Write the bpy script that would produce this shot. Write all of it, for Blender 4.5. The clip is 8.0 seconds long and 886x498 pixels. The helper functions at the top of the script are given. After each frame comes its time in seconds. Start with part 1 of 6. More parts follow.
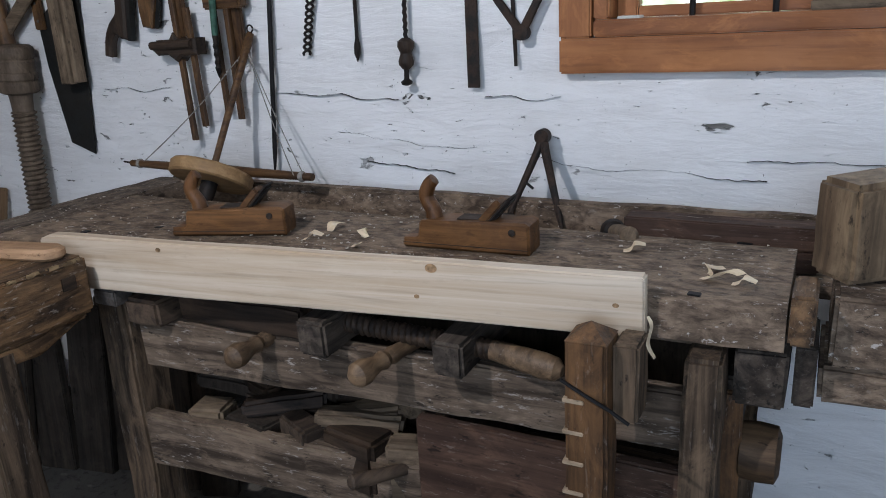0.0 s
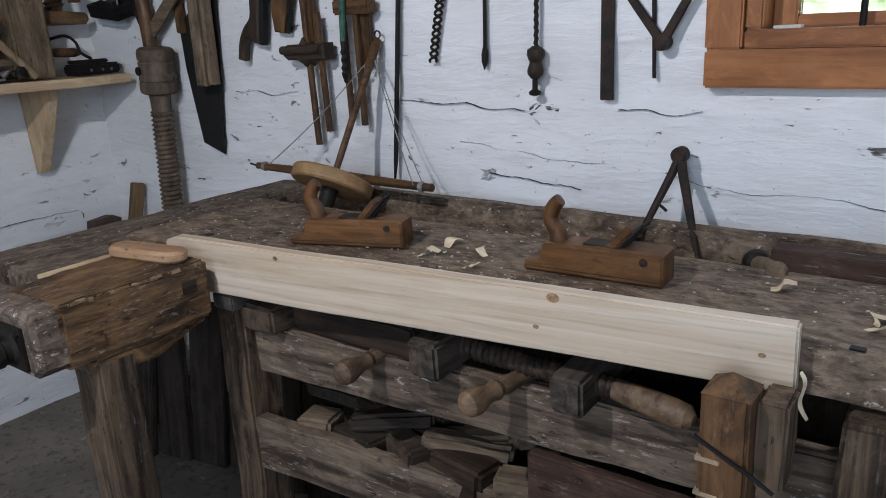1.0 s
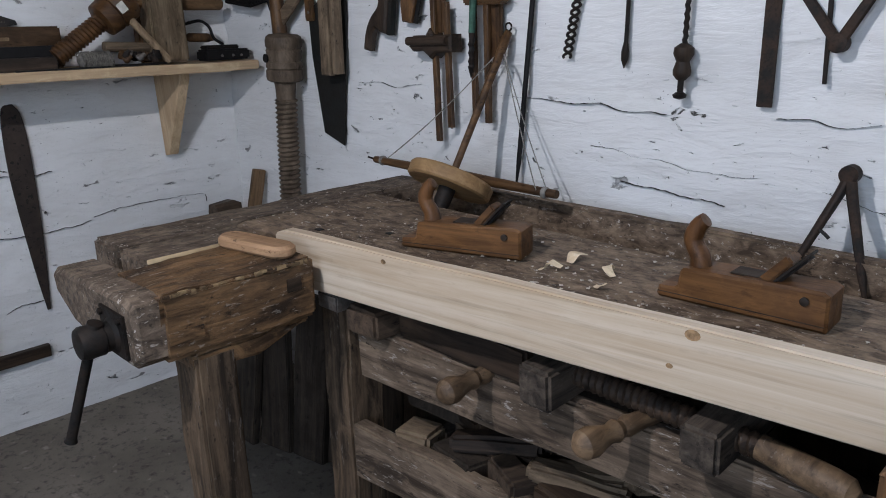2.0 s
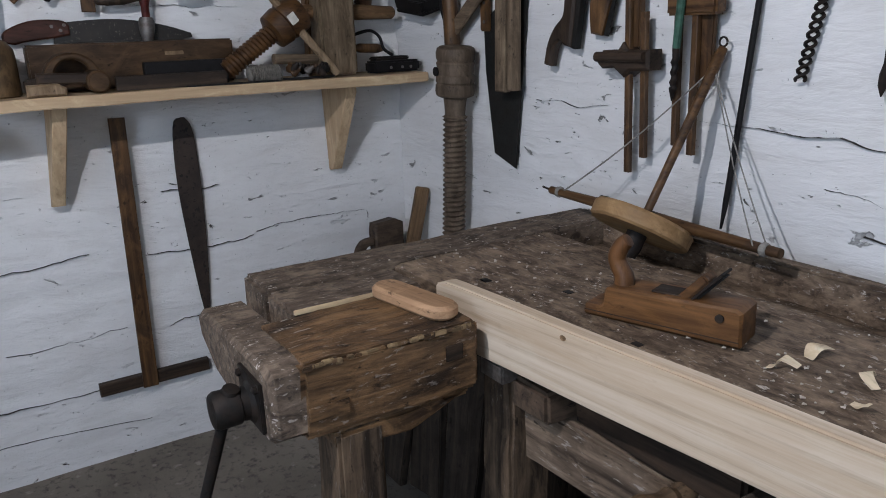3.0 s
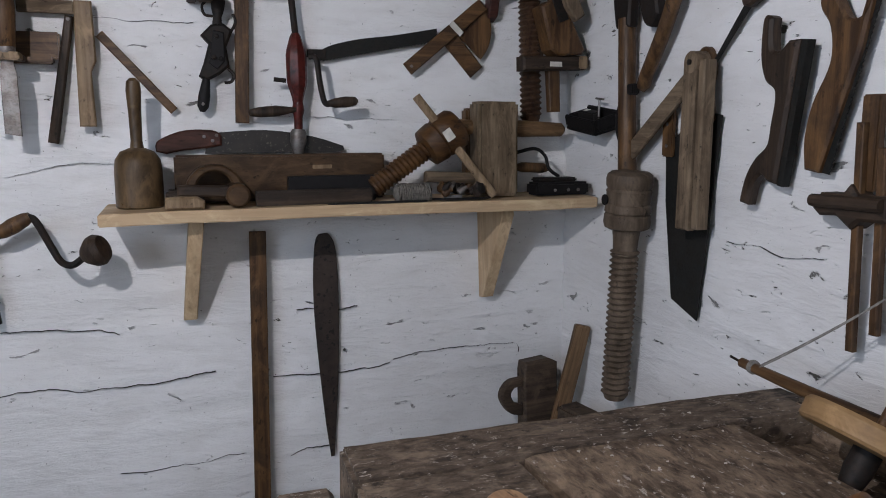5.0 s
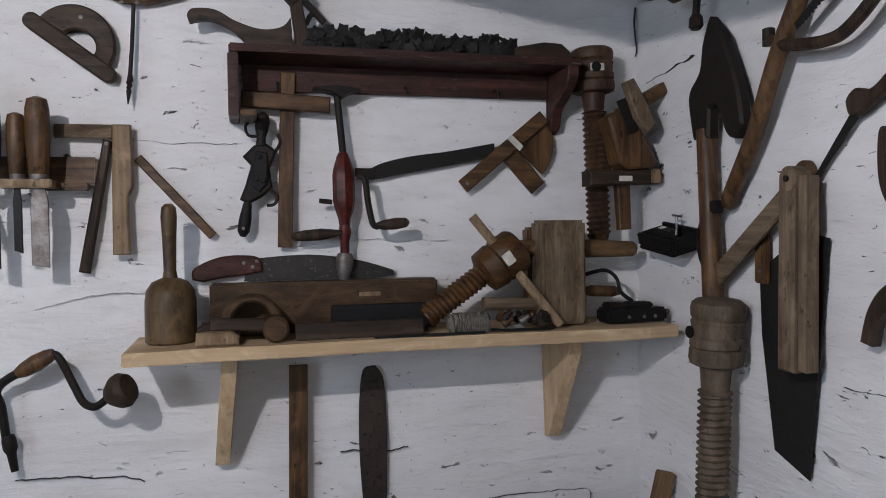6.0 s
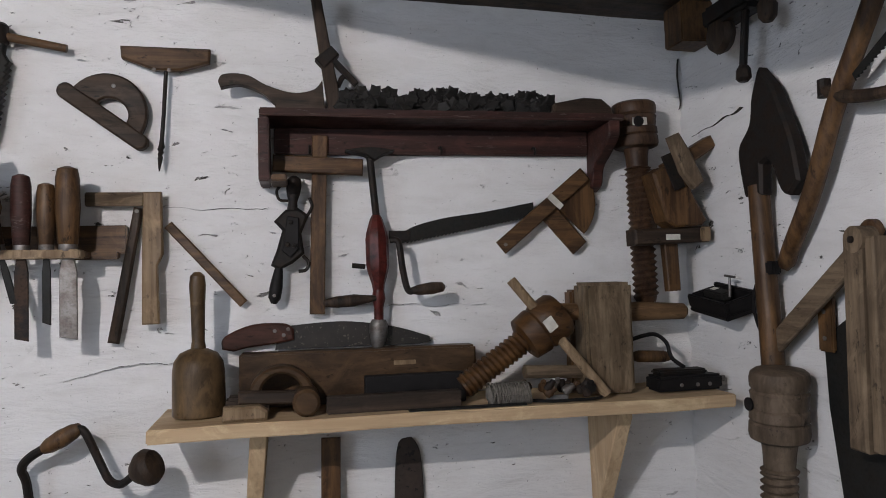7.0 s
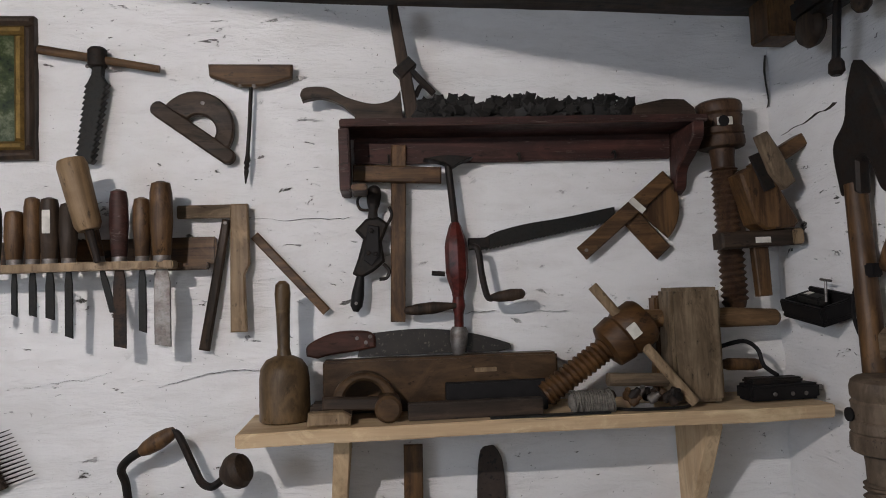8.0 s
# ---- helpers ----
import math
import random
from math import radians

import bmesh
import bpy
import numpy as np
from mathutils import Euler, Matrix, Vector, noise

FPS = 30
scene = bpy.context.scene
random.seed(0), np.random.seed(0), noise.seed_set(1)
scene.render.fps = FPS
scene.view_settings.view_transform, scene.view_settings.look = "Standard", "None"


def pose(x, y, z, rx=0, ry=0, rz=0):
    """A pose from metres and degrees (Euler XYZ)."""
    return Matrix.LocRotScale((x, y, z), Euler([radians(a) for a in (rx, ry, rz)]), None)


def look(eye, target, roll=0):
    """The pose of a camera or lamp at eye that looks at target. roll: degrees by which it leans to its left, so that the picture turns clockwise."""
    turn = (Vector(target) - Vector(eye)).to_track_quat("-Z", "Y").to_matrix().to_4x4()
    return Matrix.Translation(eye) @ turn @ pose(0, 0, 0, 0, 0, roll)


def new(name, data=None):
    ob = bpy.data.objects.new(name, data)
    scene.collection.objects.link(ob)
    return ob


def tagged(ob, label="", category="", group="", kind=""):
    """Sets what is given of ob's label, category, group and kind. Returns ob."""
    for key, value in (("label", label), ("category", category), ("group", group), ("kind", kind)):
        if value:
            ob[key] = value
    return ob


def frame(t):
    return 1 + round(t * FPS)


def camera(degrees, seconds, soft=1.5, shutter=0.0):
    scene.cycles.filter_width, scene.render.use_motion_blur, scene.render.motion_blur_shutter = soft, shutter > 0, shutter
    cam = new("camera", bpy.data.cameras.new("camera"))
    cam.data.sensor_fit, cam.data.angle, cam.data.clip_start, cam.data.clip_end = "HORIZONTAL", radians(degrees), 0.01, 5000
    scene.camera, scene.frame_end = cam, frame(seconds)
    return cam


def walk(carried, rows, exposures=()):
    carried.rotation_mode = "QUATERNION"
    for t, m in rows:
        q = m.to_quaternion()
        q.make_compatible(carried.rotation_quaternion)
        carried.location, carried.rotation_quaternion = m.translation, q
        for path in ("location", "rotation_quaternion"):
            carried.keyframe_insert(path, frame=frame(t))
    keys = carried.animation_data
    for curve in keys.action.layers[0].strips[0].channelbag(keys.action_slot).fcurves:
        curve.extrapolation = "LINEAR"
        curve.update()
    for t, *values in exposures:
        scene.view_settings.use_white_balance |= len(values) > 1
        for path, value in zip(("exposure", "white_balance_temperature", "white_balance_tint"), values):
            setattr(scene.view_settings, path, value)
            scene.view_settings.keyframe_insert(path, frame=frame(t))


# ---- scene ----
cam = camera(60.8, 8.0, soft=0.95)
PATH = [
    (0, (2.615, -1.573, 1.212), (1.735, 0.121, 0.616), -3.1),
    (0.5, (2.591, -1.543, 1.222), (1.555, 0.066, 0.64), -3.3),
    (1, (2.568, -1.509, 1.224), (1.428, 0.03, 0.646), -2.8),
    (1.2, (2.554, -1.5, 1.225), (1.387, 0.017, 0.645), -2.3),
    (2.3, (2.431, -1.378, 1.211), (0.993, -0.115, 0.632), -1.3),
    (2.5, (2.379, -1.348, 1.226), (0.901, -0.134, 0.642), -1.3),
    (3, (2.28, -1.291, 1.248), (0.655, -0.274, 0.677), -1.8),
    (3.5, (2.226, -1.216, 1.261), (0.482, -0.406, 0.711), -1.8),
    (4, (2.21, -1.157, 1.252), (0.408, -0.473, 0.717), -0.9),
    (4.5, (2.16, -1.124, 1.257), (0.326, -0.477, 0.793), -0.1),
    (5, (2.034, -1.102, 1.291), (0.165, -0.464, 0.976), -0.1),
    (5.2, (1.989, -1.067, 1.294), (0.094, -0.472, 1.057), -0.4),
    (6.3, (1.804, -1.036, 1.364), (-0.138, -0.558, 1.356), -1.0),
    (6.5, (1.786, -1.032, 1.371), (-0.161, -0.574, 1.394), -1.2),
    (7, (1.773, -1.004, 1.381), (-0.187, -0.617, 1.458), -1.5),
    (7.5, (1.773, -0.996, 1.376), (-0.206, -0.727, 1.481), -1.7),
    (8, (1.771, -1.0, 1.374), (-0.218, -0.824, 1.484), -2.0),
]
walk(cam, [(t, look(eye, target, roll)) for t, eye, target, roll in PATH], exposures=[(0, -0.02, 6300, 14), (5, 0.02, 6600, 17), (6.5, -0.03, 6900, 18), (8, 0.0, 7250, 18)])

# ---- world, lamps, exposure ----
world = bpy.data.worlds.new("sky")
scene.world = world
world.use_nodes = True
_nt = world.node_tree
_sky = _nt.nodes.new("ShaderNodeTexSky")
_sky.sky_type, _sky.sun_disc = "NISHITA", False
_sky.sun_elevation, _sky.sun_rotation = radians(38), radians(200)
_nt.links.new(_sky.outputs[0], _nt.nodes["Background"].inputs[0])
_nt.nodes["Background"].inputs[1].default_value = 0.12
scene.view_settings.exposure = 0.0


def lamp(name, kind, m, power, colour, **more):
    d = bpy.data.lights.new(name, kind)
    d.energy, d.color = power, colour
    for k, v in more.items():
        if k == "size":
            d.size = v
        elif k == "size_y":
            d.shape, d.size_y = "RECTANGLE", v
        elif k == "soft":
            d.shadow_soft_size = v
        elif k == "cone":
            d.spot_size, d.spot_blend = radians(v), 0.0
    ob = new(name, d)
    ob.matrix_world = m
    return ob


# shaded lamp under the ceiling, tilted a little
lamp("room_lamp", "SPOT", look((1.76, -1.64, 1.92), (1.76 - 0.123, -1.64 - 0.162, 0.92)), 66, (0.94, 0.96, 1.0), soft=0.014, cone=178)
# daylight: the window in the back wall, and an unseen window assumed on the far side of the room
lamp("window_daylight", "AREA", look((2.75, 0.02, 1.52), (2.75, -1.0, 1.3)), 5, (0.72, 0.86, 1.0), size=0.95, size_y=0.6)
# added fill from the east that evens out the left wall
lamp("side_daylight", "AREA", look((4.25, -1.1, 1.5), (0.0, -0.7, 1.3)), 3, (0.75, 0.86, 1.0), size=0.9, size_y=0.8)
lamp("far_daylight", "AREA", look((3.0, -3.55, 1.6), (2.6, 0.0, 1.2)), 40, (0.62, 0.79, 1.0), size=1.3, size_y=0.9)


# ---- materials ----
def material(name):
    m = bpy.data.materials.new(name)
    m.use_nodes = True
    nt = m.node_tree
    return m, nt, nt.nodes["Principled BSDF"]


def node(nt, kind, **values):
    n = nt.nodes.new(kind)
    for k, v in values.items():
        n.inputs[k.replace("_", " ")].default_value = v
    return n


def ramp(nt, source, *stops):
    r = nt.nodes.new("ShaderNodeValToRGB")
    while len(r.color_ramp.elements) < len(stops):
        r.color_ramp.elements.new(0.5)
    for e, (at, c) in zip(r.color_ramp.elements, stops):
        e.position = at
        e.color = (*c, 1) if len(c) == 3 else c
    nt.links.new(source, r.inputs[0])
    return r.outputs[0]


def mix(nt, a, b, fac, blend="MIX"):
    n = nt.nodes.new("ShaderNodeMix")
    n.data_type, n.blend_type = "RGBA", blend
    for sock, v in ((n.inputs[0], fac), (n.inputs[6], a), (n.inputs[7], b)):
        if isinstance(v, bpy.types.NodeSocket):
            nt.links.new(v, sock)
        else:
            sock.default_value = (*v, 1) if isinstance(v, tuple) else v
    return n.outputs[2]


def noise_at(nt, scale, detail=5.0, size=(1, 1, 1), rough=0.55, distort=0.0):
    tc = nt.nodes.new("ShaderNodeTexCoord")
    mp = nt.nodes.new("ShaderNodeMapping")
    mp.inputs["Scale"].default_value = size
    oi = nt.nodes.new("ShaderNodeObjectInfo")
    ad = nt.nodes.new("ShaderNodeVectorMath")
    ad.operation = "ADD"
    ml = nt.nodes.new("ShaderNodeMath")
    ml.operation = "MULTIPLY"
    ml.inputs[1].default_value = 7.0
    nt.links.new(oi.outputs["Random"], ml.inputs[0])
    nt.links.new(tc.outputs["Object"], mp.inputs[0])
    nt.links.new(mp.outputs[0], ad.inputs[0])
    nt.links.new(ml.outputs[0], ad.inputs[1])
    n = node(nt, "ShaderNodeTexNoise", Scale=scale, Detail=detail, Roughness=rough, Distortion=distort)
    nt.links.new(ad.outputs[0], n.inputs["Vector"])
    return n.outputs[0]


def bump(nt, bsdf, height, strength, distance=0.002):
    b = node(nt, "ShaderNodeBump", Strength=strength, Distance=distance)
    nt.links.new(height, b.inputs["Height"])
    nt.links.new(b.outputs[0], bsdf.inputs["Normal"])


def wood(name, dark, light, along="x", grain=60, rough=0.6, stain=0.5, flecks=0.0, relief=0.5, stain_colour=(0.02, 0.014, 0.010), gloss=0.30, long=0.06, spots=0.85, wear=0.55):
    """Wood with grain along one of the mesh's own axes, stains at hand size, and pale flecks if asked."""
    m, nt, b = material(name)
    size = {"x": (long, 1, 1), "y": (1, long, 1), "z": (1, 1, long)}[along]
    g = noise_at(nt, grain, 6, size, 0.6, 0.6)
    fine = noise_at(nt, grain * 4, 4, size, 0.6)
    c = ramp(nt, g, (0.36, dark), (0.52, tuple((p + q) / 2 for p, q in zip(dark, light))), (0.67, light))
    c = mix(nt, c, tuple(0.45 * p for p in dark), ramp(nt, fine, (0.52, (0, 0, 0)), (0.72, (0.42, 0.42, 0.42))))
    s = noise_at(nt, 9, 6, (1, 1, 1), 0.65)
    c = mix(nt, c, stain_colour, ramp(nt, s, (0.46, (0, 0, 0)), (0.75, (stain, stain, stain))))
    # handling wear: paler rubbed patches with soft, uneven edges
    worn = noise_at(nt, 17, 6, tuple(0.4 + 0.6 * q for q in size), 0.7, 0.8)
    c = mix(nt, c, tuple(min(0.8, 1.45 * q) for q in light), ramp(nt, worn, (0.52, (0, 0, 0)), (0.70, (wear,) * 3)))
    dots = noise_at(nt, 55, 5, tuple(0.35 + 0.65 * q for q in size), 0.7)
    c = mix(nt, c, tuple(0.25 * p for p in dark), ramp(nt, dots, (0.60, (0, 0, 0)), (0.68, (spots,) * 3)))
    if flecks:
        f = noise_at(nt, 120, 4, tuple(0.16 + 0.84 * q for q in size), 0.7, 0.5)
        dust = noise_at(nt, 230, 2, (1, 1, 1), 0.5)
        f = mix(nt, f, dust, 0.35, "LIGHTEN")
        f2 = noise_at(nt, 9, 4)
        k = mix(nt, ramp(nt, f, (0.60, (0, 0, 0)), (0.66, (1, 1, 1))), ramp(nt, f2, (0.40, (0.15,) * 3), (0.6, (1, 1, 1))), 1.0, "MULTIPLY")
        c = mix(nt, c, (0.50, 0.45, 0.40), mix(nt, (0.0, 0.0, 0.0), k, flecks))
    nt.links.new(c, b.inputs["Base Color"])
    nt.links.new(ramp(nt, s, (0.3, (rough - 0.12,) * 3), (0.7, (min(rough + 0.2, 1),) * 3)), b.inputs["Roughness"])
    b.inputs["Specular IOR Level"].default_value = gloss
    bump(nt, b, mix(nt, g, fine, 0.5), relief, 0.003)
    return m


def metal(name, colour, rust, rough=0.5, amount=0.5, metallic=0.8):
    m, nt, b = material(name)
    s = noise_at(nt, 28, 8, (1, 1, 1), 0.7)
    f = noise_at(nt, 160, 4)
    k = ramp(nt, s, (0.40, (0, 0, 0)), (0.66, (1, 1, 1)))
    c = mix(nt, colour, rust, mix(nt, (0.0, 0.0, 0.0), k, amount))
    c = mix(nt, c, tuple(0.4 * q for q in colour), ramp(nt, f, (0.5, (0, 0, 0)), (0.75, (0.6,) * 3)))
    nt.links.new(c, b.inputs["Base Color"])
    b.inputs["Metallic"].default_value = metallic
    b.inputs["Specular IOR Level"].default_value = 0.2
    nt.links.new(ramp(nt, s, (0.3, (rough,) * 3), (0.7, (min(1, rough + 0.3),) * 3)), b.inputs["Roughness"])
    bump(nt, b, f, 0.25, 0.001)
    return m


def plain(name, colour, rough=0.7, vary=0.25, scale=40, metallic=0.0):
    m, nt, b = material(name)
    s = noise_at(nt, scale, 6)
    c = mix(nt, colour, tuple(q * (1 - vary) * 0.8 for q in colour), ramp(nt, s, (0.4, (0, 0, 0)), (0.7, (1, 1, 1))))
    nt.links.new(c, b.inputs["Base Color"])
    b.inputs["Roughness"].default_value, b.inputs["Metallic"].default_value = rough, metallic
    b.inputs["Specular IOR Level"].default_value = 0.2
    bump(nt, b, s, 0.2, 0.001)
    return m


def limewash(name, across):
    """Limewash on hewn logs: brush relief along the logs, small flaked spots that show the grey wood."""
    m, nt, b = material(name)
    long = {"x": (0.26, 1, 1), "y": (1, 0.26, 1)}[across]
    longer = {"x": (0.4, 1, 1), "y": (1, 0.4, 1)}[across]
    g = noise_at(nt, 26, 8, long, 0.62, 0.5)
    lump = noise_at(nt, 8, 4, longer, 0.5)
    tone = noise_at(nt, 2.2, 5)
    chip = noise_at(nt, 34, 6, longer, 0.66, 0.7)
    where = noise_at(nt, 3.2, 4, long)
    c = ramp(nt, tone, (0.3, (0.68, 0.675, 0.665)), (0.7, (0.80, 0.80, 0.795)))
    c = mix(nt, c, (0.60, 0.59, 0.57), ramp(nt, g, (0.36, (0.35,) * 3), (0.54, (0, 0, 0))))
    k = mix(nt, ramp(nt, chip, (0.645, (0, 0, 0)), (0.67, (1, 1, 1))), ramp(nt, where, (0.44, (0, 0, 0)), (0.56, (1, 1, 1))), 1.0, "MULTIPLY")
    fleck = noise_at(nt, 95, 4, longer, 0.6, 0.5)
    k2 = mix(nt, ramp(nt, fleck, (0.69, (0, 0, 0)), (0.72, (0.8,) * 3)), ramp(nt, where, (0.40, (0, 0, 0)), (0.60, (1, 1, 1))), 1.0, "MULTIPLY")
    k = mix(nt, k, k2, 1.0, "LIGHTEN")
    c = mix(nt, c, (0.10, 0.095, 0.085), k)
    speck = noise_at(nt, 150, 2, (1, 1, 1), 0.5)
    few = noise_at(nt, 11, 3)
    c = mix(nt, c, (0.13, 0.12, 0.11), mix(nt, ramp(nt, speck, (0.72, (0, 0, 0)), (0.75, (0.9,) * 3)), ramp(nt, few, (0.50, (0, 0, 0)), (0.58, (1, 1, 1))), 1.0, "MULTIPLY"))
    nt.links.new(c, b.inputs["Base Color"])
    b.inputs["Roughness"].default_value = 0.85
    b.inputs["Specular IOR Level"].default_value = 0.2
    brush = noise_at(nt, 90, 5, long, 0.65, 0.3)
    relief = mix(nt, mix(nt, g, lump, 0.55), brush, 0.14)
    bump(nt, b, mix(nt, relief, (0.0, 0.0, 0.0), k), 1.0, 0.022)
    return m


WALL_B, WALL_L = limewash("limewash_back", "x"), limewash("limewash_left", "y")
CRACK = plain("bare_crack", (0.055, 0.048, 0.042), 0.95)
BENCH = wood("old_bench_top", (0.06708, 0.04472, 0.02958), (0.258, 0.1858, 0.127), "x", 60, 0.75, 0.7, 1.0, 0.9, long=0.42)
BENCH_END = wood("old_bench_end", (0.04756, 0.0336, 0.02376), (0.1968, 0.1462, 0.1056), "y", 60, 0.75, 0.7, 0.9, 0.9, long=0.42)
VISE = wood("oily_vise_beech", (0.0221, 0.0119, 0.00595), (0.204, 0.1156, 0.0544), "y", 42, 0.55, 0.95, 0.6, 0.9, long=0.14)
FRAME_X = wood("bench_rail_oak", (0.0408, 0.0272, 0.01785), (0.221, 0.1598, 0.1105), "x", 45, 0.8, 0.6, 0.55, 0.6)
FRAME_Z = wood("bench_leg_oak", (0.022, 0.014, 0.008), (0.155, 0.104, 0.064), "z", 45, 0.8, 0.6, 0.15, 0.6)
# underside oak: the shade below the bench top is put into its colour
FRAME_Y = wood("shaded_cross_oak", (0.0162, 0.0119, 0.009), (0.0864, 0.0665, 0.0498), "y", 45, 0.8, 0.6, 0.1, 0.6)
SPRUCE = wood("fresh_spruce", (0.46, 0.350, 0.240), (0.65, 0.560, 0.45), "x", 30, 0.6, 0.12, 0, 0.2, (0.42, 0.29, 0.17), long=0.03, spots=0.10, wear=0.1)
SPRUCE_Y = wood("shelf_spruce", (0.42, 0.29, 0.17), (0.60, 0.45, 0.28), "y", 22, 0.6, 0.15, 0, 0.2, (0.30, 0.18, 0.10), spots=0.12)
SPRUCE_Z = wood("bracket_spruce", (0.42, 0.29, 0.17), (0.58, 0.43, 0.27), "z", 24, 0.6, 0.15, 0, 0.2, (0.30, 0.18, 0.10), spots=0.12)
PINE = wood("window_pine_x", (0.1955, 0.068, 0.021), (0.357, 0.144, 0.04875), "x", 20, 0.5, 0.25, 0, 0.2, (0.10, 0.035, 0.012), spots=0.12)
PINE_Z = wood("window_pine_z", (0.1955, 0.068, 0.021), (0.357, 0.144, 0.04875), "z", 20, 0.5, 0.25, 0, 0.2, (0.10, 0.035, 0.012), spots=0.12)
BEECH = wood("plane_beech", (0.05904, 0.02516, 0.00792), (0.164, 0.07622, 0.0264), "x", 45, 0.5, 0.75, 0, 0.2, (0.025, 0.011, 0.006), 0.3, spots=0.4)
HORN = wood("plane_horn", (0.0576, 0.0238, 0.0072), (0.14, 0.0616, 0.021), "z", 40, 0.45, 0.6, 0, 0.15, (0.025, 0.011, 0.006), 0.3, spots=0.4)
BROWN_U = wood("aged_wood_x", (0.036, 0.01584, 0.006), (0.1332, 0.0693, 0.0276), "x", 50, 0.5, 0.7, 0, 0.35, gloss=0.32)
BROWN_V = wood("aged_wood_y", (0.036, 0.01584, 0.006), (0.1332, 0.0693, 0.0276), "y", 50, 0.5, 0.7, 0, 0.35, gloss=0.32)
DARK_U = wood("dark_wood_x", (0.0126, 0.0079, 0.005), (0.0577, 0.0357, 0.0221), "x", 50, 0.6, 0.5, 0, 0.3)
DARK_V = wood("dark_wood_y", (0.0126, 0.0079, 0.005), (0.0577, 0.0357, 0.0221), "y", 50, 0.6, 0.5, 0, 0.3)
GREY_V = wood("grey_wood_y", (0.08752, 0.06031, 0.03792), (0.1956, 0.1411, 0.09028), "y", 50, 0.75, 0.5, 0, 0.4)
GREY_U = wood("grey_wood_x", (0.08752, 0.06031, 0.03792), (0.1956, 0.1411, 0.09028), "x", 50, 0.75, 0.5, 0, 0.4)
PALE_V = wood("pale_wood_y", (0.1547, 0.1017, 0.056), (0.2992, 0.2125, 0.128), "y", 50, 0.55, 0.4, 0, 0.25, (0.10, 0.06, 0.03))
OAK_X = wood("oak_disc", (0.208, 0.1178, 0.049), (0.352, 0.2204, 0.105), "x", 30, 0.6, 0.3, 0, 0.3, (0.12, 0.07, 0.03), spots=0.12)
MAROON = wood("maroon_painted_wood", (0.0234, 0.00858, 0.00702), (0.0663, 0.0234, 0.01716), "x", 50, 0.55, 0.5, 0.12, 0.2)
IRON = metal("dark_iron", (0.016, 0.015, 0.014), (0.040, 0.024, 0.016), 0.45, 0.6, 0.35)
BLADE = metal("saw_steel", (0.016, 0.017, 0.016), (0.030, 0.023, 0.018), 0.45, 0.5, 0.25)
RUST = metal("rusty_steel", (0.018, 0.016, 0.015), (0.075, 0.045, 0.030), 0.5, 0.8, 0.25)
STEEL = metal("worn_steel", (0.22, 0.21, 0.20), (0.10, 0.07, 0.05), 0.4, 0.7, 0.8)
BLACK = plain("black_paint", (0.010, 0.009, 0.009), 0.6)
RED = plain("red_drill_paint", (0.085, 0.015, 0.011), 0.38, 0.75, 55)
PAPER = plain("paper_label", (0.62, 0.60, 0.54), 0.8, 0.15)
SHAVE = wood("wood_shaving", (0.55, 0.42, 0.27), (0.74, 0.62, 0.44), "x", 40, 0.6, 0, 0, 0.1, spots=0.12)
STRING = plain("twine", (0.26, 0.245, 0.22), 0.9, 0.4, 90)
GREENP = plain("green_paint", (0.05, 0.12, 0.085), 0.6, 0.5)
TINPLATE = metal("tin_plate", (0.30, 0.30, 0.30), (0.12, 0.09, 0.06), 0.4, 0.6, 0.7)


def earth_floor():
    m, nt, b = material("concrete_floor")
    s, f, p = noise_at(nt, 3, 6), noise_at(nt, 40, 6, (1, 1, 1), 0.7), noise_at(nt, 22, 4)
    c = ramp(nt, s, (0.3, (0.115, 0.098, 0.078)), (0.7, (0.22, 0.19, 0.155)))
    c = mix(nt, c, (0.055, 0.046, 0.038), ramp(nt, f, (0.52, (0, 0, 0)), (0.66, (0.85,) * 3)))
    c = mix(nt, c, (0.34, 0.30, 0.26), ramp(nt, p, (0.64, (0, 0, 0)), (0.72, (0.6,) * 3)))
    nt.links.new(c, b.inputs["Base Color"])
    b.inputs["Roughness"].default_value = 0.9
    bump(nt, b, f, 0.6, 0.006)
    return m


FLOOR = earth_floor()


# ---- mesh helpers ----
def mesh(bm, name, mat, smooth=35):
    me = bpy.data.meshes.new(name)
    bmesh.ops.recalc_face_normals(bm, faces=bm.faces)
    bm.to_mesh(me)
    bm.free()
    me.materials.append(mat)
    if smooth:
        for p in me.polygons:
            p.use_smooth = True
        me.set_sharp_from_angle(angle=radians(smooth))
    return me


def part(name, bm, mat, parent=None, label="", smooth=35):
    ob = new(name, mesh(bm, name, mat, smooth))
    ob.parent = parent
    return tagged(ob, label)


def thing(name, m, label, category, group="", kind=""):
    ob = new(name)
    ob.empty_display_size = 0.05
    ob.matrix_world = m
    return tagged(ob, label, category, group, kind)


def single(name, bm, mat, m, label, category, group="", kind="", smooth=35):
    """A thing that is one mesh."""
    ob = new(name, mesh(bm, name, mat, smooth))
    ob.matrix_world = m
    return tagged(ob, label, category, group, kind)


def askew(x):
    """How far the back wall leans into the room towards the corner."""
    return 0.022 * max(0.0, min(1.0, 1 - x / 1.9))


def on_left(y, z, w=0.0, turn=0.0):
    """Wall-hung pose on the left wall: local x runs along +y, local y up, local z out of the wall."""
    base = Matrix(((0, 0, 1, w), (1, 0, 0, y), (0, 1, 0, z), (0, 0, 0, 1)))
    return base @ pose(0, 0, 0, 0, 0, turn)


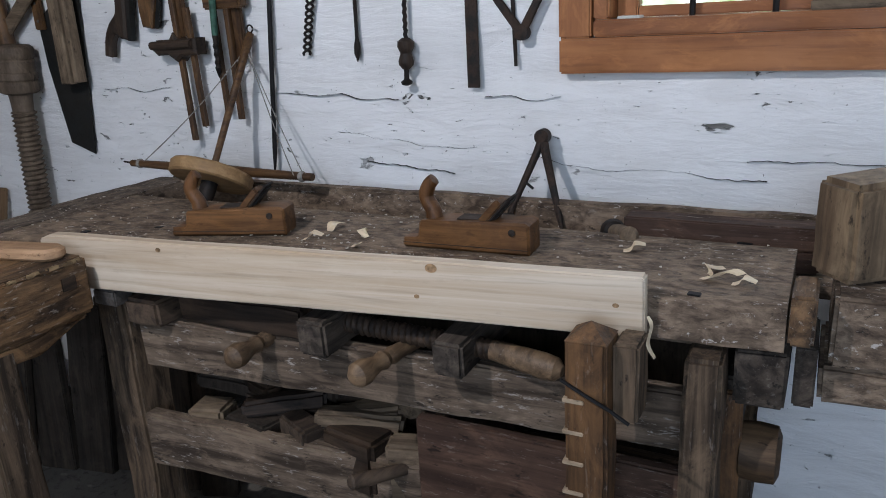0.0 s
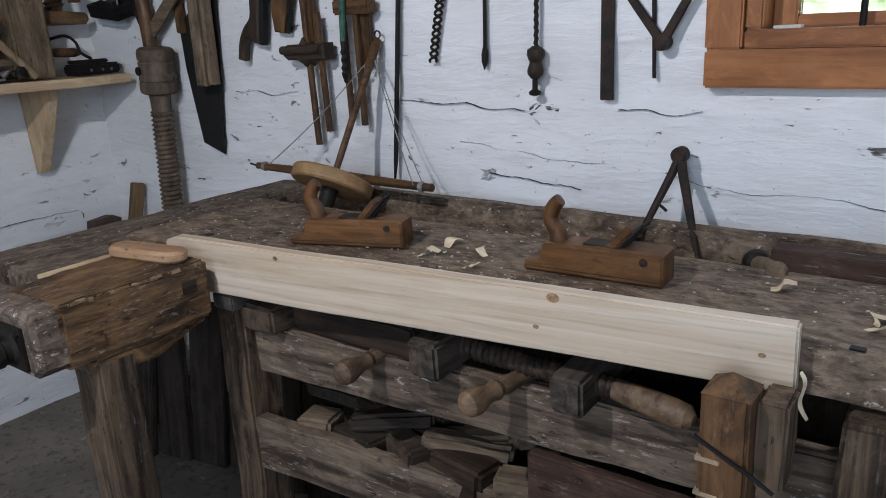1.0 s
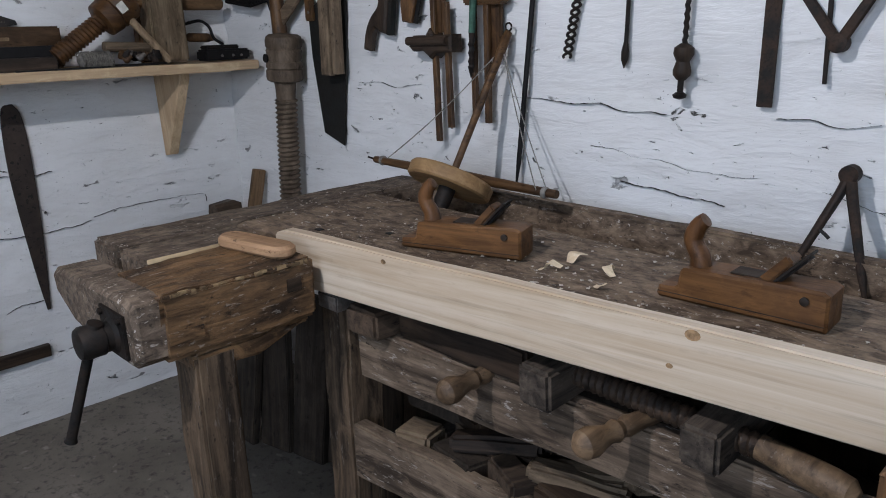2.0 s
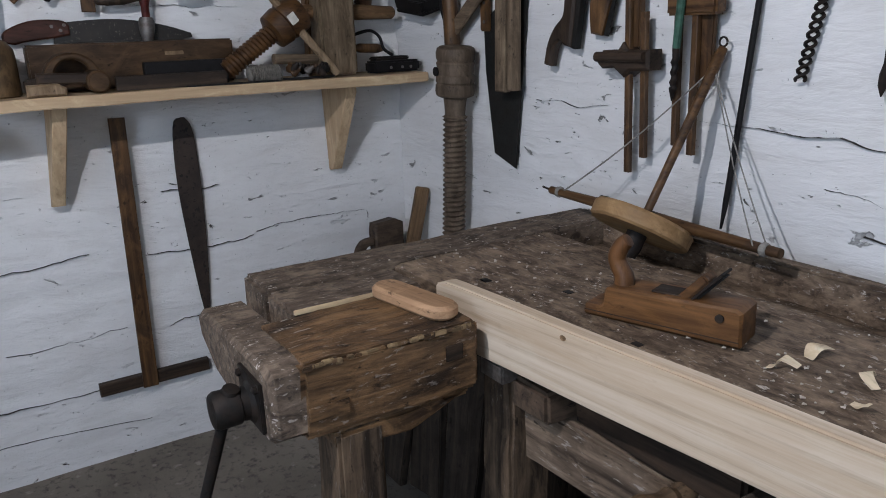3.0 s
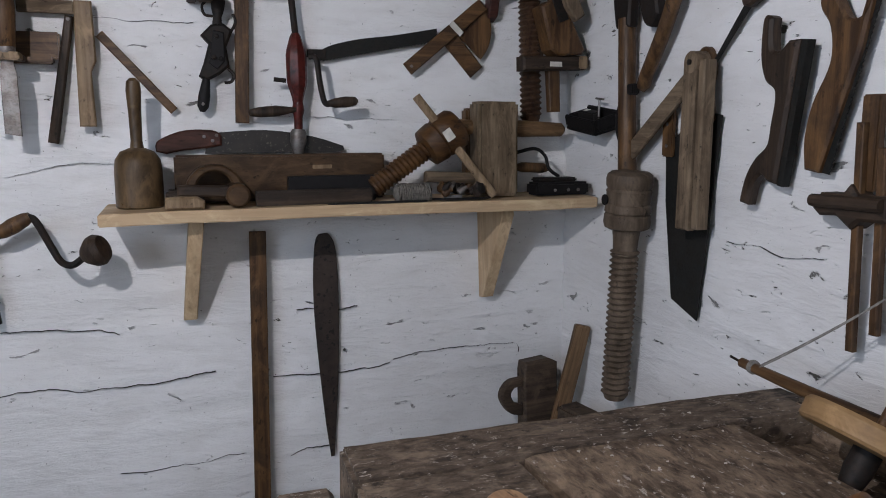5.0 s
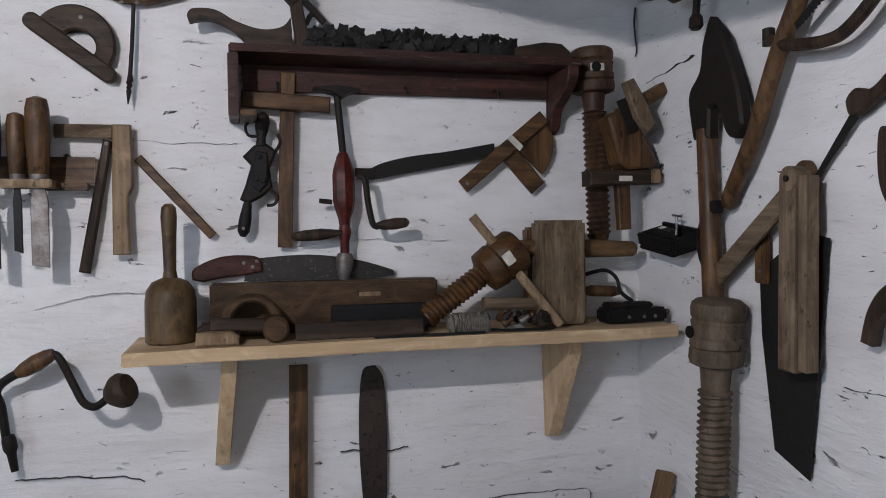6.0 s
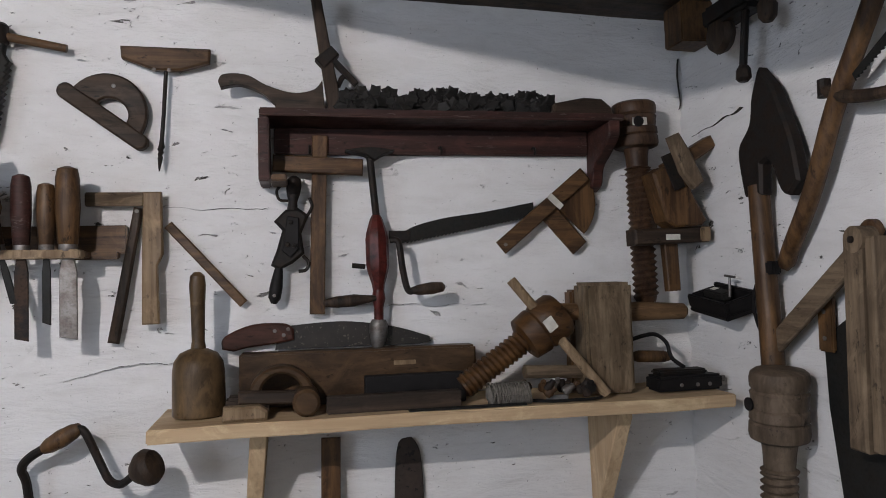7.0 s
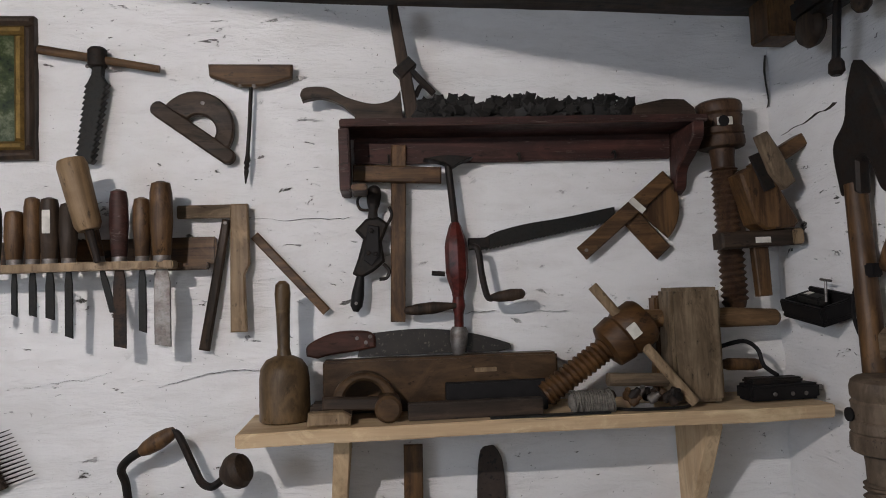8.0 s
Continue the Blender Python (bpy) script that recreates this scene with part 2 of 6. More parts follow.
def on_back(x, z, w=0.0, turn=0.0):
    """Wall-hung pose on the back wall: local x runs along +x, local y up, local z out of the wall."""
    base = Matrix(((1, 0, 0, x), (0, 0, -1, -w - askew(x)), (0, 1, 0, z), (0, 0, 0, 1)))
    return base @ pose(0, 0, 0, 0, 0, turn)


def add_box(bm, x0, y0, z0, x1, y1, z1, bev=0.003, m=None, cuts=0, rough=0.0):
    b = bmesh.new()
    bmesh.ops.create_cube(b, size=1.0)
    bmesh.ops.transform(b, matrix=Matrix.Translation(((x0 + x1) / 2, (y0 + y1) / 2, (z0 + z1) / 2)) @ Matrix.Diagonal((x1 - x0, y1 - y0, z1 - z0, 1)), verts=b.verts)
    if cuts:
        ax = max(range(3), key=lambda i: (x1 - x0, y1 - y0, z1 - z0)[i])
        es = [e for e in b.edges if abs((e.verts[0].co - e.verts[1].co)[ax]) > 1e-4]
        bmesh.ops.subdivide_edges(b, edges=es, cuts=cuts)
    if bev:
        es = [e for e in b.edges if len(e.link_faces) == 2 and e.calc_face_angle(0) > 0.5]
        bmesh.ops.bevel(b, geom=es, offset=bev, segments=2, affect="EDGES", clamp_overlap=True)
    if rough:
        off = Vector((x0 * 3.1, y0 * 2.7 + 5, z0 * 4.3))
        for v in b.verts:
            v.co += rough * noise.noise_vector(v.co * 9 + off) + 0.4 * rough * noise.noise_vector(v.co * 31 + off)
    return join(bm, b, m)


def join(bm, b, m=None):
    if m is not None:
        bmesh.ops.transform(b, matrix=m, verts=b.verts)
    me = bpy.data.meshes.new("joining")
    b.to_mesh(me)
    b.free()
    bm.from_mesh(me)
    bpy.data.meshes.remove(me)
    return bm


def box(*a, **k):
    return add_box(bmesh.new(), *a, **k)


def add_poly(bm, pts, z0, z1, bev=0.002, m=None):
    """A flat outline given thickness, its edges eased."""
    b = bmesh.new()
    vs = [b.verts.new((x, y, z0)) for x, y in pts]
    f = b.faces.new(vs)
    r = bmesh.ops.extrude_face_region(b, geom=[f])
    bmesh.ops.translate(b, vec=(0, 0, z1 - z0), verts=[v for v in r["geom"] if isinstance(v, bmesh.types.BMVert)])
    bmesh.ops.recalc_face_normals(b, faces=b.faces)
    if bev:
        es = [e for e in b.edges if len(e.link_faces) == 2 and e.calc_face_angle(0) > 1.0 and abs(e.verts[0].co.z - e.verts[1].co.z) < 1e-5]
        bmesh.ops.bevel(b, geom=es, offset=bev, segments=1, affect="EDGES", clamp_overlap=True)
    bmesh.ops.triangulate(b, faces=[f for f in b.faces if len(f.verts) > 4])
    return join(bm, b, m)


def poly(pts, z0, z1, bev=0.002, m=None):
    return add_poly(bmesh.new(), pts, z0, z1, bev, m)


def add_lathe(bm, prof, seg=20, m=None, thread=None):
    """Turned form about local y: prof rows (radius, height). thread=(start, end, pitch, depth) cuts a helix."""
    b = bmesh.new()
    rows = []
    if thread:
        s, e, pitch, depth = thread
        fine = []
        for (r0, h0), (r1, h1) in zip(prof, prof[1:]):
            if min(h0, h1) >= min(s, e) - 1e-6 and max(h0, h1) <= max(s, e) + 1e-6 and abs(h1 - h0) > pitch:
                n = int(abs(h1 - h0) / pitch * 5)
                fine += [(r0 + (r1 - r0) * i / n, h0 + (h1 - h0) * i / n, 1) for i in range(n)]
            else:
                fine.append((r0, h0, 0))
        fine.append((*prof[-1], 0))
    else:
        fine = [(r, h, 0) for r, h in prof]
    for r, h, t in fine:
        ring = []
        for i in range(seg):
            a = 2 * math.pi * i / seg
            rr = r
            if t:
                rr = r - thread[3] * abs(2 * ((h / thread[2] + i / seg) % 1) - 1)
            ring.append(b.verts.new((rr * math.cos(a), h, rr * math.sin(a))))
        rows.append(ring)
    for p, q in zip(rows, rows[1:]):
        for i in range(seg):
            b.faces.new((p[i], p[(i + 1) % seg], q[(i + 1) % seg], q[i]))
    b.faces.new(rows[0])
    b.faces.new(rows[-1][::-1])
    return join(bm, b, m)


def lathe(prof, seg=20, m=None, thread=None):
    return add_lathe(bmesh.new(), prof, seg, m, thread)


def add_tube(bm, pts, radius, seg=10):
    """A round bar along a line of points; radius a number or one for each point."""
    pts = [Vector(p) for p in pts]
    rad = radius if isinstance(radius, (list, tuple)) else [radius] * len(pts)
    rings = []
    up = Vector((0.31, 0.23, 0.92))
    for i, p in enumerate(pts):
        d = (pts[min(i + 1, len(pts) - 1)] - pts[max(i - 1, 0)]).normalized()
        a = (up - d * up.dot(d)).normalized()
        c = d.cross(a)
        up = a
        rings.append([bm.verts.new(p + rad[i] * (math.cos(2 * math.pi * k / seg) * a + math.sin(2 * math.pi * k / seg) * c)) for k in range(seg)])
    for p, q in zip(rings, rings[1:]):
        for k in range(seg):
            bm.faces.new((p[k], p[(k + 1) % seg], q[(k + 1) % seg], q[k]))
    bm.faces.new(rings[0])
    bm.faces.new(rings[-1])
    return bm


def tube(pts, radius, seg=10):
    return add_tube(bmesh.new(), pts, radius, seg)


def curve(pts, n=8):
    """Points along a smooth line through pts."""
    pts = [Vector(p) for p in pts]
    out = []
    for i in range(len(pts) - 1):
        p0, p1, p2, p3 = pts[max(i - 1, 0)], pts[i], pts[i + 1], pts[min(i + 2, len(pts) - 1)]
        for k in range(n):
            t = k / n
            out.append(0.5 * ((2 * p1) + (p2 - p0) * t + (2 * p0 - 5 * p1 + 4 * p2 - p3) * t * t + (3 * p1 - p0 - 3 * p2 + p3) * t ** 3))
    return out + [pts[-1]]


def curve2(pts, n=6):
    return [(p.x, p.y) for p in curve([(*q, 0) for q in pts], n)]


def rect(x0, y0, x1, y1):
    return [(x0, y0), (x1, y0), (x1, y1), (x0, y1)]


# ---- the room ----
def rough_wall(name, u0, u1, v0, v1, place, mat, hole=None, step=0.022, seed=0.0):
    """A wall of limewashed logs: courses about 0.26 m high that bulge a little, uneven all over."""
    bm = bmesh.new()
    us = list(np.arange(u0, u1, step)) + [u1]
    vs = list(np.arange(v0, v1, step)) + [v1]
    if hole:
        us = sorted(set([u for u in us if min(abs(u - hole[0]), abs(u - hole[2])) > step / 2] + [hole[0], hole[2]]))
        vs = sorted(set([v for v in vs if min(abs(v - hole[1]), abs(v - hole[3])) > step / 2] + [hole[1], hole[3]]))
    grid = {}
    for i, u in enumerate(us):
        for j, v in enumerate(vs):
            course = (v + 0.03 * noise.noise(Vector((u * 0.7, seed, 3)))) / 0.27
            bulge = 0.008 * abs(math.sin(math.pi * course)) ** 0.5 - 0.008
            w = bulge + 0.007 * noise.noise(Vector((u * 1.5, v * 5, seed))) + 0.006 * noise.noise(Vector((u * 7, v * 19, seed + 4))) - 0.004
            grid[i, j] = bm.verts.new(place(u, v, w))
    for i in range(len(us) - 1):
        for j in range(len(vs) - 1):
            if hole and hole[0] - 1e-6 <= us[i] < hole[2] - 1e-6 and hole[1] - 1e-6 <= vs[j] < hole[3] - 1e-6:
                continue
            bm.faces.new((grid[i, j], grid[i + 1, j], grid[i + 1, j + 1], grid[i, j + 1]))
    r = bmesh.ops.extrude_face_region(bm, geom=bm.faces[:])
    d = Vector(place(0, 0, -0.22)) - Vector(place(0, 0, 0))
    bmesh.ops.translate(bm, vec=d, verts=[v for v in r["geom"] if isinstance(v, bmesh.types.BMVert)])
    return tagged(part(name, bm, mat, smooth=60), "uneven limewashed log wall with cracks and flaking", "wall", kind="structure")


H, RX, RY = 2.048, 4.4, -3.7
WIN = (2.20, 1.165, 3.30, 1.95)
rough_wall("wall_north", -0.2, RX + 0.2, -0.02, H + 0.1, lambda u, v, w: (u, -w - askew(u), v), WALL_B, WIN, seed=1.0)
rough_wall("wall_west", RY - 0.2, 0.004, -0.02, H + 0.1, lambda u, v, w: (w, u, v), WALL_L, seed=7.0)
FARWIN = (2.6, 0.95, 4.0, 1.9)
rough_wall("wall_south", -0.2, RX + 0.2, -0.02, H + 0.1, lambda u, v, w: (u, RY + w, v), WALL_B, FARWIN, step=0.12, seed=3.0)
# the opening in this unseen wall is assumed
rough_wall("wall_east", RY - 0.2, 0.2, -0.02, H + 0.1, lambda u, v, w: (RX - w, u, v), WALL_L, (-1.6, 1.05, -0.6, 1.9), step=0.12, seed=5.0)


def floor_sheet():
    bm = bmesh.new()
    n = 70
    g = [[bm.verts.new((-0.2 + (RX + 0.4) * i / n, RY - 0.2 + (-RY + 0.4) * j / n, 0)) for j in range(n + 1)] for i in range(n + 1)]
    for row in g:
        for v in row:
            v.co.z = 0.006 * noise.noise(v.co * 2.2) + 0.003 * noise.noise(v.co * 11) - 0.006
    for i in range(n):
        for j in range(n):
            bm.faces.new((g[i][j], g[i + 1][j], g[i + 1][j + 1], g[i][j + 1]))
    r = bmesh.ops.extrude_face_region(bm, geom=bm.faces[:])
    bmesh.ops.translate(bm, vec=(0, 0, -0.1), verts=[v for v in r["geom"] if isinstance(v, bmesh.types.BMVert)])
    tagged(part("floor", bm, FLOOR, smooth=60), "rough grey-brown trodden concrete floor", "floor", kind="structure")


floor_sheet()


def ceiling_boards():
    bm = bmesh.new()
    x = -0.2
    k = 0
    while x < RX + 0.1:
        w = (0.62, 0.24, 0.27, 0.22)[k % 4] if k else 0.62
        add_box(bm, x, RY - 0.2, H - 0.005 * (k % 3), x + w - 0.005, 0.2, H + 0.06, 0.004, cuts=14, rough=0.003)
        x += w
        k += 1
    for v in bm.verts:
        v.co.z += 0.033 * (max(v.co.y, -2.0) * -1 - 0.6)
    tagged(part("ceiling", bm, DARK_V), "dark aged wooden plank ceiling", "ceiling", kind="structure")


ceiling_boards()


def crack(name, m, pts, width, label):
    """A split in the limewash: a thin wandering groove of bare wood."""
    rng = random.Random(int(pts[0][0] * 1000))
    c = curve([(*p, 0) for p in pts], 14)
    bm = bmesh.new()
    prev = None
    for i, p in enumerate(c):
        wd = 0.33 * width * (0.1 + 1.1 * rng.random() ** 2) * (0.10 if noise.noise(Vector((p.x * 13, p.y * 3, 8))) < 0.08 else 1) * (0.3 if i in (0, len(c) - 1) else 1)
        o = 0.007 * noise.noise(Vector((p.x * 17, p.y * 9, 1))) + 0.003 * noise.noise(Vector((p.x * 60, p.y * 9, 5))) + 0.0015 * (rng.random() - 0.5)
        ring = [bm.verts.new((p.x, p.y + o - wd, -0.010)), bm.verts.new((p.x, p.y + o, 0.0022)), bm.verts.new((p.x, p.y + o + wd, -0.010))]
        if prev:
            for k in range(2):
                bm.faces.new((prev[k], ring[k], ring[k + 1], prev[k + 1]))
        prev = ring
    return single(name, bm, CRACK, m, label, "crack", kind="structure", smooth=0)


# ---- the bench ----
def front(x):
    """The bench's front edge runs a little askew to the wall."""
    return -0.655 + 0.067 * (x - 1.09)


def workbench():
    t = thing("workbench", pose(1.8, -0.4, 0), "long scarred wooden joiner workbench with tool tray and vise", "workbench")
    back = pose(-1.8, 0.4, 0)

    def piece(name, bm, mat, label="", parent=t):
        bmesh.ops.transform(bm, matrix=back, verts=bm.verts)
        return part(name, bm, mat, parent, label)

    # the main plank is built as a fine grid so that its face is uneven
    bm = bmesh.new()
    nx, ny = 90, 24
    g = []
    for i in range(nx + 1):
        x = 1.092 + (2.59 - 1.092) * i / nx
        col = []
        for j in range(ny + 1):
            y0, y1 = front(x), -0.285
            y = y0 + (y1 - y0) * j / ny
            z = 0.82 + 0.0022 * noise.noise(Vector((x * 5, y * 22, 0))) + 0.0012 * noise.noise(Vector((x * 22, y * 60, 2)))
            if j == 0:
                z -= 0.004 + 0.004 * abs(noise.noise(Vector((x * 14, 3, 2))))
            col.append(bm.verts.new((x, y, z)))
        g.append(col)
    for i in range(nx):
        for j in range(ny):
            bm.faces.new((g[i][j], g[i + 1][j], g[i + 1][j + 1], g[i][j + 1]))
    r = bmesh.ops.extrude_face_region(bm, geom=bm.faces[:])
    for v in r["geom"]:
        if isinstance(v, bmesh.types.BMVert):
            v.co.z = 0.757 - 0.02 * max(0, v.co.x - 2.44) + 0.003 * noise.noise(v.co * 11)
    piece("bench_top", bm, BENCH)
    piece("end_cap", box(0.965, -0.905, 0.725, 1.0905, -0.075, 0.819, 0.007, cuts=24, rough=0.004), BENCH_END, "dark end-grain cap board")
    piece("shoulder", box(1.092, -0.905, 0.735, 1.205, -0.663, 0.817, 0.006, cuts=10, rough=0.004), BENCH_END)
    piece("tray_floor", box(1.045, -0.30, 0.742, 3.15, -0.115, 0.764, 0.002, cuts=20, rough=0.002), BENCH)
    piece("tray_rail", box(1.045, -0.122, 0.70, 3.15, -0.085, 0.829, 0.006, cuts=40, rough=0.004), BENCH, "worn back rail of the tool tray")
    piece("tail_block", box(2.645, -0.492, 0.715, 3.15, -0.29, 0.82, 0.006, cuts=12, rough=0.004), BENCH, "split and weathered tail block")
    piece("tail_lower_block", box(2.635, -0.487, 0.655, 3.0, -0.30, 0.712, 0.006, cuts=12, rough=0.005), BENCH)
    piece("tail_wedge", box(2.594, -0.556, 0.765, 2.626, -0.47, 0.838, 0.004, cuts=4, rough=0.003), VISE, "worn brown bench dog")
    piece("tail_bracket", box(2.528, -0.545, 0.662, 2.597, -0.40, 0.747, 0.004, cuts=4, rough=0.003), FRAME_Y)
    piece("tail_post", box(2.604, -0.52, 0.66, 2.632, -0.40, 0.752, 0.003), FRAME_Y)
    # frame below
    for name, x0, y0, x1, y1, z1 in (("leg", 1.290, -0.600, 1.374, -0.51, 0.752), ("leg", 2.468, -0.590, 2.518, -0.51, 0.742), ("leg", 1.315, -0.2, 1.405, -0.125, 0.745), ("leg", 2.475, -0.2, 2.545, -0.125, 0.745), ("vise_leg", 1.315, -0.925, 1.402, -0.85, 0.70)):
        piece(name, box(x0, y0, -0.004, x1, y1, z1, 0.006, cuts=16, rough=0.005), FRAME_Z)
    for name, x0, x1, z0, z1 in (("upper_rail", 1.407, 2.473, 0.553, 0.655), ("lower_rail", 1.375, 2.02, 0.315, 0.435)):
        bm = bmesh.new()
        add_box(bm, x0, 0.0, z0, x1, 0.035, z1, 0.005, cuts=30, rough=0.004)
        for v in bm.verts:
            v.co.y += front(v.co.x) + 0.035
        piece(name, bm, FRAME_X, "grey worn rail with scuffs")
    piece("foot_rail", box(1.33, -0.62, 0.08, 2.5, -0.56, 0.17, 0.005, cuts=20, rough=0.004), FRAME_X)
    piece("shelf_board", box(1.40, -0.56, 0.325, 2.47, -0.13, 0.345, 0.003, cuts=12, rough=0.003), FRAME_X)
    piece("cupboard_door", box(2.024, -0.575, 0.15, 2.468, -0.552, 0.55, 0.004, cuts=10, rough=0.003), DARK_RED, "reddish brown cupboard board")
    piece("side_panel", box(2.05, -0.55, 0.15, 2.07, -0.14, 0.55, 0.003), DARK_U)
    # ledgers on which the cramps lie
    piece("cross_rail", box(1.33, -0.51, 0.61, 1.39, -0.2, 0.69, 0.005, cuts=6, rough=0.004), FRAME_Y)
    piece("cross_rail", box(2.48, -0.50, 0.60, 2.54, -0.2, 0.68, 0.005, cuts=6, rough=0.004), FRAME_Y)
    piece("top_batten", box(1.42, -0.40, 0.675, 2.47, -0.33, 0.742, 0.005, cuts=14, rough=0.004), FRAME_X)
    # shoulder vise
    block = piece("vise_block", box(1.212, -0.972, 0.705, 1.405, -0.682, 0.818, 0.008, cuts=18, rough=0.006), VISE, "oily scarred beech vise block with chewed edges")
    bm = bmesh.new()
    add_box(bm, 1.25, -0.925, 0.668, 1.402, -0.70, 0.708, 0.008, cuts=14, rough=0.004)
    for v in bm.verts:
        if v.co.z < 0.70:
            v.co.z += 0.035 * max(0.0, (v.co.y + 0.80) / 0.1)
    piece("vise_lower_jaw", bm, VISE)
    bm = poly([(1.045, 0.79), (1.06, 0.803), (1.36, 0.816), (1.395, 0.808), (1.4, 0.72), (1.37, 0.70), (1.24, 0.70), (1.13, 0.715), (1.055, 0.755)], -0.05, 0.03, 0.008, Matrix(((1, 0, 0, 0), (0, 0, 1, -0.962), (0, 1, 0, 0), (0, 0, 0, 1))))
    piece("vise_front_jaw", bm, BENCH_END, "grey end-grain front jaw")
    piece("vise_strip", box(1.202, -0.90, 0.812, 1.207, -0.75, 0.8200, 0.001), SPRUCE_Y, "pale new wood sliver")
    piece("inlay", box(1.4055, -0.745, 0.765, 1.4085, -0.715, 0.79, 0.001), DARK_V, "", block)
    piece("inlay", box(1.4055, -0.965, 0.735, 1.4085, -0.905, 0.757, 0.001), VISE, "", block)
    plate = piece("iron_plate", box(1.275, -1.018, 0.715, 1.365, -1.012, 0.79, 0.001), IRON)
    ax = Matrix.Translation((1.32, -1.012, 0.748))
    hub = piece("vise_screw", lathe([(0.031, 0.0), (0.031, -0.006), (0.025, -0.012), (0.024, -0.022), (0.027, -0.024), (0.0275, -0.054), (0.024, -0.060), (0.010, -0.062)], 24, ax), IRON, "dark iron vise screw hub")
    d = Vector((-0.30, -0.22, -1.0))
    h = lathe([(0.004, -0.034), (0.012, -0.032), (0.014, -0.022), (0.0085, -0.016), (0.0085, 0.19), (0.011, 0.196), (0.004, 0.2)], 14, Matrix.Translation((1.317, -1.050, 0.748)) @ d.to_track_quat("Y", "Z").to_matrix().to_4x4())
    piece("vise_handle", h, IRON, "iron tommy bar hanging down", hub)
    for x, z in ((1.285, 0.78), (1.355, 0.78)):
        piece("bolt_head", lathe([(0.006, 0.0), (0.006, -0.005), (0.002, -0.007)], 8, Matrix.Translation((x, -1.018, z))), IRON, "", plate)
    # chewed, splintered edge along the block's top
    rng = random.Random(5)
    for i in range(22):
        y = -0.965 + 0.275 * (i + rng.random() * 0.8) / 22
        w, d, h = rng.uniform(0.004, 0.011), rng.uniform(0.002, 0.007), rng.uniform(0.002, 0.006)
        piece("splinter", box(1.4045 - d, y - w, 0.8165 - h, 1.4065, y + w, 0.8185, 0.001, rough=0.0045), SPLINTER if i % 3 else VISE, "", block)
    # holes in the top, left dark
    for x, y in ((1.27, -0.574), (1.613, -0.565), (1.40, -0.50), (2.47, -0.545)):
        piece("dog_hole", box(x - 0.009, y - 0.007, 0.8185, x + 0.009, y + 0.007, 0.8212, 0.001, rough=0.002), BLACK, "dark dog hole")
    return t


SPLINTER = wood("splintered_beech", (0.085, 0.0527, 0.0255), (0.289, 0.1997, 0.1062), "y", 60, 0.8, 0.3, 0, 0.4)
DARK_RED = wood("red_brown_board", (0.032, 0.016, 0.010), (0.105, 0.058, 0.037), "x", 30, 0.75, 0.6, 0.3, 0.3)
workbench()


def spruce_board():
    bm = bmesh.new()
    add_box(bm, 0, 0, 0, 1.160, 0.026, 0.108, 0.003, cuts=40)
    for v in bm.verts:
        v.co.z -= 0.014 * (v.co.x / 1.18) * (1 if v.co.z > 0.05 else -0.25)
        v.co.z += 0.002 * noise.noise(Vector((v.co.x * 4, 0, v.co.z * 3)))
        if v.co.x < 0.03 and v.co.z > 0.05:
            v.co.z -= 0.01 * (1 - v.co.x / 0.03)
    b = thing("board", pose(1.257, -0.667, 0.733, 0, -1.35, 3.75), "freshly planed pale spruce board clamped along the bench front", "board")
    part("plank", bm, SPRUCE, b)
    for x, z, r in ((0.840, 0.088, 0.0085), (0.812, 0.040, 0.004), (0.30, 0.09, 0.005), (0.09, 0.03, 0.006), (1.12, 0.05, 0.004)):
        part("knot", lathe([(r, 0.0), (r * 0.96, 0.0008), (r * 0.3, 0.0012)], 12, Matrix.Translation((x, 0.0005, z)) @ pose(0, 0, 0, 180, 0, 0) @ Matrix.Diagonal((1.25, 1, 0.9, 1))), KNOT, b, "brown knot")


KNOT = plain("knot_wood", (0.36, 0.225, 0.12), 0.55, 0.6, 120)
spruce_board()


def bench_prop():
    t = thing("notched_post", pose(2.358, -0.662, 0), "brown square wooden prop post with notched edge and pointed top", "post")
    bm = bmesh.new()
    s = 0.029
    add_box(bm, -s, -s, -0.004, s, s, 0.795, 0.005, cuts=30, rough=0.003)
    b = bmesh.new()
    tip = [b.verts.new(p) for p in ((-s, -s, 0.79), (s, -s, 0.79), (s, s, 0.79), (-s, s, 0.79))]
    top = b.verts.new((0.0, 0.0, 0.812))
    for i in range(4):
        b.faces.new((tip[i], tip[(i + 1) % 4], top))
    b.faces.new(tip[::-1])
    join(bm, b)
    part("post", bm, VISE_Z, t)
    for i in range(9):
        z = 0.70 - 0.048 * i
        part("notch", box(-s - 0.0025, -s - 0.002, z, 0.004 - s * 0.2, -s * 0.2, z + 0.006, 0.001, pose(0, 0, 0, 0, 0, 0)), NOTCH, t, "pale sawn notch")
    part("wire", tube([(-0.032, -0.034, 0.735), (0.0, -0.036, 0.72), (0.034, -0.035, 0.703), (0.062, -0.04, 0.69)], 0.0028, 6), BLACK, t, "black wire round the post")
    part("rear_cheek", box(0.030, 0.0, 0.665, 0.064, 0.058, 0.782, 0.004, cuts=12, rough=0.003), FRAME_Z, t)


VISE_Z = wood("prop_wood", (0.036, 0.01776, 0.007854), (0.144, 0.07104, 0.02772), "z", 42, 0.6, 0.7, 0.2, 0.5)
NOTCH = plain("sawn_notch", (0.36, 0.27, 0.18), 0.85)
bench_prop()


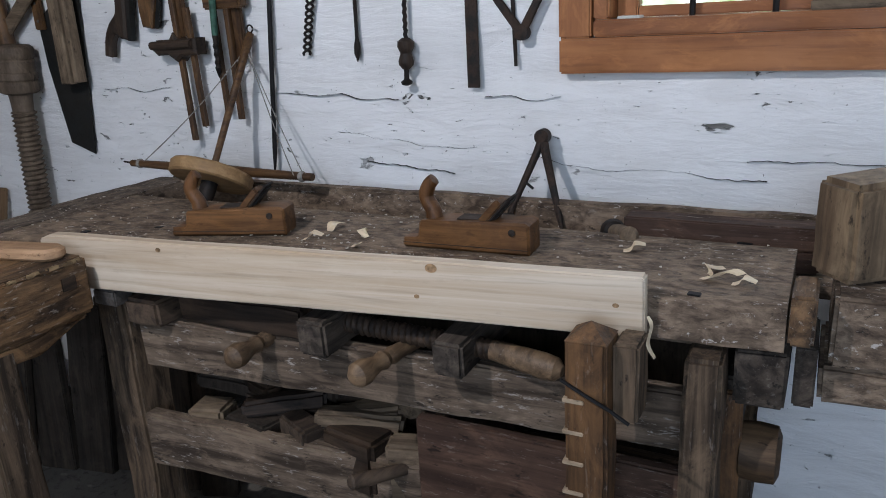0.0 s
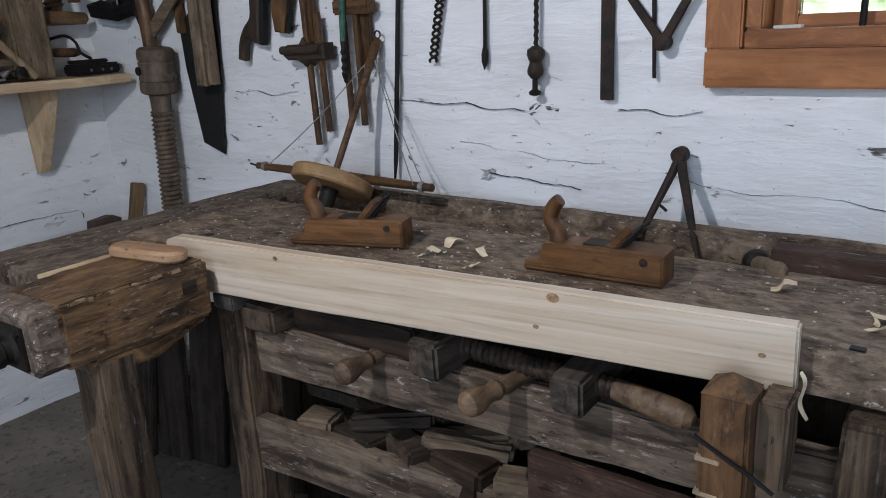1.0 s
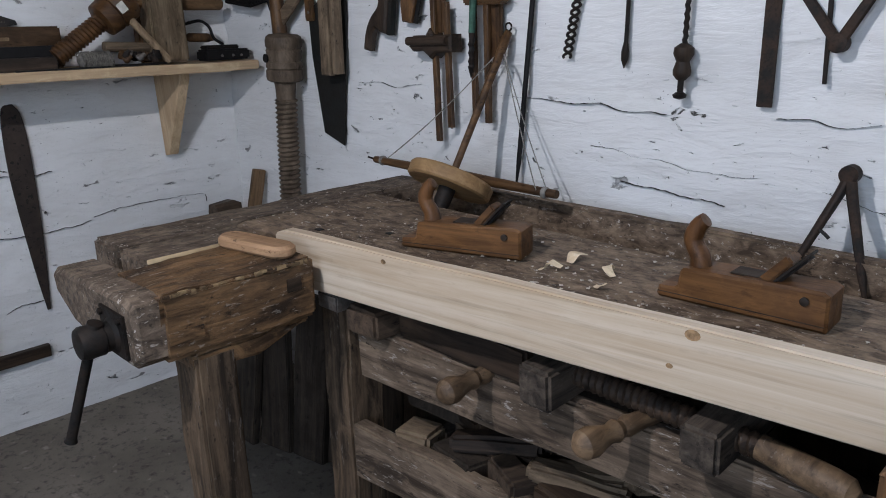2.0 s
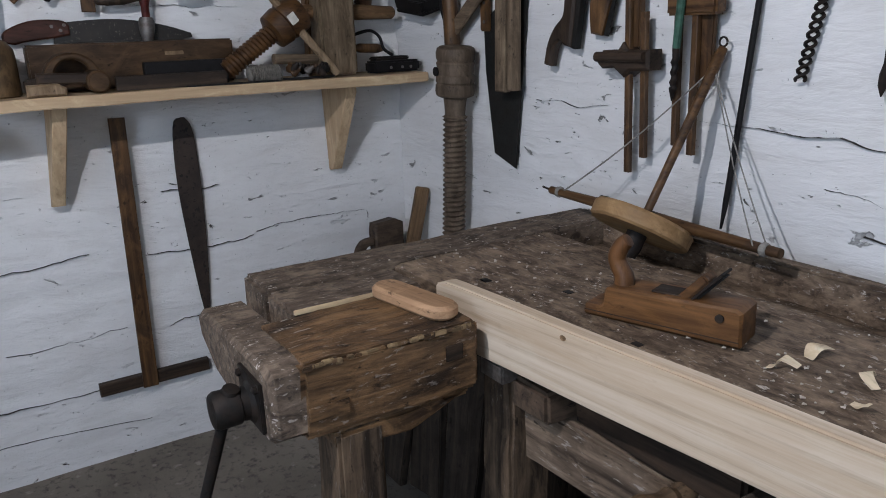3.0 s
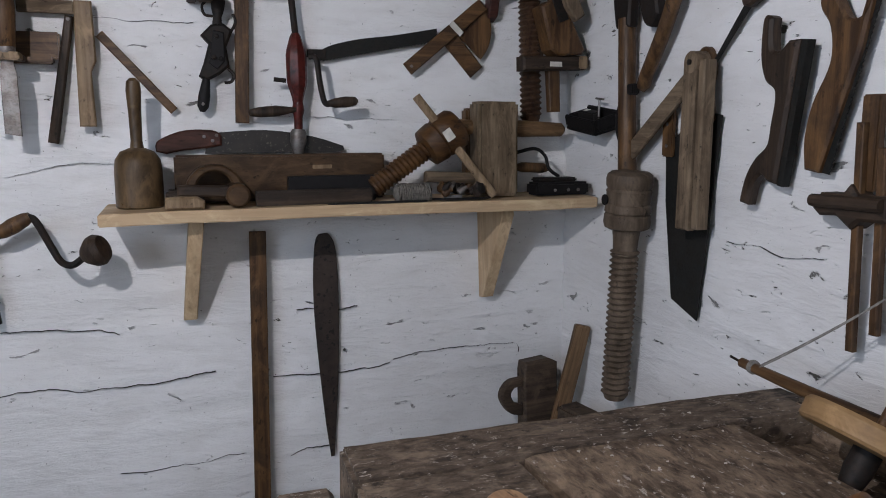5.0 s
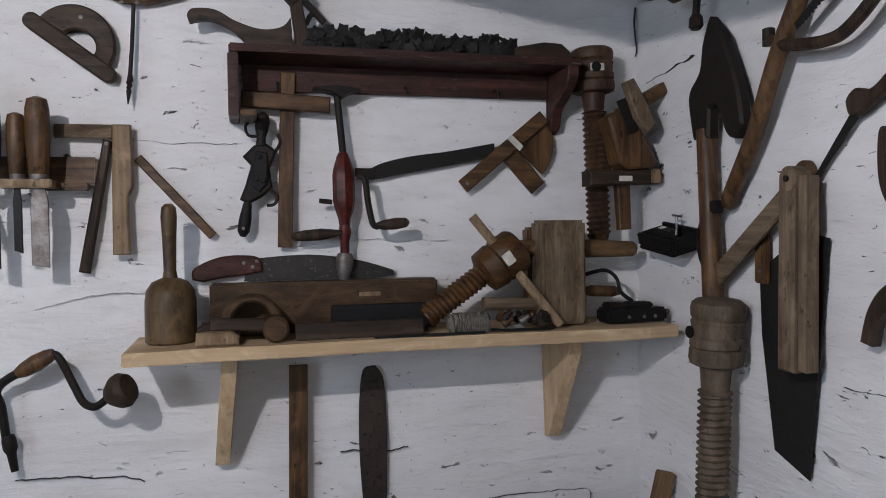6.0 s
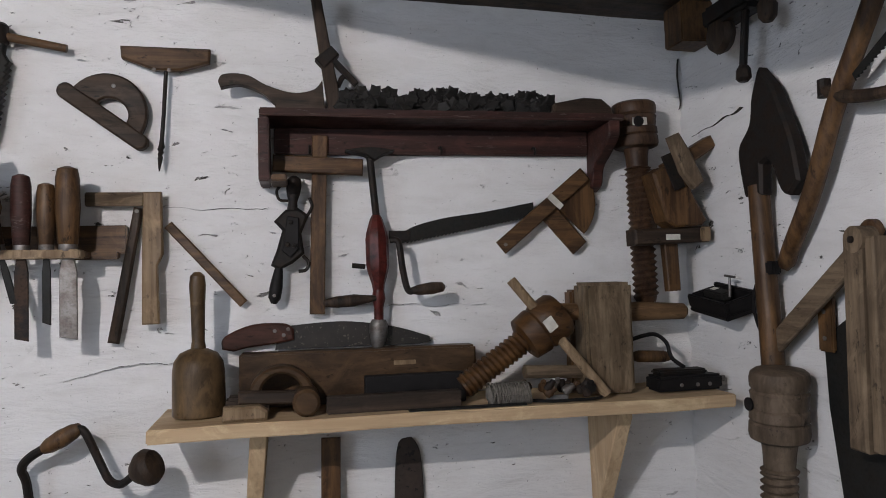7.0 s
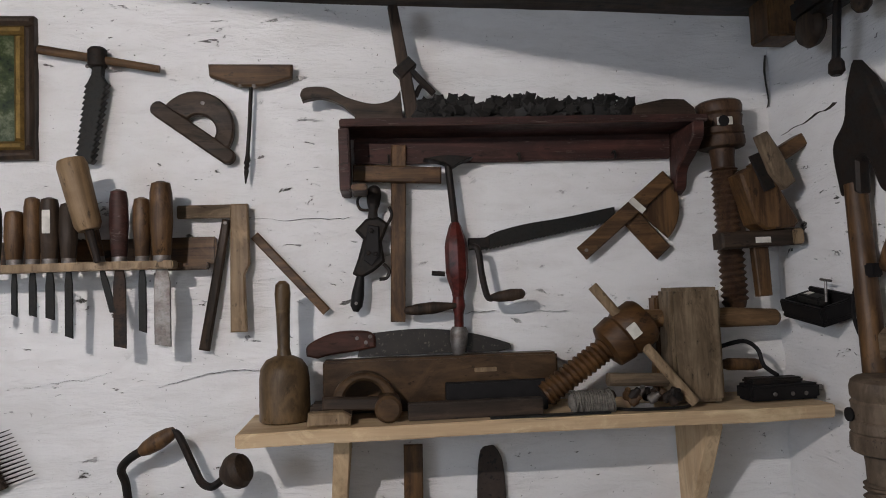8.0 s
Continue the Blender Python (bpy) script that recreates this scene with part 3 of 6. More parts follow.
def window():
    t = thing("window_1", pose(2.75, 0, 1.5), "wooden window with broad orange-brown pine trim and iron bars", "window", kind="structure")
    back = pose(-2.75, 0, -1.5)

    def piece(name, bm, mat, label="", parent=t):
        bmesh.ops.transform(bm, matrix=back, verts=bm.verts)
        return part(name, bm, mat, parent, label)

    def bar_x(x0, x1, y0, y1, z0, z1, bev=0.004):
        return box(x0, y0, z0, x1, y1, z1, bev, cuts=10, rough=0.001)

    piece("trim", bar_x(2.105, 3.40, -0.026, 0.012, 1.078, 1.148), PINE, "oiled pine trim board")
    piece("trim", bar_x(2.105, 3.40, -0.026, 0.012, 1.972, 2.042), PINE)
    for x in (2.105, 3.33):
        piece("trim", box(x, -0.0275, 1.1485, x + 0.068, 0.012, 1.9715, 0.004, cuts=10, rough=0.001), PINE_Z)
    piece("sill_board", bar_x(2.174, 3.33, -0.018, 0.10, 1.149, 1.182), PINE, "pine inner frame board")
    piece("head_board", bar_x(2.174, 3.33, -0.018, 0.10, 1.935, 1.971), PINE)
    for x in (2.174, 3.298):
        piece("jamb", box(x, -0.016, 1.183, x + 0.032, 0.10, 1.934, 0.004, cuts=8), PINE_Z)
    for x in (2.207, 3.255):
        piece("sash", box(x, 0.05, 1.183, x + 0.042, 0.095, 1.934, 0.003), PINE_Z)
    piece("sash", box(2.735, 0.05, 1.183, 2.765, 0.095, 1.934, 0.003), PINE_Z)
    piece("sash", box(2.25, 0.052, 1.183, 3.254, 0.093, 1.205, 0.003), PINE)
    piece("sash", box(2.25, 0.052, 1.91, 3.254, 0.093, 1.934, 0.003), PINE)
    for x in (2.36, 2.51, 2.66, 2.84, 2.99, 3.14):
        piece("bar", tube([(x, 0.028, 1.182), (x, 0.028, 1.936)], 0.006, 8), BLACK, "black iron bar")
    for x0, x1 in ((2.25, 2.735), (2.765, 3.254)):
        p = piece("pane", box(x0, 0.070, 1.205, x1, 0.074, 1.91, 0.0), GLASS, "clear glass pane")
        p.visible_shadow = False
    piece("paper_scrap", box(2.222, -0.012, 1.1825, 2.268, 0.02, 1.188, 0.001, pose(0, 0, 0, 0, 0, 0)), PAPER)
    piece("batten", box(2.57, -0.016, 1.1825, 2.74, 0.03, 1.2, 0.002), GREY_U, "pale loose batten on the sill")


def glass_mat():
    m, nt, b = material("window_glass")
    b.inputs["Transmission Weight"].default_value = 1.0
    b.inputs["Roughness"].default_value = 0.02
    b.inputs["IOR"].default_value = 1.45
    b.inputs["Base Color"].default_value = (0.96, 0.98, 0.97, 1)
    return m


GLASS = glass_mat()
window()


def outdoors():
    """Bright garden far outside the window."""
    m, nt, b = material("garden_backdrop")
    s = noise_at(nt, 3.5, 6)
    c = ramp(nt, s, (0.35, (0.25, 0.42, 0.12)), (0.5, (0.75, 0.85, 0.6)), (0.62, (1.0, 1.0, 1.0)))
    nt.links.new(c, b.inputs["Base Color"])
    nt.links.new(c, b.inputs["Emission Color"])
    b.inputs["Emission Strength"].default_value = 1.1
    bm = box(-3, 6, -1.0, 9, 6.1, 6, 0)
    tagged(part("backdrop", bm, m, smooth=0), "bright green garden seen through the window", "backdrop", kind="structure")
    bm = box(-60, -60, -0.5, 60, 60, -0.3, 0)
    tagged(part("ground", bm, plain("garden_grass", (0.06, 0.10, 0.03), 0.9), smooth=0), "grass outside the house", "ground", kind="structure")


outdoors()


# ---- things on the walls ----
def hung(wall, name, u, v, label, category, group="", move=(0.0, 0.0)):
    t = thing(name, (on_left if wall == "left" else on_back)(u + move[0], v + move[1]), label, category, group)

    def piece(nm, bm, mat, lab="", parent=None):
        bmesh.ops.transform(bm, matrix=Matrix.Translation((-u, -v, 0)), verts=bm.verts)
        return part(nm, bm, mat, parent or t, lab)
    return piece


def strip(p, q, wid, z0, z1, end=None, bev=0.0015):
    """A flat bar from p to q."""
    a, b = Vector(p), Vector(q)
    d = (b - a).normalized()
    n = Vector((-d.y, d.x))
    e = wid if end is None else end
    return poly([tuple(a - n * wid / 2), tuple(b - n * e / 2), tuple(b + n * e / 2), tuple(a + n * wid / 2)], z0, z1, bev)


def saw_edge(p, q, n, depth):
    """Points from p to q with n teeth to the right-hand side."""
    a, b = Vector(p), Vector(q)
    d = (b - a) / n
    s = Vector((d.y, -d.x)).normalized() * depth
    out = []
    for i in range(n):
        out += [tuple(a + d * i), tuple(a + d * (i + 0.85) + s)]
    return out + [tuple(b)]


def rod(p, q, w0, w1, r, seg=10, r2=None):
    return tube([(*p, w0), ((p[0] + q[0]) / 2, (p[1] + q[1]) / 2, (w0 + w1) / 2), (*q, w1)], [r, (r + (r2 or r)) / 2, r2 or r], seg)


def lay(p, q, w0, w1):
    """A frame whose y axis runs from p to q on the wall."""
    d = Vector((q[0] - p[0], q[1] - p[1], w1 - w0))
    return Matrix.Translation((*p, w0)) @ d.to_track_quat("Y", "Z").to_matrix().to_4x4(), d.length


def nail(piece, u, v, w=0.022):
    piece("screw_head", lathe([(0.0045, 0.0), (0.0045, 0.002), (0.002, 0.003)], 10, Matrix.Translation((u, v, w)) @ pose(0, 0, 0, 90, 0, 0)), STEEL, "bright screw head")


def left_picture():
    p = hung("left", "framed_picture", -1.98, 1.87, "framed dark green landscape picture with narrow gilt moulding", "picture")
    for a in (rect(-2.21, 1.700, -1.757, 1.722), rect(-2.21, 2.006, -1.757, 2.028), rect(-2.21, 1.7225, -2.188, 2.0055), rect(-1.779, 1.7225, -1.757, 2.0055)):
        p("frame", poly(a, -0.012, 0.026, 0.008), DARK_V, "dark carved outer frame")
    for a in (rect(-2.187, 1.7215, -1.780, 1.742), rect(-2.187, 1.986, -1.780, 2.0065), rect(-2.187, 1.7425, -2.166, 1.9855), rect(-1.801, 1.7425, -1.780, 1.9855)):
        p("gilt_strip", poly(a, 0.0, 0.0225, 0.006), GILT, "gilt inner moulding")
    p("picture", poly(rect(-2.170, 1.738, -1.797, 1.990), -0.004, 0.010, 0), PAINTING, "dim green foliage picture")


GILT = metal("old_gilt", (0.22, 0.14, 0.045), (0.08, 0.05, 0.02), 0.45, 0.6, 0.7)


def painting():
    m, nt, b = material("painted_foliage")
    s = noise_at(nt, 22, 8, (1, 1, 1), 0.7)
    nt.links.new(ramp(nt, s, (0.35, (0.012, 0.018, 0.008)), (0.5, (0.035, 0.05, 0.018)), (0.66, (0.16, 0.17, 0.10))), b.inputs["Base Color"])
    b.inputs["Roughness"].default_value = 0.25
    return m


PAINTING = painting()
left_picture()


def thread_tap():
    p = hung("left", "auger_reamer", -1.61, 1.83, "dark toothed iron auger with thin turned cross handle", "auger")
    p("handle", rod((-1.743, 1.947), (-1.479, 1.899), 0.03, 0.03, 0.0105, 12, 0.0085), BROWN_U, "reddish wooden cross handle")
    p("collar", lathe([(0.016, -0.022), (0.021, -0.018), (0.021, 0.018), (0.016, 0.024)], 14, Matrix.Translation((-1.615, 1.925, 0.03))), IRON)
    left = saw_edge((-1.634, 1.868), (-1.658, 1.690), 14, 0.006)
    right = saw_edge((-1.628, 1.684), (-1.594, 1.868), 14, 0.006)
    p("blade", poly([(-1.622, 1.908), (-1.626, 1.885)] + left + right + [(-1.603, 1.885), (-1.600, 1.908)], 0.018, 0.042, 0.003), BLADE, "tapered toothed iron body")
    nail(p, -1.64, 1.91), nail(p, -1.59, 1.905)


thread_tap()


def half_ring():
    p = hung("left", "half_round_template", -1.41, 1.765, "brown half-round wooden tool with open centre", "wooden tool")
    c, ang = Vector((-1.405, 1.758)), math.atan2(-0.134, 0.183)
    ex, ey = Vector((math.cos(ang), math.sin(ang))), Vector((-math.sin(ang), math.cos(ang)))

    def w(x, y):
        return tuple(c + ex * x + ey * y)
    arc = [w(0.086 * math.cos(a), 0.004 + 0.088 * math.sin(a)) for a in np.linspace(0, math.pi, 22)]
    inner = [w(0.010 + 0.036 * math.cos(a), 0.012 + 0.030 * math.sin(a)) for a in np.linspace(math.pi, 0, 16)]
    p("arch", poly(arc + inner, 0.005, 0.03, 0.004), DARK_U)
    ends = [w(0.094 * s + 0.017 * math.sin(a) * s, -0.006 + 0.018 * math.cos(a) * s * -1) for s in (1, -1) for a in np.linspace(0, math.pi, 8)]
    p("bar", poly(ends, 0.004, 0.033, 0.004), DARK_U)
    nail(p, *w(-0.02, 0.062), 0.03)


half_ring()


def t_gimlet():
    p = hung("left", "gimlet", -1.275, 1.86, "T-handled gimlet with trapezoid wooden grip and twisted steel", "gimlet")
    p("handle", poly([(-1.370, 1.909), (-1.180, 1.907), (-1.182, 1.876), (-1.245, 1.857), (-1.30, 1.857), (-1.368, 1.882)], 0.012, 0.036, 0.004), BROWN_U)
    p("shaft", tube([(-1.276, 1.858, 0.024), (-1.282, 1.76, 0.024), (-1.287, 1.70, 0.024)], 0.0045, 8), IRON)
    p("bit", lathe([(0.0045, 0.07), (0.0085, 0.055), (0.006, 0.03), (0.0012, 0.0)], 12, Matrix.Translation((-1.293, 1.633, 0.024)) @ pose(0, 0, 0, 0, 0, -5), thread=(0.055, 0.03, 0.012, 0.003)), IRON)
    nail(p, -1.30, 1.857, 0.034), nail(p, -1.268, 1.857, 0.034)


t_gimlet()


def chisel_rack():
    p = hung("left", "tool_rack", -1.65, 1.46, "narrow wooden wall rack holding chisels", "rack")
    p("bar", box(-2.05, 1.441, 0.085, -1.43, 1.459, 0.132, 0.003, cuts=10, rough=0.001), PALE_V, "pale wooden holding bar")
    p("back_board", box(-2.05, 1.452, 0.0, -1.362, 1.515, 0.022, 0.004, cuts=8, rough=0.002), BROWN_U, "brown back board")
    p("block", box(-1.47, 1.44, 0.022, -1.375, 1.456, 0.05, 0.003), BROWN_U)
    for y in (-2.0, -1.44):
        p("arm", box(y - 0.01, 1.443, 0.0, y + 0.01, 1.4565, 0.084, 0.002), BROWN_U)


chisel_rack()


def chisel(y, top, low, hw, bw, mat, tilt=0.0, label="wood-handled chisel with dark steel blade in the rack", w=0.112, tag=False):
    """Handle from the bar up to top; blade from the bar down to low."""
    m = on_left(y, 1.459, w, tilt)
    t = thing("chisel", m, label, "chisel", "chisels in the wall rack")
    h, hw = top - 1.459, hw * 1.25
    h1 = part("handle", lathe([(hw * 0.55, 0.004), (hw * 0.8, 0.012), (hw, h * 0.5), (hw * 0.96, h * 0.85), (hw * 0.8, h * 0.97), (hw * 0.3, h)], 16), mat, t)
    part("ferrule", lathe([(hw * 0.72, -0.004), (hw * 0.76, 0.0), (hw * 0.76, 0.014), (hw * 0.7, 0.017)], 16), STEEL, h1, "worn metal ferrule")
    d = 1.459 - low
    bm = poly([(-bw * 0.3, 0.0), (-bw * 0.35, -0.02), (-bw / 2, -0.045), (-bw / 2, -d + 0.006), (bw / 2, -d), (bw / 2, -0.045), (bw * 0.35, -0.02), (bw * 0.3, 0.0)], -0.003, 0.003, 0.001)
    if tag:
        part("label", box(-0.008, h * 0.45, hw * 0.85, 0.008, h * 0.8, hw * 1.02, 0.001), PAPER, h1, "small white paper tag")
    part("blade", bm, STEEL if bw > 0.03 else RUST if bw > 0.02 else BLADE, t)


for row in ((-1.80, 1.585, 1.36, 0.013, 0.012, DARK_V), (-1.759, 1.574, 1.35, 0.016, 0.012, BROWN_V), (-1.722, 1.602, 1.348, 0.014, 0.015, BROWN_V), (-1.687, 1.60, 1.34, 0.016, 0.018, DARK_V), (-1.649, 1.588, 1.30, 0.015, 0.016, DARK_V), (-1.545, 1.614, 1.275, 0.016, 0.026, MAROON), (-1.498, 1.596, 1.306, 0.015, 0.016, BROWN_V), (-1.457, 1.630, 1.275, 0.0195, 0.034, BROWN_V)):
    chisel(*row, tag=row[0] == -1.687)
chisel(-1.585, 1.58, 1.345, 0.012, 0.014, BROWN_V, 14, "chisel leaning aslant in the rack")


TAN_GRIP = wood("tan_grip_wood", (0.13, 0.082, 0.042), (0.27, 0.180, 0.098), "y", 40, 0.5, 0.4, 0, 0.2, (0.05, 0.03, 0.015))


def rack_mallet():
    m, n = lay((-1.592, 1.525), (-1.628, 1.672), 0.15, 0.15)
    t = thing("wooden_grip", on_left(-1.592, 1.525, 0.15, 14), "large plain cylindrical wooden grip leaning over the rack", "tool handle")
    part("grip", lathe([(0.022, 0.0), (0.0275, 0.012), (0.031, 0.14), (0.027, 0.152)], 20), TAN_GRIP, t)
    part("tang", lathe([(0.007, -0.07), (0.009, 0.0)], 10), IRON, t)


rack_mallet()


def small_wall_pieces():
    p = hung("left", "wooden_square", -1.31, 1.45, "old wooden try square with notched blade", "try square")
    p("stock", poly([(-1.325, 1.586), (-1.287, 1.586), (-1.285, 1.45), (-1.297, 1.425), (-1.294, 1.297), (-1.33, 1.297), (-1.328, 1.45)], 0.02, 0.042, 0.003), TAN_GRIP)
    p("blade", box(-1.445, 1.556, 0.022, -1.326, 1.586, 0.034, 0.002), GREY_U)
    p = hung("left", "dark_stick", -1.365, 1.4, "thin dark rounded wooden stick hung from a nail", "stick")
    p("stick", strip((-1.337, 1.553), (-1.392, 1.258), 0.020, 0.012, 0.028, 0.024, 0.005), DARK_V)
    nail(p, -1.34, 1.545, 0.027)
    p = hung("left", "bevel_blade", -1.195, 1.42, "slender brown wooden slat hung aslant", "slat")
    p("slat", strip((-1.277, 1.515), (-1.117, 1.335), 0.021, 0.012, 0.022, 0.021, 0.003), BROWN_U)


small_wall_pieces()


def bit_brace():
    p = hung("left", "brace", -1.43, 1.0, "black iron cranked brace with turned wooden pad and grip", "brace")
    path = curve([(-1.555, 0.90, 0.03), (-1.562, 0.975, 0.035), (-1.568, 1.008, 0.045), (-1.545, 1.035, 0.06), (-1.50, 1.06, 0.075)], 6)
    p("crank", tube(path, 0.0095, 10), IRON)
    path = curve([(-1.455, 1.088, 0.08), (-1.435, 1.083, 0.085), (-1.405, 1.02, 0.09), (-1.385, 0.985, 0.10), (-1.36, 0.978, 0.115), (-1.335, 0.995, 0.125)], 6)
    p("crank", tube(path, 0.0085, 10), IRON)
    m, n = lay((-1.515, 1.052), (-1.448, 1.09), 0.072, 0.082)
    p("grip", lathe([(0.011, -0.004), (0.016, 0.01), (0.019, n * 0.5), (0.016, n - 0.01), (0.011, n + 0.004)], 16, m), BROWN_V, "turned brown grip")
    m, n = lay((-1.335, 0.998), (-1.285, 1.022), 0.125, 0.145)
    p("pad", lathe([(0.012, 0.0), (0.022, 0.008), (0.036, 0.028), (0.038, 0.042), (0.03, 0.056), (0.008, 0.062)], 20, m), DARK_V, "dark domed wooden pad")
    m, n = lay((-1.552, 0.91), (-1.54, 0.83), 0.03, 0.03)
    p("chuck", lathe([(0.012, 0), (0.015, 0.01), (0.015, 0.03), (0.010, 0.04), (0.008, 0.08)], 12, m), IRON)


bit_brace()


def wool_comb():
    p = hung("left", "comb", -1.83, 1.04, "dark comb-like tool with a row of thin spikes", "comb")
    p("board", poly([(-1.95, 1.04), (-1.88, 1.085), (-1.822, 0.975), (-1.95, 0.93)], 0.0, 0.022, 0.003), DARK_U)
    a, b = Vector((-1.876, 1.082)), Vector((-1.824, 0.982))
    for i in range(13):
        q = a.lerp(b, i / 12)
        p("spike", rod(tuple(q), (q.x + 0.062, q.y + 0.02), 0.012, 0.014, 0.0024, 6, 0.001), IRON)


wool_comb()


def wall_shelf():
    t = thing("shelf", pose(0.1, -0.67, 1.10), "raw spruce wall shelf on two tapered brackets", "shelf")
    s = pose(-0.1, 0.67, -1.10)
    bm = box(0.002, -1.287, 1.081, 0.25, -0.052, 1.109, 0.003, cuts=20, rough=0.0015)
    for v in bm.verts:
        v.co.z += 0.004 * noise.noise(Vector((v.co.y * 2, 0, 0)))
    bmesh.ops.transform(bm, matrix=s, verts=bm.verts)
    part("plank", bm, SPRUCE_Y, t)
    for y, slew in ((-1.082, 0.024), (-0.288, -0.008)):
        bm = bmesh.new()
        b = bmesh.new()
        prof = [(0.003, 1.080), (0.19, 1.080), (0.19, 1.06), (0.032, 0.805), (0.003, 0.800)]
        add_poly(b, prof, -0.017, 0.017, 0.002, Matrix(((1, 0, 0, 0), (0, 0, 1, y), (0, 1, 0, 0), (0, 0, 0, 1))))
        for v in b.verts:
            v.co.y -= slew * (1.066 - v.co.z) / 0.26
        join(bm, b)
        bmesh.ops.transform(bm, matrix=s, verts=bm.verts)
        part("bracket", bm, SPRUCE_Z, t)


wall_shelf()


def t_square(name, stem, bar, z0, mat_s, mat_b, label, w=0.034):
    (u0, v0), (u1, v1) = stem
    p = hung("left", name, (u0 + u1) / 2, (v0 + v1) / 2, label, "T-square")
    p("stem", strip((u0, v0), (u1, v1), w, z0, z0 + 0.012, bev=0.002), mat_s)
    (a0, b0), (a1, b1) = bar
    p("head", strip((a0, b0), (a1, b1), 0.038, z0 + 0.0122 if v0 > 1.5 else 0.002, z0 + 0.03 if v0 > 1.5 else z0 - 0.0002, bev=0.003), mat_b)


t_square("large_t_square", ((-0.930, 1.028), (-0.945, 0.222)), ((-1.085, 0.240), (-0.764, 0.242)), 0.028, BROWN_V, DARK_U, "long brown wooden T-square standing head down under the shelf", 0.043)
t_square("t_square", ((-0.941, 1.716), (-0.955, 1.306)), ((-1.048, 1.650), (-0.845, 1.640)), 0.018, BROWN_V, BROWN_U, "brown wooden T-square hung from a nail")


def pitted_iron():
    m, nt, b = material("pitted_rusty_blade")
    s, f = noise_at(nt, 75, 2), noise_at(nt, 14, 6, (1, 1, 1), 0.7)
    c = ramp(nt, f, (0.35, (0.016, 0.011, 0.009)), (0.7, (0.050, 0.033, 0.024)))
    c = mix(nt, c, (0.004, 0.003, 0.003), ramp(nt, s, (0.60, (0, 0, 0)), (0.64, (0.9,) * 3)))
    nt.links.new(c, b.inputs["Base Color"])
    b.inputs["Roughness"].default_value, b.inputs["Metallic"].default_value = 0.65, 0.2
    bump(nt, b, s, 0.5, 0.002)
    return m


PITTED = pitted_iron()


def low_blade():
    p = hung("left", "plane_iron_blade", -0.745, 0.7, "long dark rusted tapering scythe-like blade hung on the wall", "blade")
    pts = curve2([(-0.752, 1.012), (-0.778, 0.985), (-0.785, 0.80), (-0.765, 0.52), (-0.748, 0.37)], 5) + curve2([(-0.738, 0.37), (-0.722, 0.60), (-0.716, 0.83), (-0.722, 0.97), (-0.742, 1.012)], 5)
    p("blade", poly(pts, 0.006, 0.012, 0.002), PITTED)


low_blade()


def bracket_shelf():
    p = hung("left", "wall_rack", -0.66, 1.69, "dark maroon painted wooden wall rack with shaped ends", "wall rack")
    p("top_board", box(-1.072, 1.735, 0.0, -0.245, 1.752, 0.148, 0.003, cuts=14, rough=0.001), MAROON, "worn maroon top board")
    p("back_board", box(-1.045, 1.674, 0.0, -0.285, 1.7345, 0.018, 0.003, cuts=14, rough=0.001), MAROON)
    p("end_board", box(-1.075, 1.597, 0.0, -1.052, 1.7348, 0.140, 0.003), MAROON)
    p("end_foot", box(-1.05, 1.597, 0.02, -1.015, 1.612, 0.139, 0.003), BROWN_U)
    side = curve2([(0.0, 1.585), (0.03, 1.60), (0.045, 1.64), (0.09, 1.665), (0.14, 1.70), (0.145, 1.7348)], 5) + [(0.0, 1.7348)]
    m = Matrix(((0, 0, 1, 0), (0, 1, 0, 0), (-1, 0, 0, 0), (0, 0, 0, 1)))
    bm = poly([(-a, b) for a, b in side], -0.283, -0.255, 0.003, m)
    for v in bm.verts:
        v.co.z = abs(v.co.z)
    p("end_bracket", bm, MAROON, "scrolled end bracket")
    for y in (-0.965, -0.66, -0.43):
        p("hook", tube(curve([(y, 1.69, 0.018), (y, 1.69, 0.035), (y, 1.68, 0.042), (y, 1.672, 0.038)], 4), 0.003, 6), IRON)


bracket_shelf()


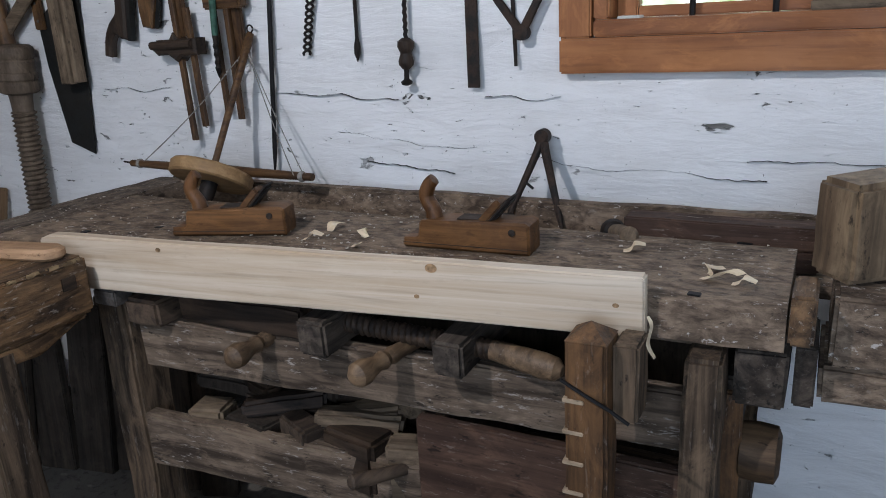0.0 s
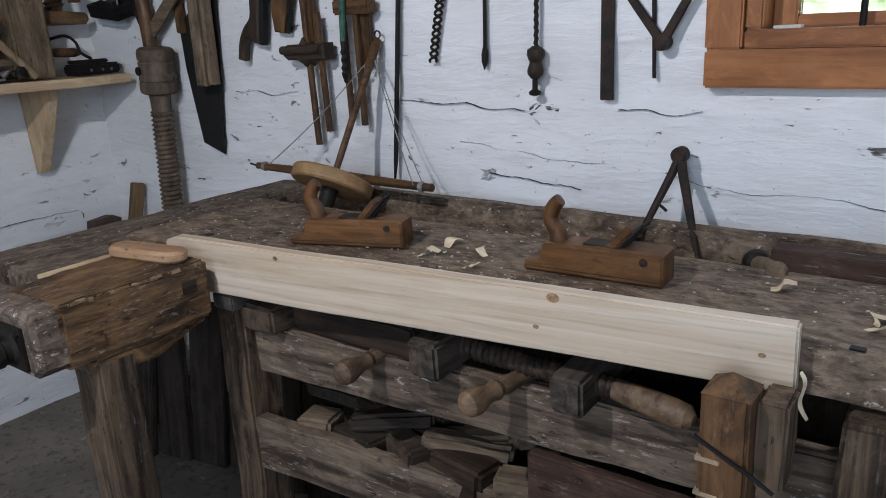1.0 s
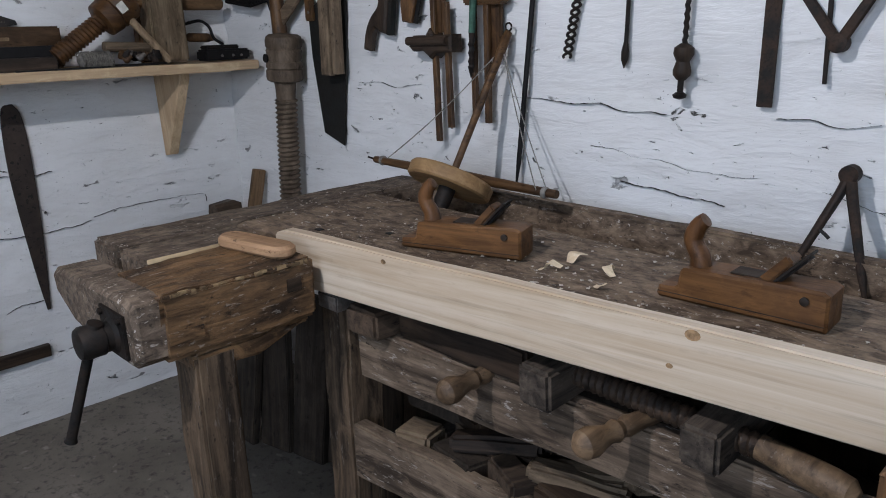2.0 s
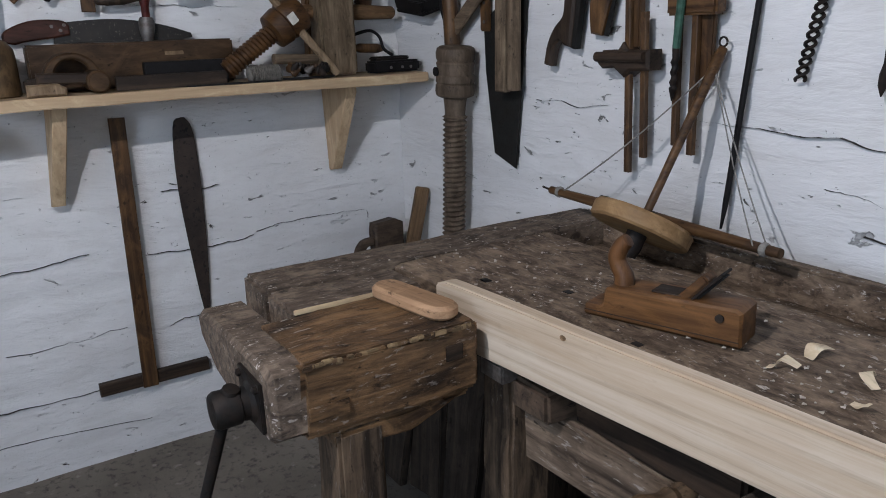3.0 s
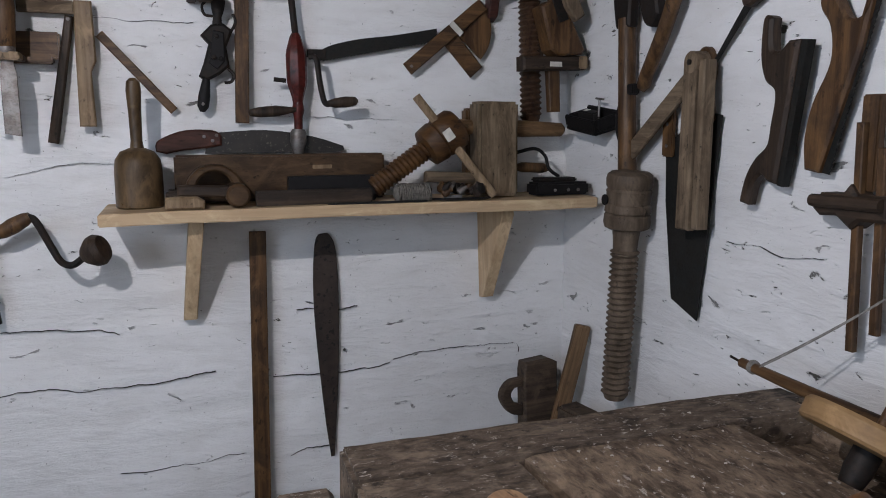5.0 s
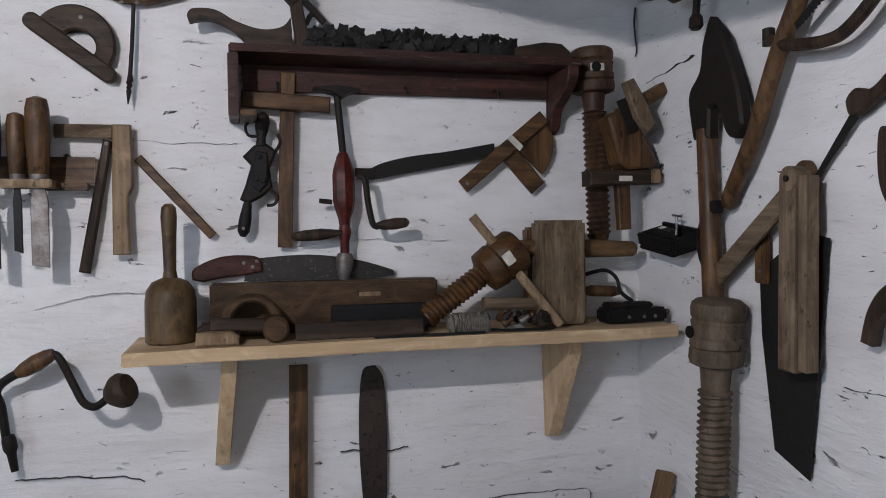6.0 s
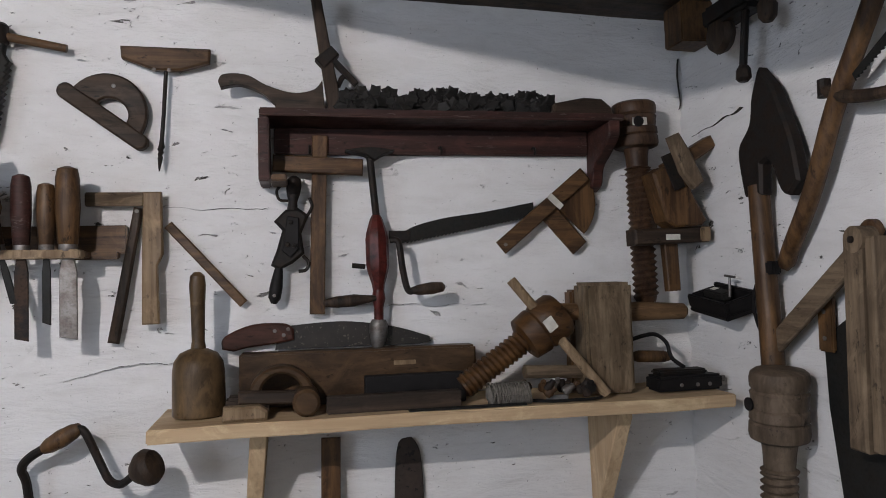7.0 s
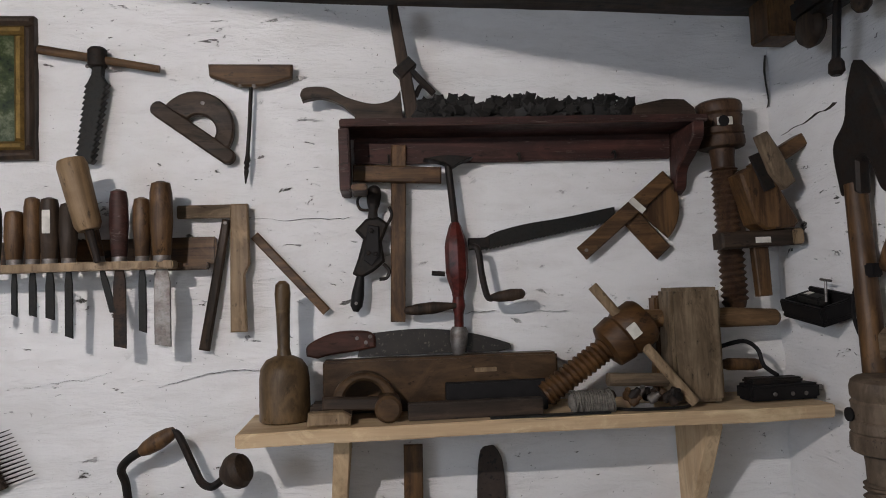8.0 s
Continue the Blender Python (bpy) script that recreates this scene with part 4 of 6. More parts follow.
def carved_crest():
    rng = random.Random(4)
    p = hung("left", "carved_ornament", -0.65, 1.79, "black carved openwork vine-leaf crest resting on the rack", "carving")
    p("base", box(-0.905, 1.7525, 0.075, -0.405, 1.765, 0.10, 0.003), BLACKW)
    p("backing", poly(curve2([(-0.90, 1.7655), (-0.895, 1.782), (-0.80, 1.790), (-0.65, 1.797), (-0.5, 1.790), (-0.415, 1.778), (-0.41, 1.7655)], 5), 0.070, 0.079, 0.002), BLACKW)
    bm = bmesh.new()
    for i in range(120):
        u = -0.898 + 0.49 * (i + rng.random()) / 120
        h = 1.768 + rng.random() * (0.024 + 0.016 * abs(math.sin((u + 0.9) / 0.47 * 3 * math.pi)))
        r = 0.012 + 0.010 * rng.random()
        k = rng.choice((5, 5, 7))
        a0 = rng.random() * 6.3
        pts = []
        for j in range(2 * k):
            rr = r * (1.0 if j % 2 == 0 else 0.68)
            pts.append((u + rr * math.cos(a0 + math.pi * j / k), h + rr * math.sin(a0 + math.pi * j / k)))
        w = 0.078 + 0.02 * rng.random()
        add_poly(bm, pts, w, w + 0.008, 0.002, Matrix.Translation((u, h, w)) @ pose(0, 0, 0, rng.uniform(-25, 25), rng.uniform(-25, 25), 0) @ Matrix.Translation((-u, -h, -w)))
    p("leaves", bm, BLACKW, "carved leaves")
    for c, r in ((-0.86, 0.02), (-0.79, 0.016), (-0.72, 0.014), (-0.60, 0.016), (-0.445, 0.022), (-0.53, 0.014)):
        p("tendril", tube([(c + r * math.cos(a), 1.785 + r * math.sin(a), 0.09) for a in np.linspace(-0.6, 4.2, 14)], 0.0045, 6), BLACKW)
    p = hung("left", "wood_block", -0.33, 1.77, "small dark shaped wooden block on the rack", "block")
    p("block", poly([(-0.41, 1.7525), (-0.255, 1.7525), (-0.262, 1.775), (-0.285, 1.794), (-0.33, 1.796), (-0.40, 1.782)], 0.055, 0.115, 0.004), DARK_U)


BLACKW = wood("black_carved_wood", (0.007, 0.007, 0.006), (0.020, 0.018, 0.016), "x", 60, 0.65, 0.3, 0, 0.2)
carved_crest()


def frame_saw():
    p = hung("left", "frame_saw", -0.95, 1.85, "dark wooden saw with scrolled handle lying on the rack", "saw")
    out = curve2([(-1.160, 1.822), (-1.148, 1.838), (-1.10, 1.838), (-1.055, 1.815), (-1.0, 1.80), (-0.955, 1.808), (-0.935, 1.83)], 6)
    inn = [(-0.93, 1.7525), (-1.035, 1.7525)] + curve2([(-1.04, 1.775), (-1.07, 1.80), (-1.11, 1.815), (-1.14, 1.812), (-1.155, 1.808)], 5)
    p("handle", poly(out + inn, 0.06, 0.085, 0.005), DARK_U, "scrolled grip")
    p("upright", strip((-0.947, 2.03), (-0.905, 1.7525), 0.022, 0.055, 0.08, 0.032, 0.003), DARK_V)
    p("lever", strip((-0.915, 1.885), (-0.858, 1.825), 0.014, 0.06, 0.078, 0.012, 0.002), IRON)
    p("buckle", strip((-0.94, 1.868), (-0.905, 1.90), 0.03, 0.05, 0.084, 0.026, 0.003), IRON)
    p("blade", tube(curve([(-0.86, 1.83, 0.065), (-0.885, 1.845, 0.065), (-0.90, 1.82, 0.065)], 5), 0.006, 6), IRON)


frame_saw()


def spokeshave_drill():
    p = hung("left", "breast_drill", -1.03, 1.48, "black cast-iron hand tool with ribbed body and bulbous handles", "hand tool")
    m, n = lay((-1.037, 1.419), (-1.051, 1.333), 0.035, 0.035)
    h = p("handle", lathe([(0.007, 0.0), (0.010, 0.012), (0.0145, n * 0.55), (0.014, n * 0.85), (0.006, n)], 16, m), BLACK, "black turned handle")
    p("rivet", lathe([(0.004, 0.0), (0.004, 0.003), (0.001, 0.004)], 10, Matrix.Translation((-1.049, 1.352, 0.048)) @ pose(0, 0, 0, 90, 0, 0)), STEEL, "bright rivet", h)
    p("body", poly([(-1.0215, 1.544), (-1.047, 1.518), (-1.029, 1.498), (-1.0425, 1.452), (-1.0556, 1.419), (-1.037, 1.408), (-1.006, 1.424), (-0.981, 1.445), (-0.987, 1.491), (-0.970, 1.531), (-0.993, 1.548)], 0.012, 0.046, 0.006), IRON)
    p("plate", poly([(-1.018, 1.53), (-1.03, 1.45), (-1.012, 1.435), (-0.993, 1.455), (-0.992, 1.525)], 0.0462, 0.053, 0.002), BLACK)
    for y, z in ((-1.010, 1.515), (-1.018, 1.465), (-1.002, 1.462)):
        p("bolt", lathe([(0.006, 0.0), (0.006, 0.005), (0.003, 0.007)], 8, Matrix.Translation((y, z, 0.053)) @ pose(0, 0, 0, 90, 0, 0)), IRON)
    m, n = lay((-1.006, 1.545), (-1.000, 1.622), 0.032, 0.032)
    p("knob", lathe([(0.012, 0.0), (0.010, 0.018), (0.015, 0.035), (0.0175, n * 0.72), (0.014, n * 0.92), (0.005, n)], 16, m), IRON)
    p("hook", tube(curve([(-1.012, 1.565, 0.03), (-1.034, 1.568, 0.03), (-1.040, 1.588, 0.03), (-1.030, 1.600, 0.03)], 5), 0.0035, 6), IRON)
    p("lever", tube(curve([(-0.985, 1.44, 0.035), (-0.972, 1.425, 0.035), (-0.978, 1.408, 0.035), (-0.995, 1.405, 0.035)], 5), 0.004, 6), IRON)
    p("lever", tube(curve([(-0.975, 1.528, 0.03), (-0.962, 1.552, 0.03), (-0.968, 1.572, 0.03)], 5), 0.004, 6), IRON)


spokeshave_drill()


def hand_drill():
    p = hung("left", "hand_drill", -0.815, 1.45, "old red-painted cast-iron hand drill with wooden crank handles", "hand drill")
    p("breast_bar", poly(curve2([(-0.885, 1.678), (-0.83, 1.684), (-0.772, 1.678)], 6) + [(-0.80, 1.668), (-0.82, 1.655), (-0.84, 1.668)], 0.015, 0.065, 0.004), IRON, "iron breast plate")
    p("spindle", rod((-0.829, 1.67), (-0.816, 1.52), 0.04, 0.04, 0.0085, 12), IRON)
    m, n = lay((-0.817, 1.53), (-0.815, 1.355), 0.04, 0.04)
    p("body", lathe([(0.010, 0.0), (0.015, 0.010), (0.024, 0.040), (0.0265, 0.055), (0.0265, 0.115), (0.024, 0.130), (0.015, 0.160), (0.013, 0.175)], 8, m), RED, "red painted gear housing")
    m, n = lay((-0.815, 1.358), (-0.816, 1.29), 0.04, 0.04)
    p("shank", lathe([(0.013, 0.0), (0.016, 0.02), (0.011, 0.04), (0.011, 0.07)], 16, m), RED)
    m, n = lay((-0.816, 1.29), (-0.820, 1.213), 0.04, 0.04)
    p("chuck", lathe([(0.016, 0.0), (0.021, 0.01), (0.021, 0.03), (0.014, 0.062), (0.007, 0.078)], 18, m), STEEL, "steel chuck")
    m, n = lay((-0.842, 1.338), (-0.94, 1.331), 0.05, 0.05)
    p("side_handle", lathe([(0.006, -0.02), (0.009, 0.0), (0.014, 0.03), (0.013, 0.07), (0.009, 0.095), (0.004, 0.1)], 14, m), DARK_V, "turned side handle")
    ck = p("crank", tube(curve([(-0.79, 1.47, 0.075), (-0.772, 1.465, 0.08), (-0.765, 1.41, 0.082), (-0.755, 1.36, 0.084), (-0.742, 1.352, 0.086)], 6), 0.0075, 8), IRON)
    m, n = lay((-0.748, 1.354), (-0.668, 1.362), 0.084, 0.084)
    p("crank_handle", lathe([(0.007, 0.0), (0.012, 0.02), (0.014, 0.05), (0.011, n - 0.006), (0.004, n)], 14, m), DARK_V, "turned wooden crank handle", ck)
    p("key", rod((-0.875, 1.415), (-0.845, 1.412), 0.045, 0.045, 0.006, 8), IRON)


hand_drill()


def pruning_saw():
    p = hung("left", "pruning_saw", -0.6, 1.51, "curved dark pruning saw blade hung level on the wall", "saw")
    top = curve2([(-0.765, 1.462), (-0.74, 1.498), (-0.66, 1.522), (-0.55, 1.538), (-0.43, 1.560)], 6)
    low = saw_edge((-0.43, 1.528), (-0.745, 1.468), 34, -0.004)
    p("blade", poly(top + low, 0.012, 0.017, 0.0), BLADE)
    p("tang", strip((-0.785, 1.485), (-0.735, 1.482), 0.02, 0.01, 0.02, 0.026, 0.002), IRON)


pruning_saw()


def mitre_square():
    p = hung("left", "mitre_square", -0.40, 1.53, "brown wooden mitre gauge with quadrant and paper tag", "mitre square")
    p("leg", strip((-0.518, 1.449), (-0.300, 1.628), 0.036, 0.022, 0.034, 0.036, 0.003), BROWN_U)
    p("leg", strip((-0.408, 1.552), (-0.314, 1.446), 0.046, 0.010, 0.0218, 0.046, 0.003), BROWN_U)
    arc = [(-0.385 + 0.115 * math.cos(a), 1.560 + 0.115 * math.sin(a)) for a in np.linspace(-0.75, 0.75, 14)]
    p("quadrant", poly([(-0.385, 1.560)] + arc, 0.008, 0.0098 + 0.01, 0.002), BROWN_V)
    p("label", poly(rect(-0.402, 1.552, -0.358, 1.568), 0.0341, 0.0346, 0, Matrix.Translation((-0.38, 1.56, 0)) @ pose(0, 0, 0, 0, 0, -43) @ Matrix.Translation((0.38, -1.56, 0))), PAPER, "small white paper tag")
    nail(p, -0.508, 1.457, 0.034)


mitre_square()


def wooden_screw(wall, name, u, top, bottom, r, head_r, head_h, w, mat, label, tag=False, tilt=0.0):
    place = on_left if wall == "left" else on_back
    t = thing(name, place(u, bottom, w, tilt), label, "wooden screw")
    L = top - bottom
    s = L - head_h
    part("shaft", lathe([(r * 0.7, 0.0), (r, 0.012), (r, s * 0.87), (r * 0.80, s * 0.88), (r * 0.86, s * 0.95), (r * 0.95, s)], 32, None, (0.012, s * 0.87, 0.0150, r * 0.26)), mat, t, "threaded shaft")
    h = head_r
    rings = [(0.0, 0.80), (0.03, 0.95), (0.10, 1.0), (0.24, 0.985), (0.27, 0.92), (0.30, 0.985), (0.42, 0.97), (0.45, 0.90), (0.50, 0.93), (0.60, 0.94), (0.66, 0.97), (0.70, 0.90), (0.74, 0.97), (0.86, 0.99), (0.94, 0.94), (0.985, 0.80), (1.0, 0.45)]
    hd = part("head", lathe([(h * q, s + head_h * k) for k, q in rings], 32), mat, t, "turned head with rings")
    part("hole", lathe([(0.013, 0.0), (0.013, 0.004), (0.008, 0.0045)], 14, Matrix.Translation((-h * 0.28, s + head_h * 0.5, h * 0.945)) @ pose(0, 0, 0, 90, 0, 0)), BLACK, hd, "dark tommy-bar hole")
    if tag:
        part("label", box(-h * 0.55, s + head_h * 0.42, h * 0.93, h * 0.12, s + head_h * 0.58, h * 0.995, 0.001), PAPER, hd, "white paper tag")


SCREW_D = wood("dark_screw_wood", (0.0304, 0.0162, 0.0102), (0.0912, 0.0504, 0.0289), "y", 30, 0.45, 0.4, 0, 0.15, gloss=0.2, long=0.3)
SCREW_G = wood("grey_screw_wood", (0.07225, 0.05146, 0.03526), (0.153, 0.1145, 0.082), "y", 30, 0.6, 0.35, 0, 0.15, (0.04, 0.03, 0.02), 0.18, 0.3)
wooden_screw("left", "press_screw", -0.165, 1.800, 1.31, 0.032, 0.055, 0.115, 0.062, SCREW_D, "dark brown wooden press screw with turned head and paper tag", True, 2)
wooden_screw("back", "press_screw", 0.414, 1.191, 0.605, 0.0365, 0.057, 0.142, 0.066, SCREW_G, "big weathered grey-brown wooden press screw in the corner", False, -3.6)


def corner_clamp():
    p = hung("left", "wooden_plough", -0.11, 1.56, "old wooden plough plane of brown blocks hung by the corner", "plane")
    p("block", poly([(-0.182, 1.612), (-0.150, 1.630), (-0.098, 1.600), (-0.082, 1.565), (-0.048, 1.502), (-0.060, 1.490), (-0.130, 1.485), (-0.150, 1.500)], 0.085, 0.155, 0.006), BROWN_V)
    p("wedge", poly([(-0.152, 1.692), (-0.128, 1.703), (-0.098, 1.655), (-0.068, 1.590), (-0.092, 1.572), (-0.122, 1.610)], 0.1555, 0.185, 0.005), GREY_V)
    p("arm", strip((-0.135, 1.622), (-0.016, 1.692), 0.034, 0.10, 0.145, 0.031, 0.005), BROWN_U)
    p("iron", strip((-0.150, 1.655), (-0.118, 1.575), 0.028, 0.1555, 0.162, 0.028, 0.001), IRON)
    fe = p("fence", strip((-0.225, 1.464), (-0.036, 1.470), 0.038, 0.085, 0.14, 0.038, 0.005), DARK_U)
    p("fence_end", box(-0.062, 1.452, 0.1405, -0.037, 1.486, 0.150, 0.003), PALE_V, "", fe)
    p("leg", strip((-0.122, 1.452), (-0.116, 1.336), 0.036, 0.090, 0.115, 0.032, 0.003), BROWN_V)
    p("batten", box(-0.17, 1.455, 0.0, -0.14, 1.60, 0.0845, 0.003), DARK_V)
    p("label", poly(rect(-0.148, 1.457, -0.112, 1.470), 0.1402, 0.1407, 0), PAPER, "white paper tag", fe)


corner_clamp()


# ---- things on the shelf ----
MALLET_WOOD = wood("polished_mallet_wood", (0.045, 0.02728, 0.01248), (0.13, 0.08096, 0.039), "z", 26, 0.38, 0.5, 0, 0.12, (0.03, 0.02, 0.012), 0.22, 0.35, 0.5)
ARCH = wood("dark_arch_wood", (0.034, 0.01872, 0.00936), (0.0935, 0.05304, 0.02592), "x", 30, 0.42, 0.5, 0, 0.15, gloss=0.2, long=0.3)
RED_HANDLE = wood("red_brown_handle", (0.035, 0.014, 0.010), (0.085, 0.033, 0.022), "x", 30, 0.45, 0.4, 0, 0.15, gloss=0.2, long=0.2)


def speckled_steel():
    m, nt, b = material("pitted_steel")
    s, f = noise_at(nt, 150, 3), noise_at(nt, 16, 5)
    c = ramp(nt, f, (0.35, (0.008, 0.007, 0.006)), (0.7, (0.026, 0.021, 0.017)))
    c = mix(nt, c, (0.13, 0.11, 0.09), ramp(nt, s, (0.62, (0, 0, 0)), (0.68, (0.7,) * 3)))
    nt.links.new(c, b.inputs["Base Color"])
    b.inputs["Roughness"].default_value, b.inputs["Metallic"].default_value = 0.5, 0.2
    return m


SPECKLED = speckled_steel()


TAN_V = wood("tan_mallet_wood", (0.0897, 0.06232, 0.037), (0.2106, 0.1558, 0.0999), "y", 40, 0.62, 0.5, 0, 0.3, (0.05, 0.035, 0.02), 0.2, 0.12)
TAN_U = wood("tan_handle_wood", (0.09, 0.049, 0.0221), (0.2025, 0.119, 0.0585), "x", 40, 0.5, 0.4, 0, 0.2, (0.05, 0.03, 0.015), 0.25, 0.12)
SCREW_O = wood("orange_screw_wood", (0.03255, 0.01384, 0.004774), (0.1042, 0.04997, 0.01841), "x", 34, 0.42, 0.55, 0, 0.25, (0.03, 0.016, 0.008), 0.3, 0.25)
HEMP = plain("grey_hemp", (0.17, 0.155, 0.135), 0.9, 0.5, 90)


def shelf_mallet():
    t = thing("mallet", pose(0.125, -1.203, 1.109), "turned wooden carver's mallet with bell-shaped head", "mallet")
    up = pose(0, 0, 0, 90, 0, 0)
    part("head", lathe([(0.050, 0.0), (0.054, 0.004), (0.053, 0.09), (0.050, 0.112), (0.038, 0.130), (0.020, 0.138), (0.015, 0.139)], 28, up), MALLET_WOOD, t)
    part("handle", lathe([(0.016, 0.137), (0.013, 0.155), (0.0145, 0.22), (0.017, 0.27), (0.015, 0.29), (0.007, 0.298)], 18, up), MALLET_WOOD, t)


shelf_mallet()


def on_shelf(name, y, label, category):
    p = hung("left", name, y, 1.11, label, category)
    return p


def shelf_things():
    p = on_shelf("jointer_plane", -0.87, "long dark brown wooden beam-like plane lying along the shelf", "plane")
    p("body", box(-1.125, 1.1105, 0.03, -0.60, 1.228, 0.085, 0.005, cuts=14, rough=0.001), ARCH)
    p("inset", box(-0.79, 1.19, 0.0855, -0.74, 1.20, 0.0875, 0.001), PALE_V)
    p = on_shelf("back_saw", -0.92, "old saw with dark red wooden handle leaning behind", "saw")
    p("handle", poly(curve2([(-1.165, 1.235), (-1.16, 1.262), (-1.10, 1.287), (-1.03, 1.288), (-1.008, 1.275)], 5) + curve2([(-1.008, 1.25), (-1.05, 1.243), (-1.11, 1.236), (-1.14, 1.229)], 4), 0.003, 0.027, 0.005), RED_HANDLE, "dark red handle")
    p("blade", poly(curve2([(-1.04, 1.28), (-0.90, 1.288), (-0.78, 1.272), (-0.695, 1.246)], 5) + [(-0.692, 1.234), (-0.72, 1.2285), (-1.05, 1.2285)], 0.012, 0.0165, 0.0), SPECKLED)
    for y, z in ((-1.05, 1.272), (-1.03, 1.262), (-1.02, 1.275)):
        nail(p, y, z, 0.027)
    p = on_shelf("coach_plane", -1.06, "small arched wooden plane with open round throat", "plane")
    arc = [(-1.035 + 0.068 * math.cos(a), 1.14 + 0.068 * math.sin(a)) for a in np.linspace(-0.1, math.pi + 0.1, 20)]
    inn = [(-1.035 + 0.042 * math.cos(a), 1.15 + 0.042 * math.sin(a)) for a in np.linspace(math.pi, 0, 16)]
    p("arch", poly(arc + inn, 0.11, 0.17, 0.005), ARCH)
    m, n = lay((-0.985, 1.137), (-0.985, 1.1371), 0.12, 0.225)
    p("roll", lathe([(0.024, 0.0), (0.028, 0.006), (0.028, 0.098), (0.022, 0.104)], 20, m), ARCH)
    p("toe", box(-1.145, 1.1105, 0.13, -1.06, 1.15, 0.19, 0.006), DARK_U)
    p("bar", strip((-1.12, 1.15), (-0.985, 1.145), 0.026, 0.171, 0.195, 0.026, 0.004), DARK_U)
    p = on_shelf("wood_scrap", -1.105, "small worn tan wooden offcut on the shelf edge", "offcut")
    p("offcut", poly([(-1.148, 1.1105), (-1.062, 1.1105), (-1.06, 1.128), (-1.078, 1.139), (-1.146, 1.138)], 0.198, 0.235, 0.005), PALE_V)
    p = on_shelf("steel_files", -0.80, "flat dark steel files and bars lying on the shelf", "file")
    p("bar", box(-0.945, 1.1105, 0.19, -0.665, 1.146, 0.215, 0.002), DARK_U)
    p("bar", box(-0.86, 1.1105, 0.12, -0.64, 1.175, 0.15, 0.002), BLACK)
    p("file", box(-0.78, 1.1105, 0.225, -0.53, 1.1145, 0.243, 0.001), BLADE)
    p = on_shelf("screw_cramp", -0.54, "wooden bench screw with ribbed thread, round head and bar", "wooden screw")
    m, n = lay((-0.648, 1.142), (-0.50, 1.243), 0.155, 0.155)
    p("thread", lathe([(0.025, 0.0), (0.029, 0.006), (0.029, n)], 24, m, (0.006, n, 0.0125, 0.006)), SCREW_O, "threaded shaft")
    m, n = lay((-0.500, 1.243), (-0.422, 1.296), 0.155, 0.155)
    p("head", lathe([(0.036, -0.012), (0.050, -0.006), (0.054, 0.030), (0.050, 0.036), (0.055, 0.044), (0.054, 0.088), (0.047, 0.098), (0.030, 0.101)], 28, m), SCREW_O)
    p("bar", rod((-0.533, 1.373), (-0.338, 1.118), 0.155, 0.21, 0.0115, 10), PALE_V, "pale wooden tommy bar")
    p("label", box(-0.473, 1.258, 0.2075, -0.449, 1.288, 0.2105, 0.001, Matrix.Translation((-0.465, 1.272, 0)) @ pose(0, 0, 0, 0, 0, 35) @ Matrix.Translation((0.465, -1.272, 0))), PAPER, "small paper tag")
    p = on_shelf("twine_ball", -0.56, "hank of grey string wound on a stick", "twine")
    m, n = lay((-0.61, 1.134), (-0.515, 1.130), 0.215, 0.215)
    p("winding", lathe([(0.012, 0.0), (0.022, 0.008), (0.0235, n * 0.5), (0.021, n - 0.006), (0.010, n)], 20, m, (0.008, n * 0.5, 0.006, 0.003)), HEMP)
    bm = bmesh.new()
    rng = random.Random(8)
    for i in range(16):
        c, tl, rr = -0.603 + 0.083 * i / 15, rng.uniform(-0.5, 0.5), 0.0235
        add_tube(bm, [(c + tl * 0.016 * math.sin(a), 1.1325 + rr * math.sin(a), 0.215 + rr * math.cos(a)) for a in np.linspace(0, 6.2, 14)], 0.0016, 5)
    tagged(p("string_wrap", bm, HEMP), kind="stuff")
    p = on_shelf("brass_fittings", -0.42, "small tarnished brass and iron fittings in a heap", "fittings")
    rng = random.Random(2)
    for i in range(16):
        y, w = rng.uniform(-0.50, -0.375), rng.uniform(0.14, 0.215)
        m, n = lay((y, 1.118 + 0.02 * rng.random()), (y + rng.uniform(-0.03, 0.03), 1.135 + 0.02 * rng.random()), w, w + 0.01)
        p("fitting", lathe([(0.006, 0.0), (0.011, 0.004), (0.011, 0.014), (0.007, 0.02), (0.006, 0.028)], 10, m), (RUST, BROWN_V, STEEL, IRON)[i % 4])
    p("wire", tube(curve([(-0.52, 1.114, 0.20), (-0.47, 1.113, 0.225), (-0.42, 1.114, 0.232), (-0.37, 1.113, 0.225), (-0.34, 1.114, 0.20)], 5), 0.0035, 6), BLACK, "dark wire")
    p("tin_strip", box(-0.475, 1.1105, 0.20, -0.425, 1.122, 0.205, 0.001), TINPLATE)
    p("stick", rod((-0.50, 1.166), (-0.36, 1.158), 0.13, 0.12, 0.015, 10), GREY_U)
    p = on_shelf("joiners_mallet", -0.285, "big square wooden mallet head with a round handle through it", "mallet")
    p("head", box(-0.362, 1.1105, 0.085, -0.249, 1.362, 0.165, 0.007, cuts=12, rough=0.002), TAN_V)
    p("rear_cheek", box(-0.368, 1.1105, 0.04, -0.258, 1.345, 0.084, 0.006, cuts=10, rough=0.002), BROWN_V)
    m, n = lay((-0.412, 1.296), (-0.083, 1.287), 0.10, 0.10)
    p("handle", lathe([(0.018, 0.0), (0.020, 0.01), (0.020, 0.14), (0.023, 0.20), (0.019, n - 0.008), (0.012, n)], 18, m), TAN_U)
    p = on_shelf("iron_hand_vise", -0.12, "small black iron vise with wire loop and wooden grip", "vise")
